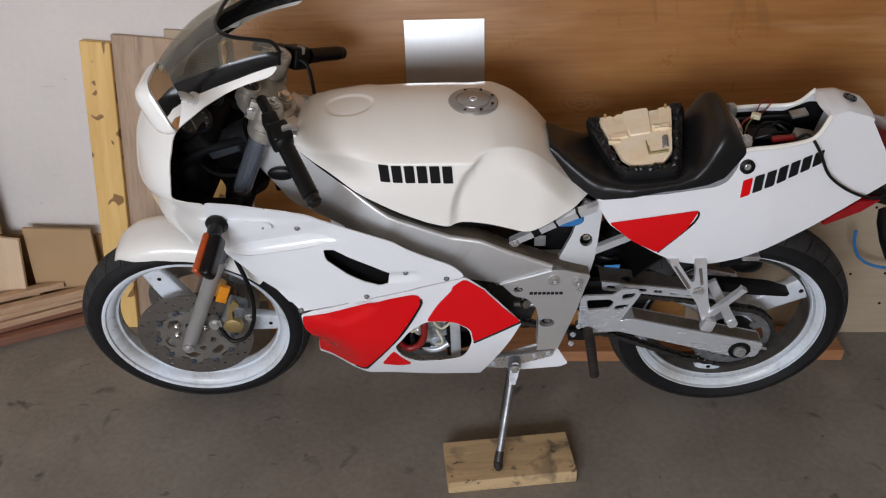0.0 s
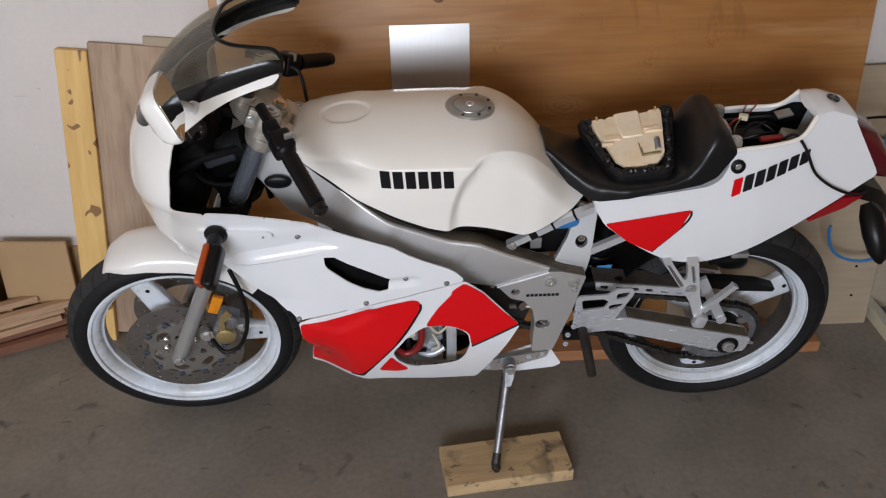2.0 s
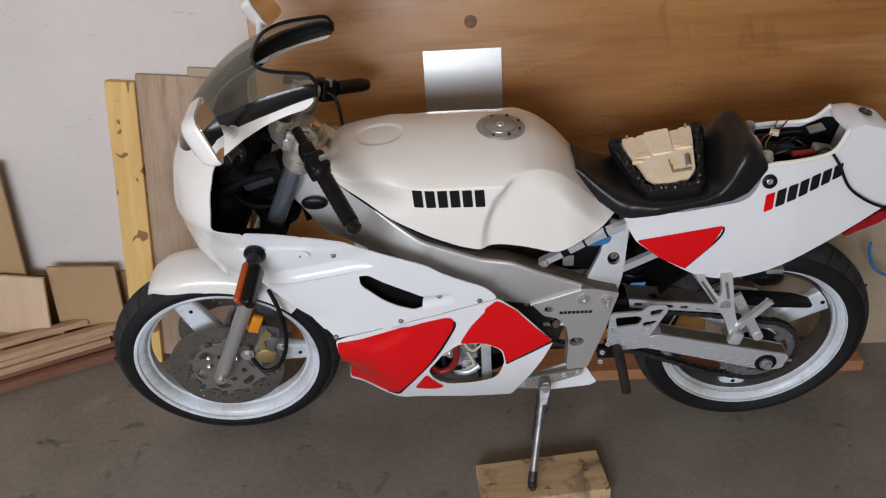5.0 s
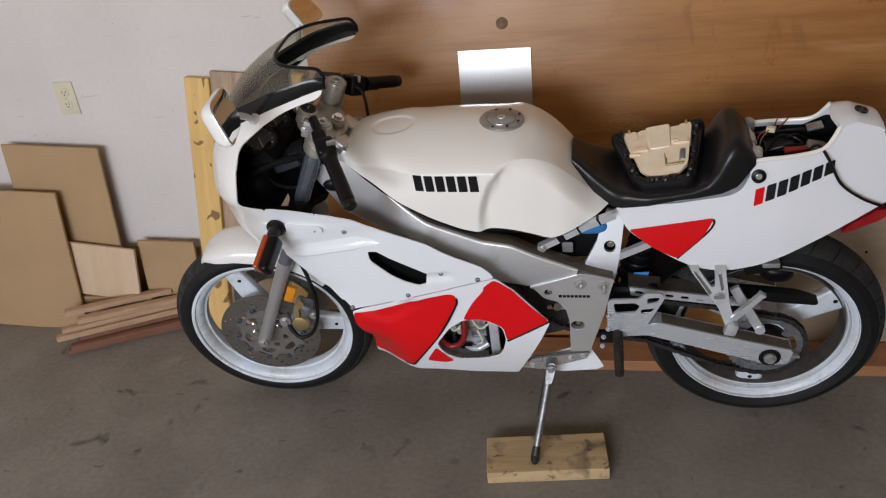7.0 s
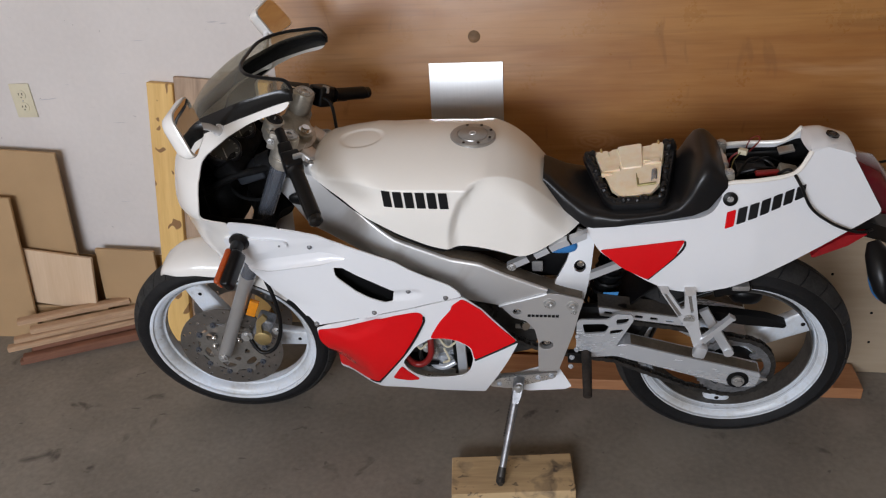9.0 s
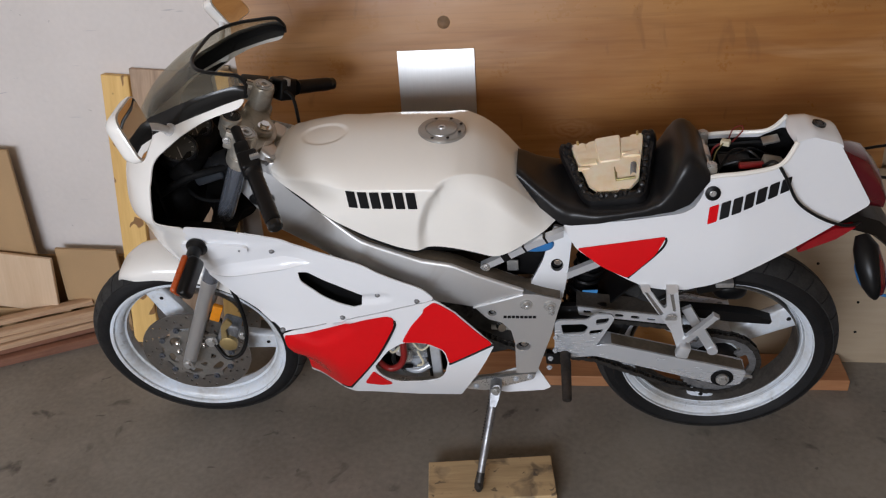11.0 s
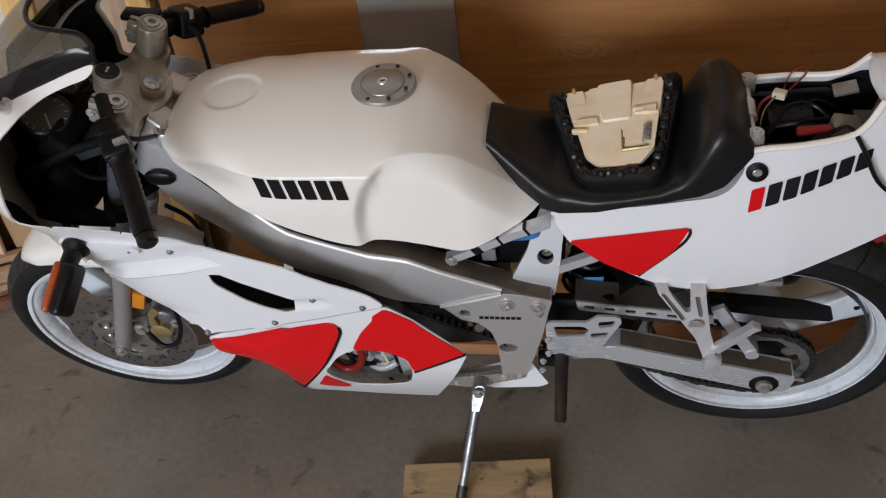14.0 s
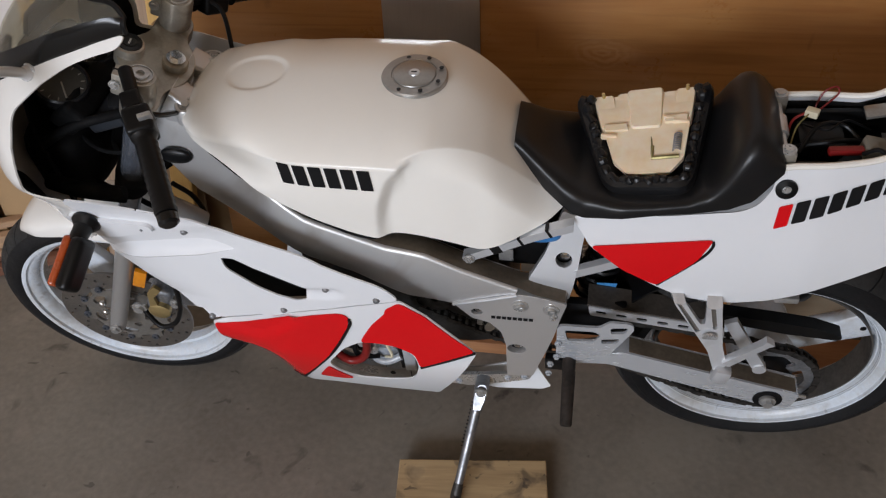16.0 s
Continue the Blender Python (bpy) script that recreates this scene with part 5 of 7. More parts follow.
# ---- cockpit ----
gq = Vector((0.42, -0.18, 0.88)).normalized()
DIALMARK = material("faded_dial_print", (0.34, 0.32, 0.28), 0.6, 0, 0.1, 20)
DIAL = material("dial_grey", (0.07, 0.068, 0.062), 0.55, 0, 0.1, 20, spec=0.2)
part("instrument_bracket", box(bmesh.new(), (-0.535, 0.0, 0.905), (0.06, 0.20, 0.05), Matrix.Rotation(radians(-35), 3, "Y"), 0.012, 3), MATTE, bike, "black instrument bracket")
for y, r in ((-0.048, 0.046), (0.060, 0.046)):
    c = Vector((-0.552, y, 0.945))
    GAUGE = bpy.data.materials.get("gauge_grey") or material("gauge_grey", (0.018, 0.018, 0.020), 0.30, 0, 0.1, 20, spec=0.35)
    g = part("gauge", lathe(bmesh.new(), [(r * 0.86, 0.003), (r * 0.87, 0.0095), (r * 0.93, 0.012), (r, 0.009), (r * 1.02, 0.0), (r * 0.92, -0.03), (r * 0.5, -0.055), (0.0005, -0.055)], c, gq, 40, False), GAUGE, bike, "round black instrument")
    x, yv, _ = basis(gq)
    part("dial_face", tube(bmesh.new(), [c + gq * 0.003, c + gq * 0.0052], r * 0.86, 32), DIAL, g, "grey dial face")
    for k in range(11):
        a = radians(-40 + 26 * k)
        e = x * math.cos(a) + yv * math.sin(a)
        part("dial_mark", tube(bmesh.new(), [c + gq * 0.0058 + e * r * 0.68, c + gq * 0.0058 + e * r * 0.80], 0.0011, 4), DIALMARK, g)
    part("needle", tube(bmesh.new(), [c + gq * 0.0065, c + gq * 0.0065 + (x * 0.5 + yv * 0.86) * r * 0.7], 0.0015, 5), DIALMARK, g)


part("headlight_housing", blob((-0.60, 0, 0.80), (0.062, 0.11, 0.072), 0.42), MATTE, bike, "black headlight housing")
part("inner_cowl", panel(bmesh.new(), soft([(-0.14, 0.72), (0.14, 0.72), (0.10, 0.985), (-0.10, 0.985)], 0.03), lambda a, b: Vector((-0.635 + 3.2 * a * a + 0.25 * max(0, b - 0.9), a, b)), 0.004, (), 0.03), MATTE, bike, "black inner nose panel")
part("fairing_stay", tube(bmesh.new(), curve([(-0.60, -0.11, 0.86), (-0.52, -0.10, 0.90), (-0.43, -0.05, 0.90), (-0.38, 0, 0.90), (-0.43, 0.05, 0.90), (-0.52, 0.10, 0.90), (-0.60, 0.11, 0.86)], 6), 0.009, 10), MATTE, bike, "black tubular fairing stay")
part("horn", tube(bmesh.new(), [(-0.47, -0.03, 0.885), (-0.43, -0.03, 0.90)], [0.034, 0.036], 24), MATTE, bike, "dark round horn")
part("air_duct", tube(bmesh.new(), curve([(-0.60, -0.135, 0.795), (-0.53, -0.155, 0.800), (-0.455, -0.160, 0.800), (-0.445, -0.160, 0.800)], 5), 0.015, 14), MATTE, bike, "black bar along the cowl's lower edge")
for k, line in enumerate(([(-0.58, -0.05, 0.88), (-0.52, -0.08, 0.83), (-0.45, -0.07, 0.82), (-0.40, -0.04, 0.84)], [(-0.60, -0.06, 0.83), (-0.55, -0.09, 0.76), (-0.52, -0.06, 0.69), (-0.50, -0.03, 0.62)], [(-0.56, 0.03, 0.86), (-0.50, -0.02, 0.80), (-0.42, -0.05, 0.86), (-0.36, -0.06, 0.90)], [(-0.57, -0.02, 0.9), (-0.50, 0.05, 0.84), (-0.44, 0.07, 0.78), (-0.42, 0.06, 0.68)])):
    part("wiring_loom", tube(bmesh.new(), curve(line, 8), 0.0045 + 0.001 * k, 8), MATTE, bike, "black wiring loom")
part("frame_intake", blob((-0.366, -0.088, 0.830), (0.030, 0.009, 0.017), 0.9), BLACK, bike, "black intake tube in the frame")
part("head_gusset", blob((-0.335, 0, 0.905), (0.045, 0.078, 0.016), 0.5), FRAME, bike, "silver head gusset")
for sd in (-1, 1):
    boss = part("head_boss", lathe(bmesh.new(), [(0.0005, 0.009), (0.012, 0.009), (0.0125, 0.014), (0.0165, 0.014), (0.019, 0.011), (0.020, -0.02)], (-0.325, 0.066 * sd, 0.915), (0.2, 0.15 * sd, 1), 28, False), FRAME, bike, "silver boss on the steering head")
    part("head_bolt", hexbolt(bmesh.new(), (-0.3235, 0.067 * sd, 0.9245), (0.2, 0.15 * sd, 1), 0.007, 0.007), STEEL, boss)
PANELGREY = material("blue_grey_plastic", (0.030, 0.034, 0.041), 0.42, 0, 0.12, 25, 0.03)
part("dash_panel", box(bmesh.new(), (-0.487, -0.040, 0.884), (0.074, 0.070, 0.034), Matrix.Rotation(radians(-18), 3, "Y"), 0.008, 3), PANELGREY, bike, "dark blue-grey dash panel")

# engine block
ENGINE = material("dark_engine_casting", (0.060, 0.058, 0.056), 0.46, 0.35, 0.25, 22, 0.12, 160)
block_line = [(-0.20, 0.60), (-0.05, 0.62), (0.10, 0.60), (0.205, 0.545), (0.212, 0.400), (0.190, 0.325), (0.120, 0.305), (0.030, 0.305), (-0.020, 0.30), (-0.17, 0.30), (-0.22, 0.42)]
engine = eased(part("engine", panel(bmesh.new(), soft(block_line, 0.02), flat(-0.066), 0.13, (), 0.05), ENGINE, bike, "dark cast engine block"), 0.006)
part("clutch_cover", lathe(bmesh.new(), [(0.0005, -0.100), (0.024, -0.100), (0.030, -0.096), (0.052, -0.092), (0.060, -0.084), (0.062, -0.064)], Vector((0.128, 0, 0.560)), seg=40, closed=False), ENGINE, engine, "dark round engine cover")
for u, w in ((0.100, 0.604), (0.158, 0.588), (0.176, 0.536), (0.150, 0.510), (0.110, 0.506)):
    part("case_bolt", hexbolt(bmesh.new(), (u, -0.090, w), (0, -1, 0), 0.0055, 0.010), STEEL, engine)
part("link_rod", tube(bmesh.new(), [(0.150, -0.125, 0.462), (0.200, -0.135, 0.470)], 0.006, 10), STEEL, engine, "steel shift link rod")
part("hose_clip", tube(bmesh.new(), [(0.172, -0.140, 0.482), (0.178, -0.152, 0.486)], 0.011, 14), CHROME, engine)

# engine parts behind the belly cut-out
cover = part("engine_cover", lathe(bmesh.new(), [(0.0005, -0.138), (0.020, -0.138), (0.024, -0.134), (0.040, -0.132), (0.044, -0.124), (0.044, -0.066)], Vector((-0.048, 0, 0.392)), seg=36, closed=False), STEEL, bike, "dull cast engine cover")
for k in range(6):
    a = radians(20 + 60 * k)
    part("cover_bolt", hexbolt(bmesh.new(), (-0.048 + 0.033 * math.cos(a), -0.132, 0.392 + 0.033 * math.sin(a)), (0, -1, 0), 0.005, 0.006), BOLT, cover)
part("cover_boss", tube(bmesh.new(), [(-0.048, -0.128, 0.432), (-0.048, -0.150, 0.436), (-0.048, -0.152, 0.436)], [0.022, 0.020, 0.012], 20), STEEL, cover, "round cast boss")
part("pipe_flange", slab(bmesh.new(), soft([(-0.080, 0.362), (-0.022, 0.366), (-0.018, 0.342), (-0.040, 0.330), (-0.078, 0.338)], 0.006), -0.142, 0.010), BOLT, cover, "bright pipe flange")
part("coolant_pipe", tube(bmesh.new(), curve([(-0.012, -0.150, 0.352), (-0.040, -0.156, 0.338), (-0.066, -0.150, 0.335), (-0.085, -0.13, 0.34)], 8), 0.0085, 14), BOLT, bike, "bright metal coolant pipe")
part("drain_hose", tube(bmesh.new(), curve([(-0.085, -0.13, 0.43), (-0.100, -0.16, 0.400), (-0.095, -0.165, 0.365), (-0.06, -0.150, 0.345)], 8), 0.006, 10), BLACK, bike, "thin black drain hose")

# ---- frame plate details ----
for u, w, r in ((0.238, 0.570, 0.0115), (0.293, 0.565, 0.0115), (0.297, 0.546, 0.006)):
    part("plate_bolt", lathe(bmesh.new(), [(0.0005, 0.003), (r * 0.42, 0.003), (r * 0.46, 0.0075), (r * 0.70, 0.0075), (r * 0.80, 0.006), (r * 0.84, 0.003), (r * 1.25, 0.0025), (r * 1.32, 0.0), (0.0005, -0.002)], (u, -0.160, w), (0, -1, 0), 28, False), STEEL, bike, "steel socket bolt with a washer")
for k in range(8):
    u = 0.183 + 0.0099 * k
    part("plate_badge_bar", panel(bmesh.new(), [(u, 0.5262), (u + 0.0078, 0.5262), (u + 0.0082, 0.5338), (u + 0.0004, 0.5338)], flat(-0.1612), 0.001, (), 0.02), DECAL, bike, "dark badge bar on the frame plate")
part("weld_seam", tube(bmesh.new(), curve([(0.114, -0.160, 0.560), (0.171, -0.161, 0.580), (0.205, -0.161, 0.592), (0.232, -0.160, 0.601)], 8), 0.0035, 8), ALU, bike, "bright weld seam")
ring = [(0.310 + 0.0145 * math.cos(a), 0.652 + 0.0145 * math.sin(a)) for a in (2 * math.pi * k / 20 for k in range(20))]
for sd in (0, 1):
    bm = panel(bmesh.new(), soft([(0.304, 0.742), (0.346, 0.728), (0.335, 0.635), (0.322, 0.562), (0.247, 0.598), (0.251, 0.614), (0.278, 0.664)], 0.006), lambda u, w: Vector((u, -0.131 + 0.36 * max(0.0, w - 0.606), w)), 0.018, [ring], 0.02)
    eased(part("rear_gusset", mirror_y(bm) if sd else bm, ALU, bike, "silver seat support plate with a round hole"))
    y = -0.125 if not sd else 0.125
    r1 = part("subframe_rail", loft(bmesh.new(), [[Vector((u + du, y + dy, w + dw)) for du, dy, dw in ((0, -0.009, 0.009), (0, 0.009, 0.009), (0, 0.009, -0.009), (0, -0.009, -0.009))] for u, w in ((0.135, 0.656), (0.20, 0.692), (0.26, 0.727), (0.325, 0.757))]), ALU, bike, "silver subframe rail")
    for u, w in ((0.195, 0.690), (0.238, 0.714), (0.285, 0.740)):
        part("tape_band", box(bmesh.new(), (u, y, w), (0.005 if u > 0.2 else 0.018, 0.0190, 0.0195), Matrix.Rotation(radians(-28), 3, "Y")), BLACK, r1, "black tape band")
    part("rail_bolt", hexbolt(bmesh.new(), (0.147, y + (-0.009 if not sd else 0.009), 0.663), (0, -1 if not sd else 1, 0), 0.007, 0.007), STEEL, r1)
    part("subframe_stay", loft(bmesh.new(), [[Vector((u + du, y * 0.92 + dy, w + dw)) for du, dy, dw in ((0, -0.007, 0.010), (0, 0.007, 0.010), (0, 0.007, -0.010), (0, -0.007, -0.010))] for u, w in ((0.318, 0.617), (0.40, 0.660), (0.47, 0.697))]), ALU, bike, "silver subframe stay")

for (u, v, w), r in (((0.310, -0.103, 0.652), 0.0140), ((0.228, -0.150, 0.432), 0.0125), ((0.157, -0.153, 0.541), 0.0095)):
    part("hole_back", tube(bmesh.new(), [(u, v, w), (u, v + 0.003, w)], r, 20), MATTE, bike, "dark inside of the hole")
    part("inner_bolt", hexbolt(bmesh.new(), (u + 0.002, v, w), (0, -1, 0), r * 0.42, 0.004), CHROME, bike, "bright bolt seen in the hole")
part("airbox", blob((0.04, 0, 0.725), (0.15, 0.125, 0.045)), BLACK, bike, "black air box under the tank")
part("battery_tray", box(bmesh.new(), (0.265, 0.0, 0.645), (0.15, 0.17, 0.10), bevel=0.01), BLACK, bike, "black battery tray")
part("bracket", box(bmesh.new(), (0.207, -0.100, 0.640), (0.026, 0.004, 0.030), bevel=0.001), STEEL, bike, "small steel bracket")
part("blue_wrap", blob((0.262, -0.098, 0.700), (0.042, 0.012, 0.018), 0.8), BLUE, bike, "blue cloth under the rail")
part("shock_absorber", tube(bmesh.new(), [(0.40, 0, 0.62), (0.36, 0, 0.42)], 0.028, 20), BLACK, bike, "dark rear shock absorber")
bm = bmesh.new()
tube(bm, [Vector((0.40 - 0.04 * k / 60, 0, 0.60 - 0.16 * k / 60)) + 0.036 * Vector((math.cos(k * 0.62), math.sin(k * 0.62), 0)) for k in range(61)], 0.005, 6)
part("shock_spring", bm, BLACK, bike, "dark shock spring")
part("inner_mudguard", panel(bmesh.new(), soft([(-0.085, 0.0), (0.085, 0.0), (0.085, 0.42), (-0.085, 0.42)], 0.02), lambda a, b: Vector((RA.x - 0.335 * math.cos(b * 2.9 + 0.25), a, RA.z + 0.335 * math.sin(b * 2.9 + 0.25))), 0.004, (), 0.03), BLACK, bike, "black inner rear mudguard")
part("blue_tape", panel(bmesh.new(), [(0.371, 0.520), (0.409, 0.522), (0.402, 0.490), (0.396, 0.440), (0.373, 0.440), (0.373, 0.486)], flat(-0.054), 0.001, (), 0.02), BLUETAPE, bike, "strip of blue tape")

# ---- rear end ----
for sd in (0, 1):
    holes = [soft([(0.372 + 0.038 * k, 0.504 - 0.0055 * k), (0.392 + 0.038 * k, 0.5015 - 0.0055 * k), (0.392 + 0.038 * k, 0.4925 - 0.0055 * k), (0.372 + 0.038 * k, 0.495 - 0.0055 * k)], 0.004, 3) for k in range(6)]
    if sd == 0:
        guard = part("chain_guard", panel(bmesh.new(), soft([(0.358, 0.515), (0.607, 0.480), (0.610, 0.455), (0.362, 0.489)], 0.004), flat(-0.108), 0.003, holes, 0.03), ALU, bike, "perforated silver chain guard")
        part("guard_top", panel(bmesh.new(), soft([(0.356, 0.519), (0.607, 0.484), (0.607, 0.478), (0.356, 0.512)], 0.002), flat(-0.1055), 0.050, (), 0.03), SOOT, guard, "dark dusty top of the chain guard")
        part("guard_fin", panel(bmesh.new(), soft([(0.600, 0.492), (0.70, 0.482), (0.77, 0.472), (0.822, 0.452), (0.818, 0.440), (0.72, 0.448), (0.600, 0.470)], 0.006), flat(-0.085), 0.026, (), 0.03), BLACK, guard, "black tail of the chain guard")
heel_holes = [soft(h, 0.006, 3) for h in ([(0.318, 0.503), (0.372, 0.506), (0.384, 0.496), (0.374, 0.476), (0.324, 0.471)], [(0.400, 0.521), (0.432, 0.526), (0.427, 0.509), (0.401, 0.503)], [(0.385, 0.484), (0.420, 0.490), (0.412, 0.474), (0.386, 0.470)])]
part("pivot_block", box(bmesh.new(), (0.365, -0.092, 0.462), (0.13, 0.02, 0.10), bevel=0.008), BLACK, bike, "black swingarm pivot cover")
heel = eased(part("heel_guard", panel(bmesh.new(), soft([(0.303, 0.413), (0.304, 0.508), (0.312, 0.517), (0.380, 0.519), (0.398, 0.538), (0.436, 0.538), (0.443, 0.522), (0.399, 0.425), (0.362, 0.408)], 0.007), flat(-0.158), 0.005, heel_holes, 0.02), SWING, bike, "aluminium heel guard with three slots"), 0.0015)
for k in range(3):
    a = radians(27 + 120 * k)
    p = RA + 0.196 * Vector((math.cos(a), 0, math.sin(a)))
    part("spoke_hole", tube(bmesh.new(), [p + Vector((0, -0.0145, 0)), p + Vector((0, -0.018, 0))], 0.006, 12), BLACK, rw)
for u, w in ((0.307, 0.463), (0.305, 0.420), (0.293, 0.392), (0.290, 0.360)):
    part("guard_bolt", hexbolt(bmesh.new(), (u, -0.160, w), (0, -1, 0), 0.0045, 0.007), BOLT, heel)
part("rider_footpeg", tube(bmesh.new(), [(0.328, -0.150, 0.405), (0.328, -0.178, 0.402), (0.330, -0.182, 0.402), (0.332, -0.284, 0.382), (0.332, -0.287, 0.381)], [0.012, 0.012, 0.0128, 0.0112, 0.009], 16), PEGM, bike, "worn rubber foot peg")
part("peg_bracket", box(bmesh.new(), (0.312, -0.150, 0.385), (0.06, 0.018, 0.036), bevel=0.005), BLACK, bike, "dark foot peg bracket")

for sd in (0, 1):
    sl = [soft(h, 0.003, 3) for h in ([(0.506, 0.606), (0.514, 0.604), (0.553, 0.549), (0.545, 0.546)], [(0.5635, 0.600), (0.5715, 0.600), (0.580, 0.557), (0.573, 0.556)])]
    outline = [(0.484, 0.634), (0.510, 0.634), (0.518, 0.611), (0.550, 0.565), (0.558, 0.567), (0.555, 0.634), (0.579, 0.634), (0.582, 0.600), (0.594, 0.520), (0.606, 0.480), (0.599, 0.456), (0.586, 0.462), (0.570, 0.507), (0.493, 0.618)]
    bent = lambda u, w, inn=0.0: Vector((u, inn - 0.152 - 0.25 * (0.615 - w) + 2.2 * max(0.0, w - 0.606), w))
    bm = panel(bmesh.new(), soft(outline, 0.005), bent, 0.013, sl, 0.012)
    br = eased(part("passenger_peg_bracket", mirror_y(bm) if sd else bm, ALU, bike, "cast aluminium passenger peg bracket"), 0.0018)
    k = 1 if sd else -1
    # slot floors take a darker metal that paints in the recess's grey shading
    for h in sl:
        bm = panel(bmesh.new(), h, lambda u, w: bent(u, w, 0.005), 0.002, (), 0.02)
        part("slot_back", mirror_y(bm) if sd else bm, DISC, br, "slot floor in a darker grey for the recess shade")
    part("boss", tube(bmesh.new(), [(0.569, 0.170 * k, 0.541), (0.569, 0.174 * k, 0.540)], 0.0135, 24), STEEL, br)
    bar = [Vector((0.604, 0.182 * k, 0.482)), Vector((0.664, 0.188 * k, 0.566))]
    side = (bar[1] - bar[0]).normalized().cross(Vector((0, 1, 0)))
    part("passenger_peg", loft(bmesh.new(), [[p + side * a * w + Vector((0, b, 0)) for a, b in ((-1, -0.007), (1, -0.007), (1, 0.007), (-1, 0.007))] for p, w in ((bar[0], 0.008), (bar[0].lerp(bar[1], 0.5), 0.0068), (bar[0].lerp(bar[1], 0.92), 0.0062), (bar[1], 0.009))]), ALU, br, "folded passenger foot peg")
    part("peg_pivot", box(bmesh.new(), (0.600, 0.190 * k, 0.456), (0.030, 0.024, 0.036), Matrix.Rotation(radians(12), 3, "Y"), 0.007), ALU, br)
    stay = [(0.608, 0.535), (0.645, 0.465), (0.683, 0.395)]
    part("silencer_stay", loft(bmesh.new(), [[Vector((u + du, y * k, w + dw)) for du, y, dw in ((-0.010, 0.134, -0.006), (0.010, 0.134, 0.006), (0.010, 0.124, 0.006), (-0.010, 0.124, -0.006))] for u, w in stay]), ALU, br, "aluminium silencer stay")
    part("stay_eye", tube(bmesh.new(), [(0.681, 0.122 * k, 0.398), (0.681, 0.137 * k, 0.398)], 0.0125, 20), ALU, br)

sprocket_holes = [[(RA.x + q * math.cos(a + 2 * math.pi * k / 5), RA.z + q * math.sin(a + 2 * math.pi * k / 5)) for q, a in ((0.046, -0.40), (0.046, 0.40), (0.076, 0.50), (0.080, 0.0), (0.076, -0.50))] for k in range(5)]
teeth = []
for k in range(86):
    r = 0.102 if k % 2 else 0.096
    teeth.append((RA.x + r * math.cos(2 * math.pi * k / 86), RA.z + r * math.sin(2 * math.pi * k / 86)))
part("sprocket", panel(bmesh.new(), teeth, flat(-0.090), 0.006, [soft(h, 0.008, 3) for h in sprocket_holes], 0.05), GREASED, rw, "greasy steel rear sprocket")
part("sprocket_carrier", lathe(bmesh.new(), [(0.012, -0.10), (0.045, -0.10), (0.055, -0.088), (0.058, -0.07), (0.012, -0.07)], RA, seg=32), BLACK, rw)


def chain_mesh():
    """Roller chain in a slack loop from the rear sprocket to the front, link by link."""
    c0, r0, c1, r1 = Vector((0.708, -0.0875, 0.305)), 0.100, Vector((0.060, -0.0875, 0.478)), 0.043
    path = []
    for k in range(19):
        a = radians(85 - 185 * k / 18)
        path.append(c0 + r0 * Vector((math.cos(a), 0, math.sin(a))))
    path += [Vector((0.60, -0.0875, 0.226)), Vector((0.40, -0.0875, 0.318)), Vector((0.27, -0.0875, 0.335)), Vector((0.18, -0.0875, 0.362)), Vector((0.10, -0.0875, 0.408))]
    for k in range(7):
        a = radians(250 - 150 * k / 6)
        path.append(c1 + r1 * Vector((math.cos(a), 0, math.sin(a))))
    path += [Vector((0.35, -0.0875, 0.468)), Vector((0.55, -0.0875, 0.440))]
    path.append(path[0])
    bm = bmesh.new()
    ln = [0.0]
    for a, b in zip(path, path[1:]):
        ln.append(ln[-1] + (b - a).length)
    n = int(ln[-1] / 0.0159)
    for k in range(n):
        x = ln[-1] * (k + 0.5) / n
        i = max(j for j in range(len(ln) - 1) if ln[j] <= x)
        p = path[i].lerp(path[i + 1], (x - ln[i]) / (ln[i + 1] - ln[i]))
        d = (path[i + 1] - path[i]).normalized()
        m = Matrix.Rotation(-math.atan2(d.z, d.x), 3, "Y")
        for y in (-0.0075, 0.0075):
            box(bm, p + Vector((0, y + (0.002 if k % 2 else 0), 0)), (0.0205, 0.002, 0.012), m)
        tube(bm, [p - d * 0.008 - Vector((0, 0.008, 0)), p - d * 0.008 + Vector((0, 0.008, 0))], 0.0042, 8)
    return bm


chain = part("chain", chain_mesh(), CHAINM, bike, "greasy drive chain", smooth=False)
chain["kind"] = "stuff"
part("axle_block", tube(bmesh.new(), [(0.711, -0.140, 0.316), (0.711, -0.1485, 0.316)], 0.027, 28), MATTE, bike, "dark axle adjuster recess")
part("axle_nut", hexbolt(bmesh.new(), (0.711, -0.1485, 0.316), (0, -1, 0), 0.0105, 0.014), STEEL, bike, "rear axle nut")
part("adjuster", tube(bmesh.new(), [(0.745, -0.118, 0.300), (0.790, -0.118, 0.290)], 0.004, 8), STEEL, bike)
part("rear_caliper", blob((0.735, 0.03, 0.475), (0.045, 0.05, 0.030), 0.7), BLACK, bike, "dark part above the rear wheel hub")
part("caliper_bracket", box(bmesh.new(), (0.68, -0.03, 0.555), (0.09, 0.10, 0.03), Matrix.Rotation(radians(-15), 3, "Y"), 0.006), BLACK, bike, "black bracket under the tail")
part("tail_bracket", box(bmesh.new(), (0.688, -0.112, 0.600), (0.040, 0.030, 0.014), bevel=0.003), STEEL, bike, "small steel bracket under the tail")

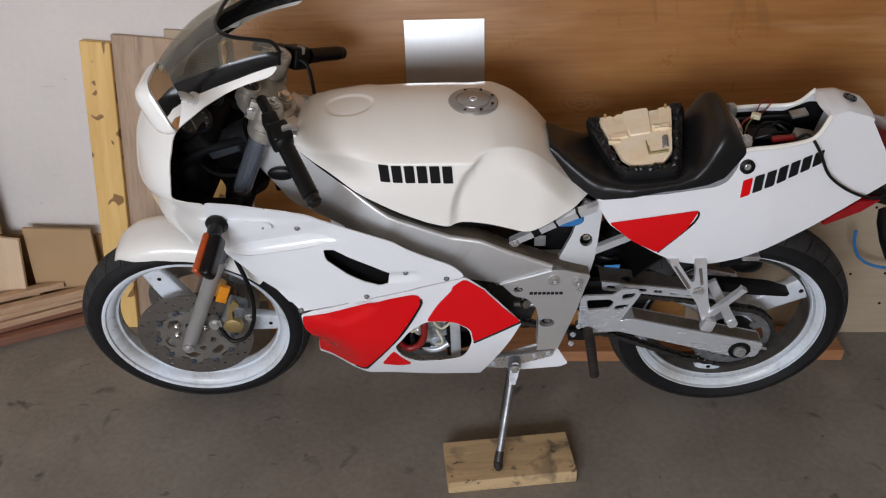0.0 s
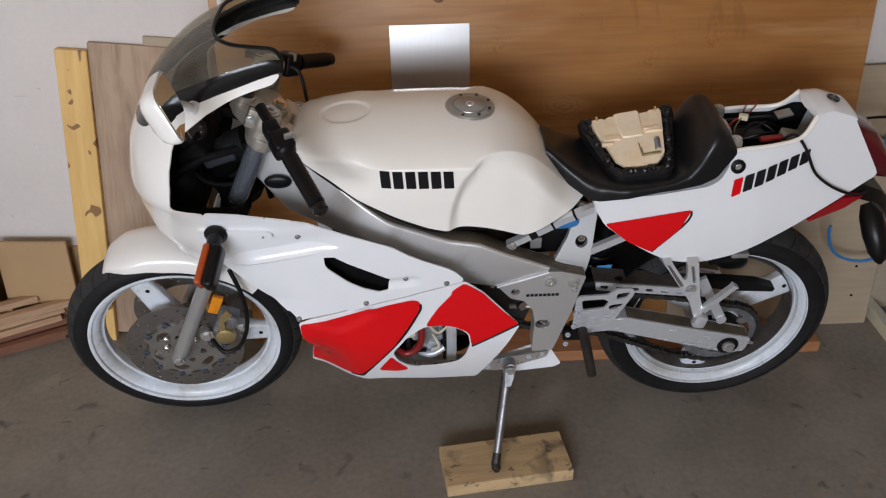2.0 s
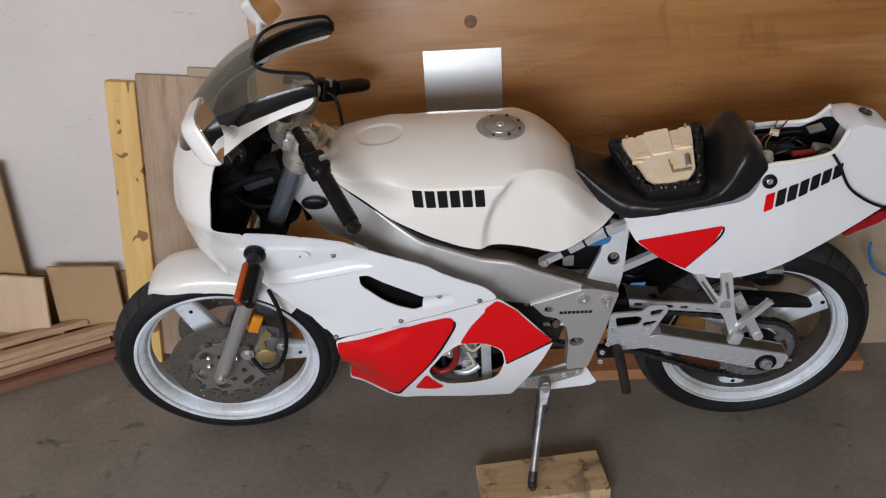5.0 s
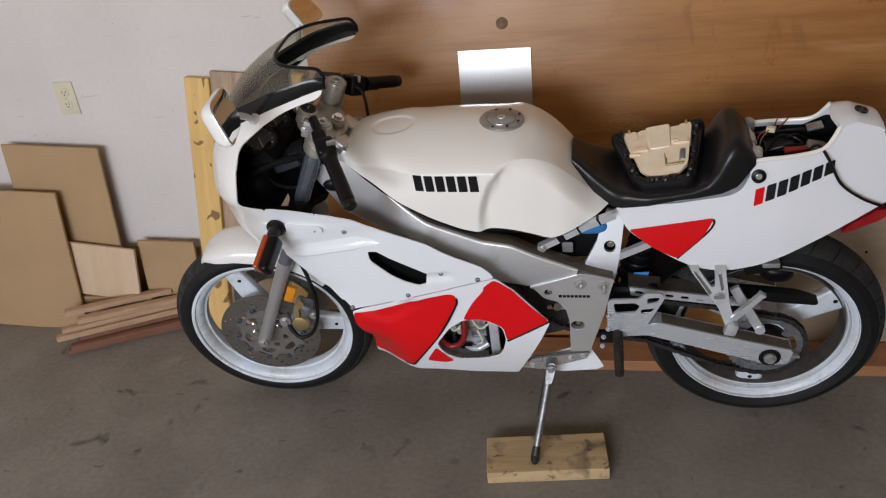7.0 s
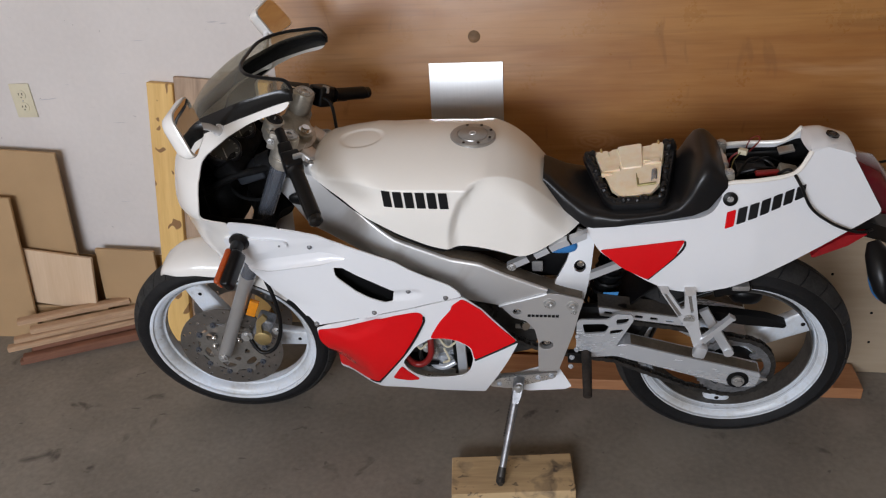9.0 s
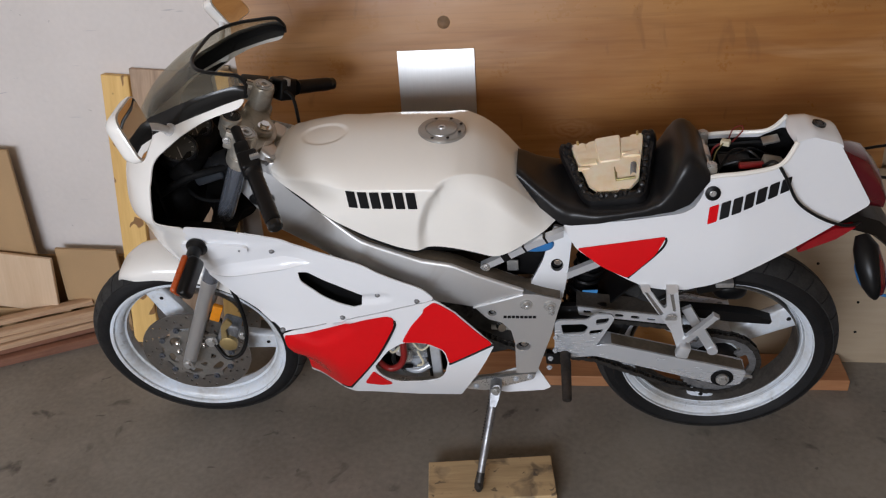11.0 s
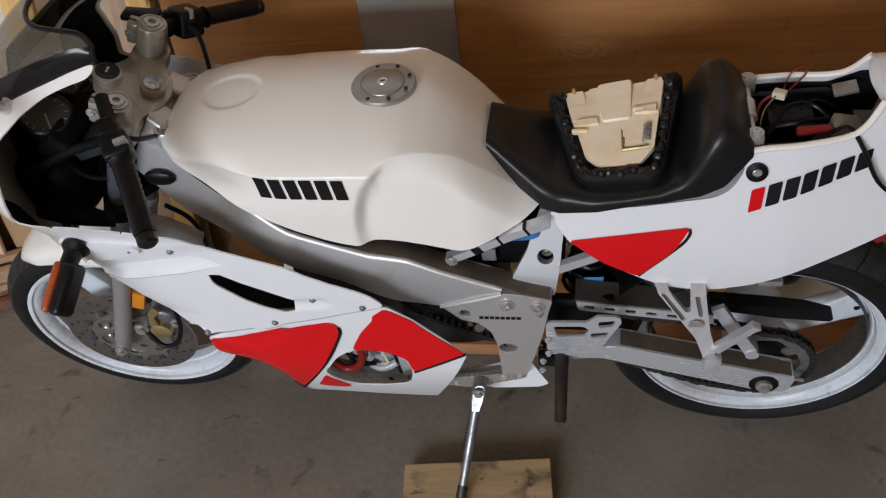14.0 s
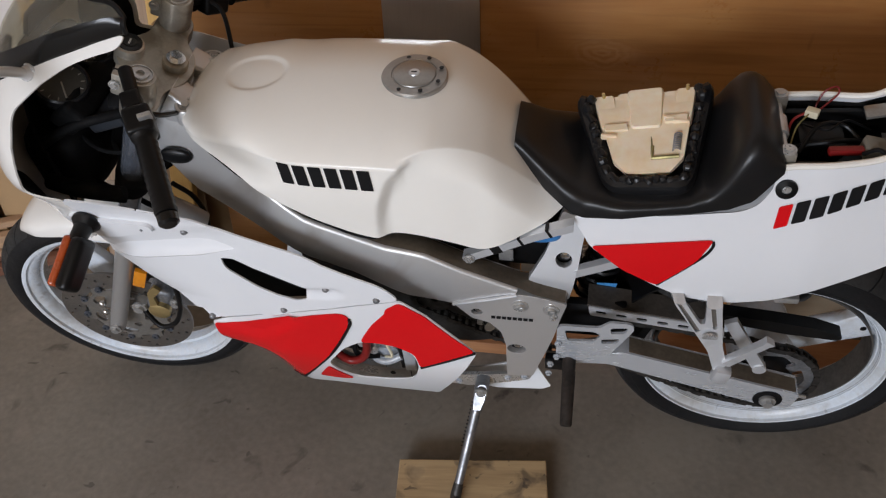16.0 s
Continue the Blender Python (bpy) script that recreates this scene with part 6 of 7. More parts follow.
# stand bracket
part("stand_bracket", panel(bmesh.new(), soft([(0.072, 0.252), (0.100, 0.284), (0.216, 0.308), (0.256, 0.314), (0.250, 0.292), (0.178, 0.265), (0.123, 0.246)], 0.008), flat(-0.140), 0.008, (), 0.02), STEEL, bike, "steel stand bracket")
for u, w in ((0.205, 0.292), (0.240, 0.301), (0.100, 0.262)):
    part("bracket_bolt", hexbolt(bmesh.new(), (u, -0.140, w), (0, -1, 0), 0.005, 0.005), BOLT, bike, "steel bracket bolt")
part("stand_pivot", hexbolt(bmesh.new(), (0.153, -0.175, 0.283), (0, -1, 0), 0.009, 0.008), STEEL, bike, "stand pivot bolt")
along_stand = (stand_top - stand_foot).normalized()
part("stand_fork", loft(bmesh.new(), [[Vector((0.153, -0.160, 0.283)) + along_stand * d + Vector((a * g, b, 0)) for a, b in ((-1, -0.012), (-0.8, -0.016), (0.8, -0.016), (1, -0.012), (1, 0.016), (-1, 0.016))] for d, g in ((-0.040, 0.0095), (-0.034, 0.0105), (-0.020, 0.0135), (0.006, 0.0145), (0.013, 0.010), (0.016, 0.005))]), GREASED, bike, "forged steel stand fork")
bm = bmesh.new()
a0, a1 = Vector((0.142, -0.140, 0.268)), stand_foot.lerp(stand_top, 0.42) + Vector((-0.010, 0.008, 0))
dd = (a1 - a0).normalized()
sx, sy, _ = basis(dd)
tube(bm, [a0 + dd * (a1 - a0).length * k / 150 + 0.0036 * (math.cos(k * 0.75) * sx + math.sin(k * 0.75) * sy) for k in range(151)], 0.0013, 5)
part("stand_spring", bm, BLACK, bike, "dark return spring")
part("stand_pad", tube(bmesh.new(), [stand_foot.lerp(stand_top, 0.13), stand_foot.lerp(stand_top, 0.02), stand_foot + Vector((0.001, -0.010, 0.003)), stand_foot + Vector((0.002, -0.018, 0.003))], [0.0105, 0.0118, 0.0115, 0.007], 16), CHAINM, bike, "dark worn stand foot")

plate = part("sprocket_plate", panel(bmesh.new(), soft([(0.0, 0.60), (0.10, 0.575), (0.20, 0.53), (0.208, 0.47), (0.15, 0.455), (0.10, 0.475), (0.03, 0.44), (-0.02, 0.48)], 0.01), flat(-0.055), 0.006, (), 0.03), MATTE, bike, "dark plate behind the front sprocket")
part("front_sprocket", lathe(bmesh.new(), [(0.008, -0.092), (0.028, -0.092), (0.030, -0.088), (0.041, -0.088), (0.041, -0.083), (0.008, -0.083)], Vector((0.060, 0, 0.478)), seg=32), CHAINM, plate, "greasy front sprocket")
for u, w in ((0.150, 0.520), (0.175, 0.490), (0.120, 0.545)):
    part("mount_bolt", hexbolt(bmesh.new(), (u, -0.061, w), (0, -1, 0), 0.009, 0.016), STEEL, plate, "steel engine mount bolt")

# things seen through the belly's cut-out
cr = part("engine_cradle", loft(bmesh.new(), [[Vector((u, y, w + dw)) for y, dw in ((-0.156, 0.018), (-0.140, 0.021), (-0.140, -0.020), (-0.156, -0.018))] for u, w in ((-0.21, 0.378), (-0.18, 0.352), (-0.15, 0.328), (-0.12, 0.309), (-0.08, 0.297), (-0.04, 0.292), (0.00, 0.291), (0.05, 0.294), (0.09, 0.298))]), STEEL, bike, "grey steel cradle rail")
part("cradle_hole", tube(bmesh.new(), [(-0.036, -0.1555, 0.294), (-0.036, -0.1568, 0.294)], 0.006, 12), BLACK, cr)
part("cradle_seam", box(bmesh.new(), (0.004, -0.1562, 0.294), (0.0016, 0.0014, 0.030)), BLACK, cr)
part("cradle_post", box(bmesh.new(), (0.006, -0.150, 0.380), (0.025, 0.012, 0.16), bevel=0.003), ALU, bike, "grey upright cradle strut")
part("post_edge", box(bmesh.new(), (-0.012, -0.146, 0.380), (0.008, 0.012, 0.16), bevel=0.002), BLACK, bike, "black hose along the strut")
for k, (u, w) in enumerate(((-0.105, 0.418), (-0.086, 0.402), (-0.092, 0.436), (-0.066, 0.380))):
    c = Vector((u, -0.140, w))
    part("fitting", tube(bmesh.new(), [c, c + Vector((0.004, -0.026, 0.008)), c + Vector((0.004, -0.028, 0.008))], [0.012, 0.010, 0.006], 14), STEEL if k % 2 else BOLT, bike, "small metal fitting")
part("red_hose", tube(bmesh.new(), curve([(-0.150, -0.165, 0.430), (-0.136, -0.180, 0.395), (-0.112, -0.182, 0.370), (-0.086, -0.182, 0.378), (-0.070, -0.180, 0.406), (-0.067, -0.176, 0.445), (-0.070, -0.160, 0.480)], 8), 0.0085, 12), WIRERED, bike, "dark red hose")
for k, line in enumerate(([(-0.06, -0.15, 0.46), (-0.03, -0.16, 0.415), (0.0, -0.150, 0.43)], [(-0.04, -0.15, 0.40), (-0.026, -0.164, 0.372), (-0.044, -0.155, 0.352)], [(-0.12, -0.15, 0.44), (-0.10, -0.17, 0.415), (-0.08, -0.16, 0.425)])):
    part("cut_wire", tube(bmesh.new(), curve(line, 8), 0.003, 6), IVORY, bike, "pale loose wire")
part("sump_pan", blob((-0.06, 0.0, 0.278), (0.13, 0.10, 0.010), 0.5), BLACK, bike, "dark inner belly tray")

# ---- tail, lamps and wiring ----


def tail_top():
    bm = bmesh.new()
    secs = []
    for k in range(13):
        t = k / 12
        u = 0.796 + 0.104 * t
        w = interp(u, [(0.79, 0.918), (0.806, 0.934), (0.838, 0.940), (0.895, 0.922), (0.91, 0.905)])
        h = tail_half(u, w) + 0.002
        up = [Vector((u + (0.012 * (abs(q) ** 2) if t == 0 else 0), h * q, w + 0.007 * (1 - q ** 4))) for q in (-1 + j / 8 for j in range(17))]
        secs.append(up + [p - Vector((0, 0, 0.004)) for p in reversed(up)])
    return loft(bm, secs)


top = part("tail_top", tail_top(), WHITE, bike, "white top of the tail hump")
part("seat_lock", lathe(bmesh.new(), [(0.0005, 0.0006), (0.007, 0.0006), (0.0075, -0.0006), (0.0095, -0.0006), (0.010, 0.0014), (0.0145, 0.001), (0.015, -0.003), (0.0005, -0.003)], (0.858, 0.0, 0.9445), (0.25, 0, 1), 28, False), GLOSSBLACK, top, "black seat lock")


def lens_mesh():
    secs = []
    for u, w0, w1, h in ((0.895, 0.80, 0.895, 0.045), (0.915, 0.765, 0.893, 0.052), (0.96, 0.755, 0.878, 0.056), (0.99, 0.752, 0.845, 0.056), (1.010, 0.752, 0.800, 0.055), (1.014, 0.755, 0.785, 0.045)):
        secs.append([Vector((u, h * math.copysign(abs(math.cos(a)) ** 0.6, math.cos(a)), (w0 + w1) / 2 + (w1 - w0) / 2 * math.copysign(abs(math.sin(a)) ** 0.6, math.sin(a)))) for a in (2 * math.pi * j / 24 for j in range(24))])
    return loft(bmesh.new(), secs)


part("tail_light", lens_mesh(), DARKRED, bike, "dark red tail light")
part("tail_end_panel", panel(bmesh.new(), soft([(-0.062, 0.79), (0.062, 0.79), (0.05, 0.90), (-0.05, 0.90)], 0.01), lambda a, b: Vector((0.972 - 0.62 * (b - 0.788), a, b)), 0.003, (), 0.03), BLACK, bike, "black panel behind the tail light")
under = part("rear_mudguard", loft(bmesh.new(), [[Vector((u + du, y, w + dw)) for du, y, dw in ((0, -h, 0), (0.01, -h * 0.7, 0.022), (0.012, h * 0.7, 0.022), (0, h, 0), (-0.004, h * 0.9, -0.004), (0.006, 0, 0.012), (-0.004, -h * 0.9, -0.004))] for u, w, h in ((0.86, 0.735, 0.085), (0.95, 0.725, 0.085), (1.00, 0.705, 0.08), (1.035, 0.672, 0.072), (1.058, 0.640, 0.055))]), BLACK, bike, "black rear mudguard")
part("side_reflector", panel(bmesh.new(), soft([(0.838, 0.672), (0.854, 0.693), (0.905, 0.734), (0.950, 0.738), (0.914, 0.705), (0.845, 0.669)], 0.004), flat(-0.092), 0.02, (), 0.03), REDLENS, under, "red reflector under the tail")
for sd in (-1, 1):
    body = [Vector((0.966, 0.090 * sd, 0.715)), Vector((0.972, 0.112 * sd, 0.698)), Vector((0.978, 0.142 * sd, 0.666)), Vector((0.985, 0.166 * sd, 0.635)), Vector((0.990, 0.176 * sd, 0.616)), Vector((0.992, 0.180 * sd, 0.608))]
    sg = part("rear_turn_signal", tube(bmesh.new(), body, [0.014, 0.026, 0.027, 0.022, 0.012, 0.004], 20), BLACK, bike, "black rear indicator under the tail")
    part("lens", tube(bmesh.new(), [p + Vector((0.009, 0, 0.003)) for p in body[1:5]], [0.017, 0.022, 0.018, 0.008], 20), DARKRED, sg, "dark red indicator lens")
part("tail_liner", panel(bmesh.new(), soft([(0.63, 0.79), (0.63, 0.858), (0.758, 0.868), (0.80, 0.90), (0.84, 0.90), (0.84, 0.80)], 0.006), lambda u, w: Vector((u, tail_half(u, w) - 0.007, w)), 0.002, (), 0.03), MATTE, bike, "black liner inside the tail")
part("tail_tray", panel(bmesh.new(), soft([(0.625, -0.075), (0.80, -0.07), (0.80, 0.07), (0.625, 0.075)], 0.01), lambda a, b: Vector((a, b, 0.815 + 0.15 * max(0, a - 0.74) + 0.8 * abs(b) ** 2)), 0.004, (), 0.03), BLACK, bike, "black tray inside the tail")
for sd in (-1, 1):
    part("tail_lip", tube(bmesh.new(), curve([tail_place(u, w) * 1 if sd < 0 else Vector((u, tail_half(u, w), w)) for u, w in ((0.622, 0.867), (0.65, 0.872), (0.70, 0.876), (0.758, 0.882), (0.785, 0.896), (0.806, 0.932))], 6), 0.0052, 8), PEARL, bike, "cream-white rolled lip of the tail opening")
    part("inner_rail", box(bmesh.new(), (0.70, 0.062 * sd, 0.850), (0.15, 0.012, 0.022), Matrix.Rotation(radians(-4), 3, "Y"), 0.003), BLACK, bike, "seat rail inside the tail")
    part("rail_end", box(bmesh.new(), (0.635, 0.066 * sd, 0.868), (0.026, 0.020, 0.038), bevel=0.005), CAST, bike, "seat hook bracket")
    part("rail_end_bolt", hexbolt(bmesh.new(), (0.635, 0.066 * sd, 0.887), (0, 0, 1), 0.008, 0.006), STEEL, bike)
part("cross_bar", tube(bmesh.new(), [(0.632, -0.06, 0.870), (0.632, 0.06, 0.870)], 0.008, 12), ALU, bike, "silver cross bar behind the seat")
part("cross_sleeve", tube(bmesh.new(), [(0.632, -0.015, 0.870), (0.632, 0.025, 0.870)], 0.0125, 14), ALU, bike)
part("fuse_box", box(bmesh.new(), (0.70, 0.02, 0.835), (0.07, 0.06, 0.03), bevel=0.006), BLACK, bike, "black electrical box")
part("relay", box(bmesh.new(), (0.768, -0.035, 0.868), (0.040, 0.034, 0.024), Matrix.Rotation(radians(12), 3, "Y"), 0.004), material("grey_plastic", (0.24, 0.22, 0.18), 0.5, 0, 0.1, 20), bike, "grey relay box")
part("lock_plate", box(bmesh.new(), (0.775, 0.035, 0.885), (0.035, 0.028, 0.005), Matrix.Rotation(radians(-14), 3, "Y"), 0.001), CARRIER, bike, "steel lock plate")
part("red_connector", box(bmesh.new(), (0.722, -0.045, 0.872), (0.052, 0.013, 0.012), Matrix.Rotation(radians(6), 3, "Z"), 0.004), WIRERED, bike, "red sleeve on a wire")
part("white_connector", box(bmesh.new(), (0.678, 0.022, 0.888), (0.020, 0.014, 0.012), Matrix.Rotation(radians(-25), 3, "Z"), 0.002), IVORY, bike, "white wire connector")
loose = (([(0.672, 0.018, 0.888), (0.655, 0.0, 0.875), (0.648, -0.02, 0.85)], 0.0014, OLIVE, "dull yellow wire"),
         ([(0.672, 0.024, 0.888), (0.652, 0.02, 0.872), (0.645, 0.0, 0.85)], 0.0022, WIRERED, "red wire"),
         ([(0.69, 0.06, 0.86), (0.70, 0.07, 0.890), (0.718, 0.075, 0.898), (0.722, 0.07, 0.888), (0.70, 0.06, 0.865)], 0.0015, WIRERED, "thin red wire loop"),
         ([(0.66, -0.03, 0.85), (0.69, 0.01, 0.872), (0.73, 0.02, 0.866), (0.76, -0.01, 0.85)], 0.0035, BLACK, "black wire"),
         ([(0.67, 0.04, 0.85), (0.70, 0.0, 0.873), (0.735, 0.03, 0.868), (0.775, 0.03, 0.85)], 0.0018, BLACK, "black wire"),
         ([(0.64, -0.01, 0.84), (0.70, -0.02, 0.866), (0.74, -0.01, 0.862), (0.79, 0.0, 0.85)], 0.004, BLACK, "black wire"),
         ([(0.745, -0.050, 0.872), (0.765, -0.062, 0.890), (0.785, -0.088, 0.868), (0.814, -0.102, 0.815), (0.86, -0.105, 0.778), (0.905, -0.106, 0.757), (0.94, -0.09, 0.742), (0.965, -0.07, 0.735)], 0.0034, BLACK, "black cable hanging over the tail"))
for line, r, mat, label in loose:
    part("wire", tube(bmesh.new(), curve(line, 8), r, 8), mat, bike, label)
gb = tail_place(0.640, 0.835)
grom = part("tail_grommet", lathe(bmesh.new(), [(0.0005, 0.001), (0.007, 0.001), (0.0075, 0.006), (0.016, 0.004), (0.0165, -0.003), (0.0005, -0.003)], gb, (0, -1, 0.25), 24, False), BLACK, tails[0], "black rubber grommet")
part("grommet_bolt", hexbolt(bmesh.new(), gb + Vector((0, -0.001, 0)), (0, -1, 0.25), 0.0055, 0.004), STEEL, grom)

# ---- pillion pad lying upside down on the seat ----
pad = thing("pillion_pad", "upturned black pillion pad with a cream plastic base", "seat pad", m=LEAN)
PA, PB, PC, PD = Vector((0.314, 0.096, 0.834)), Vector((0.538, 0.106, 0.868)), Vector((0.502, -0.096, 0.820)), Vector((0.372, -0.090, 0.804))
pn = (PB - PA).cross(PD - PA).normalized()
pn = pn if pn.z > 0 else -pn


def on_pad(a, b, h=0.0):
    return PA.lerp(PB, a).lerp(PD.lerp(PC, a), b) + pn * h


pad_line = soft([(0, 0), (1, 0), (1, 1), (0, 1)], 0.16, 6)


def hem(a, b):
    """The hem sinks along the far edge and stands up at that edge's two corners."""
    far = smooth(b, 0.22, 0.04)
    return far * (-0.020 + 0.034 * smooth(abs(a - 0.5), 0.36, 0.48))


def pad_loop(g, h):
    return [on_pad(0.5 + (a - 0.5) * g, 0.5 + (b - 0.5) * g, h + hem(a, b)) for a, b in dense(pad_line, 0.03)]


part("cover", loft(bmesh.new(), [pad_loop(g, h) for g, h in ((0.80, -0.006), (0.86, 0.008), (0.92, 0.014), (1.00, 0.010), (1.04, -0.004), (1.0, -0.024), (0.86, -0.036), (0.5, -0.042))]), VINYL, pad, "black vinyl cover folded over the edge")
wav = []
edge = dense(pad_line, 0.012)
for k, (a, b) in enumerate(edge):
    g = 0.875 + 0.014 * math.sin(k * 0.55) + 0.010 * math.sin(k * 0.23 + 1.0)
    wav.append(on_pad(0.5 + (a - 0.5) * g, 0.5 + (b - 0.5) * g, 0.011 + hem(a, b) + 0.0026 * math.sin(k * 0.7)))
part("folded_edge", tube(bmesh.new(), wav + wav[:1], [0.0065 + 0.002 * math.sin(k * 0.9) for k in range(len(wav))] + [0.0065], 8, False), VINYL, pad, "puckered vinyl hem")
base = part("base_plate", panel(bmesh.new(), soft([(0.12, 0.05), (0.30, 0.06), (0.32, 0.03), (0.62, 0.03), (0.64, 0.06), (0.88, 0.05), (0.87, 0.74), (0.74, 0.86), (0.28, 0.87), (0.16, 0.76)], 0.03), lambda a, b: on_pad(a, b, 0.006 - 0.005 * smooth(abs(b - 0.5), 0.25, 0.45)), 0.010, (), 0.06), CREAM, pad, "cream moulded plastic base")
for a, b, sa, sb, h in ((0.20, 0.23, 0.16, 0.40, 0.015), (0.51, 0.23, 0.28, 0.44, 0.019), (0.81, 0.21, 0.15, 0.36, 0.015), (0.25, 0.42, 0.22, 0.07, 0.021), (0.76, 0.37, 0.20, 0.07, 0.021), (0.32, 0.12, 0.08, 0.14, 0.012), (0.69, 0.12, 0.08, 0.14, 0.012), (0.50, 0.60, 0.56, 0.28, 0.012), (0.60, 0.84, 0.22, 0.06, 0.014)):
    bm = loft(bmesh.new(), [[on_pad(a + sa * g * x, b + sb * g * y, hh) for x, y in soft([(-0.5, -0.5), (0.5, -0.5), (0.5, 0.5), (-0.5, 0.5)], 0.12, 3)] for g, hh in ((1.0, 0.0), (0.95, h - 0.003), (0.88, h), (0.5, h))])
    part("base_rib", bm, CREAM, base)
for a, b in ((0.17, 0.50), (0.72, 0.36), (0.80, 0.40)):
    part("base_tab", box(bmesh.new(), on_pad(a, b, 0.016), (0.026, 0.005, 0.012), LEAN.to_3x3(), 0.002), CREAM, base)
bm = bmesh.new()
tube(bm, [on_pad(0.79, 0.52 + 0.16 * k / 60, 0.016) + 0.006 * (math.cos(k * 0.8) * Vector((1, 0, 0)) + math.sin(k * 0.8) * pn) for k in range(61)], 0.0013, 5)
part("latch_spring", bm, GREASED, pad, "small coil spring")
part("latch_rod", tube(bmesh.new(), [on_pad(0.56, 0.62, 0.014), on_pad(0.56, 0.74, 0.016), on_pad(0.82, 0.73, 0.016)], 0.0038, 8), OLIVE, pad, "bent yellow-zinc latch rod")
part("latch_rod", tube(bmesh.new(), [on_pad(0.55, 0.50, 0.014), on_pad(0.56, 0.72, 0.016)], 0.002, 6), OLIVE, pad)
for a in (0.20, 0.82):
    part("stud", tube(bmesh.new(), [on_pad(a, 0.07, 0.0), on_pad(a, 0.06, 0.024)], 0.003, 8), GOLD, pad, "brass stud")

# ---- things round the motorcycle ----
offcut = leaning("plywood_offcut", 0.70, 1.345, 0.607, 0.246, 0.322, 0.012, PLYPALE, "pale plywood offcut with small holes, standing before the large sheet", "plywood")
leaning("plywood_offcut", 0.62, 1.62, 0.80, 0.325, 0.412, 0.010, PLYPALE, "pale plywood offcut standing against the white wall", "plywood")
for x, z in ((0.155, 0.205), (0.256, 0.206), (0.160, 0.106), (0.259, 0.104), (0.030, 0.330), (0.190, 0.420)):
    part("screw_hole", tube(bmesh.new(), [(x, 0.0008, z), (x, -0.0006, z)], 0.0042, 12), MATTE, offcut, "dark screw hole")
sheet = thing("aluminium_sheet", "thin brushed aluminium sheet standing on the plywood", "metal sheet")
bm = box(bmesh.new(), (0, 0, 0.225), (0.215, 0.0016, 0.45))
part("sheet", bm, ALUSHEET, sheet, smooth=False)
sheet.matrix_world = Matrix.Translation((-0.020, 0.3236, 0.520)) @ Matrix.Rotation(-math.atan2(0.178, 1.42), 4, "X")
# plug in the plywood
pl = solid("round_patch", lathe(bmesh.new(), [(0.0005, 0.0), (0.017, 0.0), (0.0185, -0.001), (0.019, -0.003), (0.0005, -0.003)], (0.0, 0.0, 0.0), (0, -1, 0.12), 24, False), PLUG, "round wooden plug in the plywood sheet", "wood plug")
pl.matrix_world = Matrix.Translation((0.007, 0.3935, 1.037))

solid("floor_board", box(bmesh.new(), (0.545, 0.176, 0.019), (1.19, 0.120, 0.038), bevel=0.003), REDBOARD, "reddish-brown plank lying on the floor by the wall", "board", smooth=False)

leaning("pine_plank", -1.137, -1.050, 0.918, 0.30, 0.418, 0.028, PINE, "knotty yellow pine plank leaning against the wall", "plank", tilt=5.8)
leaning("pine_plank", -0.822, -0.762, 0.935, 0.33, 0.372, 0.028, PINE, "knotty yellow pine plank leaning against the wall", "plank", tilt=9.0)
leaning("weathered_board", -1.050, -0.780, 0.921, 0.325, 0.430, 0.014, GREYWOOD, "weathered brown wooden board leaning between two planks", "board", tilt=5.8)
leaning("thin_board", -0.90, -0.74, 0.936, 0.375, 0.438, 0.008, PLYPALE, "thin pale board behind the weathered board", "board", tilt=5.8)

leaning("fibreboard_sheet", -1.84, -1.468, 0.705, 0.372, 0.392, 0.012, FIBRE, "tan fibreboard sheet leaning on the wall", "fibreboard", tilt=4.0)
leaning("fibreboard_sheet", -2.1, -1.642, 0.562, 0.30, 0.345, 0.012, FIBRE, "tan fibreboard sheet leaning on the wall", "fibreboard", tilt=3.6)
leaning("birch_board", -1.692, -1.403, 0.213, 0.335, 0.350, 0.014, FIBREPALE, "pale birch board standing on a low fibreboard offcut", "board", tilt=7.5, z0=0.118)
leaning("fibreboard_offcut", -1.395, -1.174, 0.322, 0.37, 0.390, 0.014, FIBRE, "brown fibreboard offcut leaning at the wall's foot", "fibreboard", tilt=2.5)
leaning("fibreboard_offcut", -1.74, -1.36, 0.118, 0.333, 0.334, 0.030, FIBRE, "low brown fibreboard offcut on the floor", "fibreboard")

# pile of trim strips
random.seed(4)
strips = [(-1.612, 0.130, 0.009, 0.44, 25.0, REDTRIM), (-1.560, 0.190, 0.009, 0.46, 25.0, TRIMWOOD), (-1.593, 0.127, 0.029, 0.46, 25.0, REDTRIM), (-1.590, 0.175, 0.027, 0.45, 26.0, REDTRIM),
          (-1.575, 0.165, 0.048, 0.42, 26.0, REDTRIM), (-1.639, 0.127, 0.066, 0.47, 27.0, TRIMWOOD), (-1.60, 0.185, 0.065, 0.46, 25.5, REDTRIM),
          (-1.625, 0.152, 0.085, 0.46, 26.0, TRIMWOOD), (-1.578, 0.186, 0.104, 0.43, 24.5, TRIMWOOD), (-1.634, 0.205, 0.124, 0.38, 24.8, TRIMWOOD)]
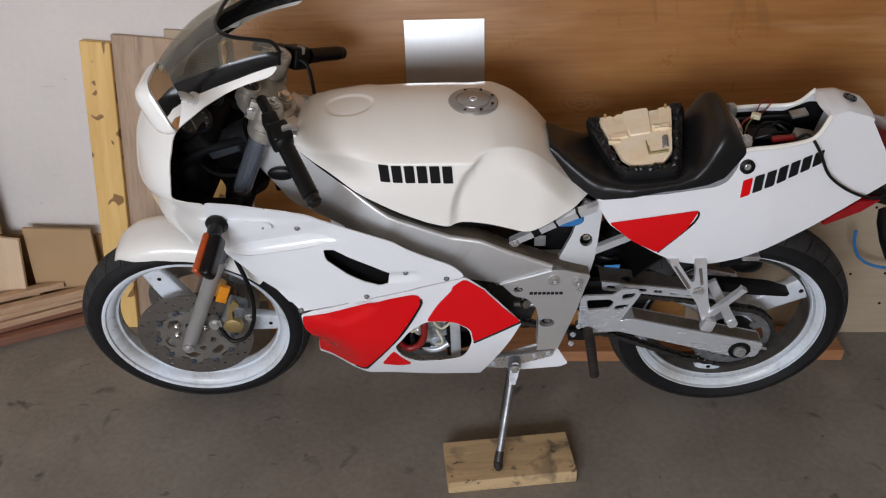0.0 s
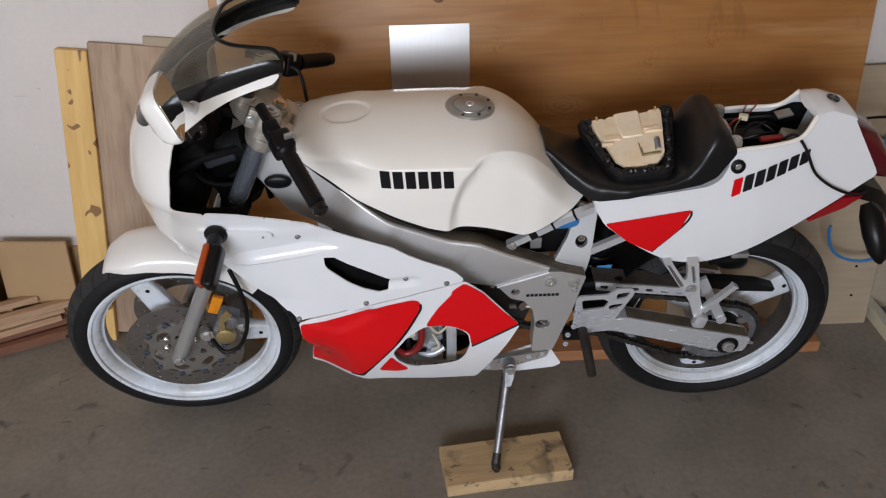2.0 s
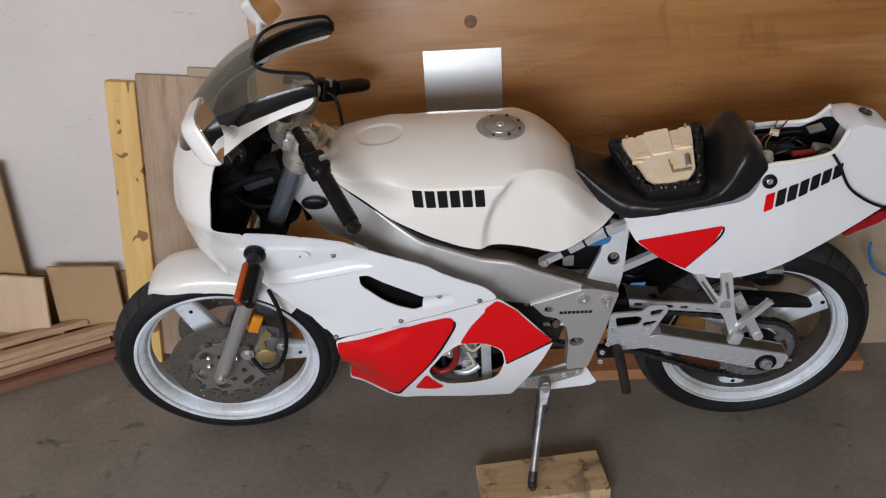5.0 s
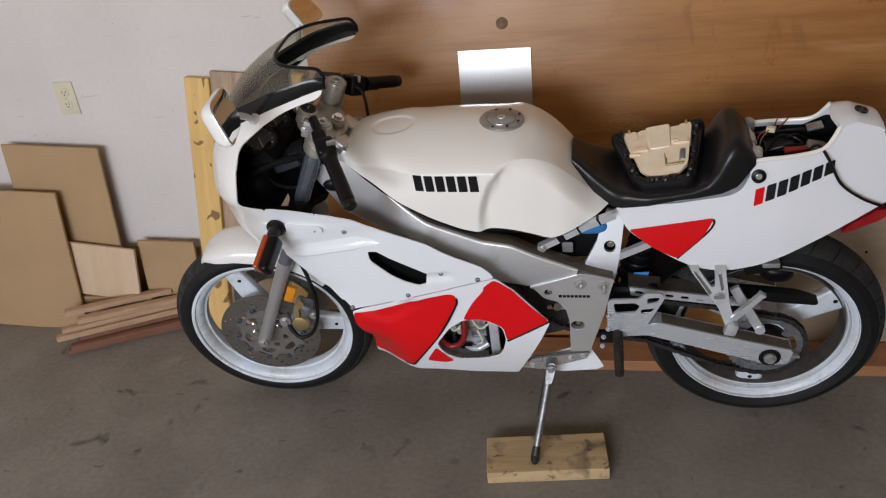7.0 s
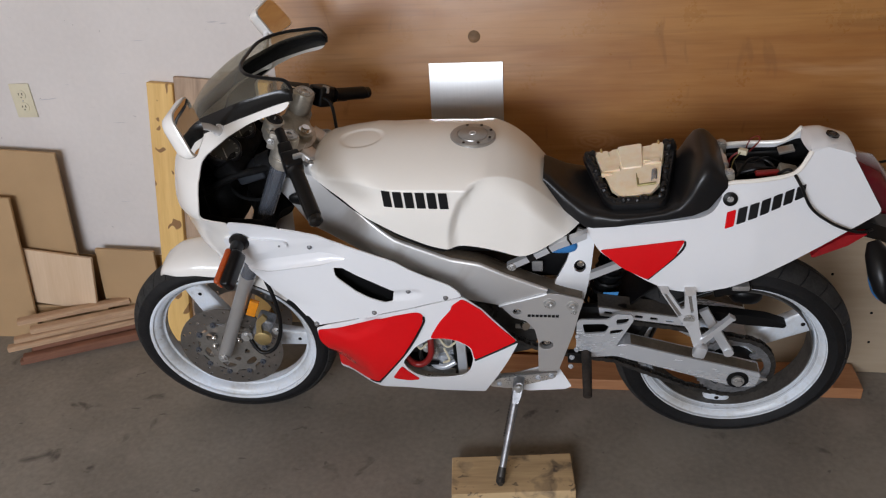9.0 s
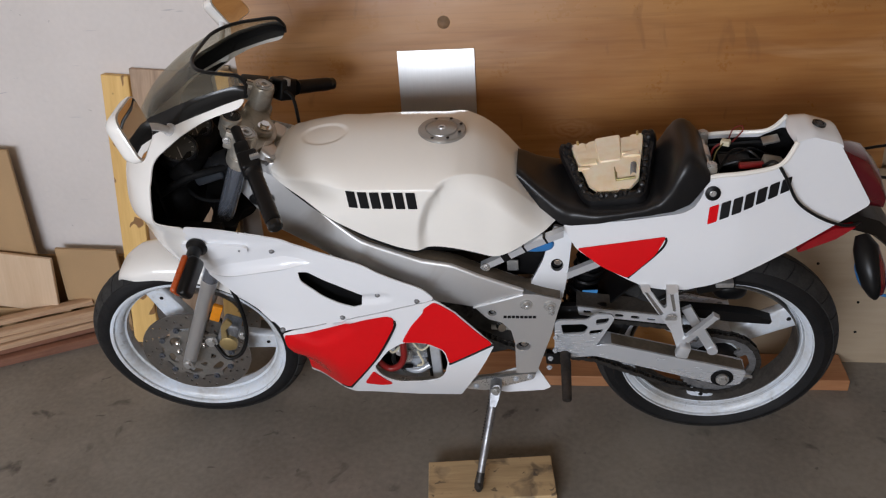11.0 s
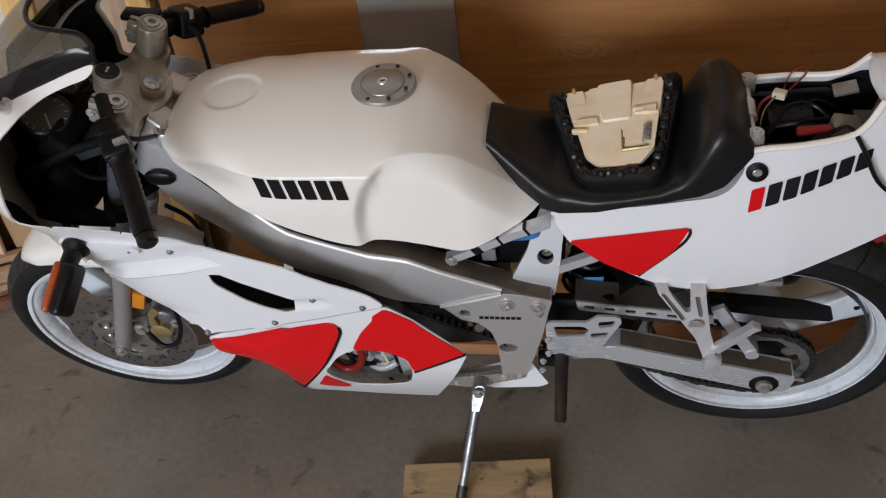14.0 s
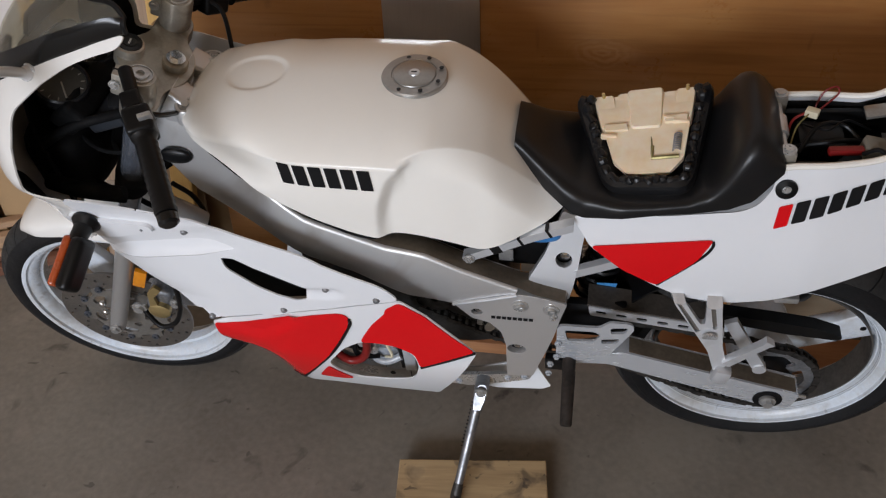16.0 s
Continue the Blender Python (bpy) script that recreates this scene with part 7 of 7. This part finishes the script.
for x, y, z, ln, ang, mat in strips:
    w = random.uniform(0.030, 0.038)
    bm = bmesh.new()
    h = random.uniform(0.015, 0.019)
    prof = [(-w / 2, -h / 2), (w / 2, -h / 2), (w / 2, h * 0.25), (w * 0.30, h * 0.5), (-w * 0.36, h * 0.5), (-w / 2, h * 0.32)]
    loft(bm, [[Vector((s * ln, a + w / 2, b)) for a, b in prof] for s in (0, 1)])
    ob = solid("trim_strip", bm, mat, "narrow wooden trim strip lying in a loose pile" if mat is TRIMWOOD else "reddish wooden trim strip lying in a loose pile", "wood strip", "pile of trim strips", smooth=False)
    ob.matrix_world = Matrix.Translation((x, y, z)) @ Matrix.Rotation(radians(ang + random.uniform(-0.6, 0.6)), 4, "Z") @ Matrix.Rotation(radians(random.uniform(-0.3, 0.3)), 4, "Y")

# wall outlet
ox, oz = -1.508, 0.856
out = thing("wall_outlet", "ivory double wall outlet on the white wall", "outlet", m=Matrix.Translation((ox, WALL_Y, oz)))
part("cover", box(bmesh.new(), (0, -0.003, 0), (0.072, 0.006, 0.116), bevel=0.003), IVORY, out)
for dz in (-0.021, 0.021):
    f = part("socket", tube(bmesh.new(), [(0, -0.005, dz), (0, -0.0085, dz), (0, -0.009, dz)], [0.0165, 0.0165, 0.015], 24), IVORY, out)
    for dx in (-0.006, 0.006):
        part("slot", box(bmesh.new(), (dx, -0.0092, dz + 0.003), (0.002, 0.001, 0.008)), BLACK, f)
    part("slot", box(bmesh.new(), (0, -0.0092, dz - 0.008), (0.004, 0.001, 0.004)), BLACK, f)
part("screw", tube(bmesh.new(), [(0, -0.006, 0), (0, -0.0072, 0)], 0.003, 10), STEEL, out)

# by the rear wheel
solid("blue_hose", tube(bmesh.new(), curve([(1.12, 0.20, 0.40), (1.125, 0.20, 0.36), (1.15, 0.20, 0.31), (1.20, 0.20, 0.28), (1.26, 0.20, 0.275), (1.33, 0.21, 0.30), (1.36, 0.23, 0.38), (1.33, 0.24, 0.47), (1.27, 0.24, 0.56), (1.24, 0.25, 0.66), (1.30, 0.27, 0.70), (1.42, 0.28, 0.66)], 8), 0.0045, 10), BLUE, "thin blue air hose hanging by the plywood", "hose")
solid("black_cable", tube(bmesh.new(), curve([(1.06, 0.24, 0.70), (1.15, 0.26, 0.705), (1.25, 0.27, 0.705), (1.45, 0.28, 0.70), (1.7, 0.30, 0.68)], 8), 0.004, 8), BLACK, "black cable running along the plywood", "cable")
solid("black_cable", tube(bmesh.new(), curve([(1.10, 0.24, 0.63), (1.20, 0.26, 0.612), (1.35, 0.27, 0.61), (1.6, 0.29, 0.60)], 8), 0.0045, 8), BLACK, "black cable running along the plywood", "cable")
solid("white_board", box(bmesh.new(), (1.383, 0.02, 0.020), (0.034, 0.72, 0.040), bevel=0.002), IVORY, "narrow off-white painted board lying on the floor", "board", smooth=False)
bin_ = thing("blue_bin", "blue plastic storage bin on the floor", "bin")
part("body", loft(bmesh.new(), [[Vector((1.66 + sx * g, 0.16 + sy * g * 0.9, z)) for sx, sy in soft([(-1, -1), (1, -1), (1, 1), (-1, 1)], 0.2, 4)] for g, z in ((0.19, 0.002), (0.195, 0.02), (0.225, 0.27), (0.24, 0.272), (0.24, 0.29), (0.225, 0.29), (0.19, 0.03), (0.1, 0.03))]), BLUE, bin_)
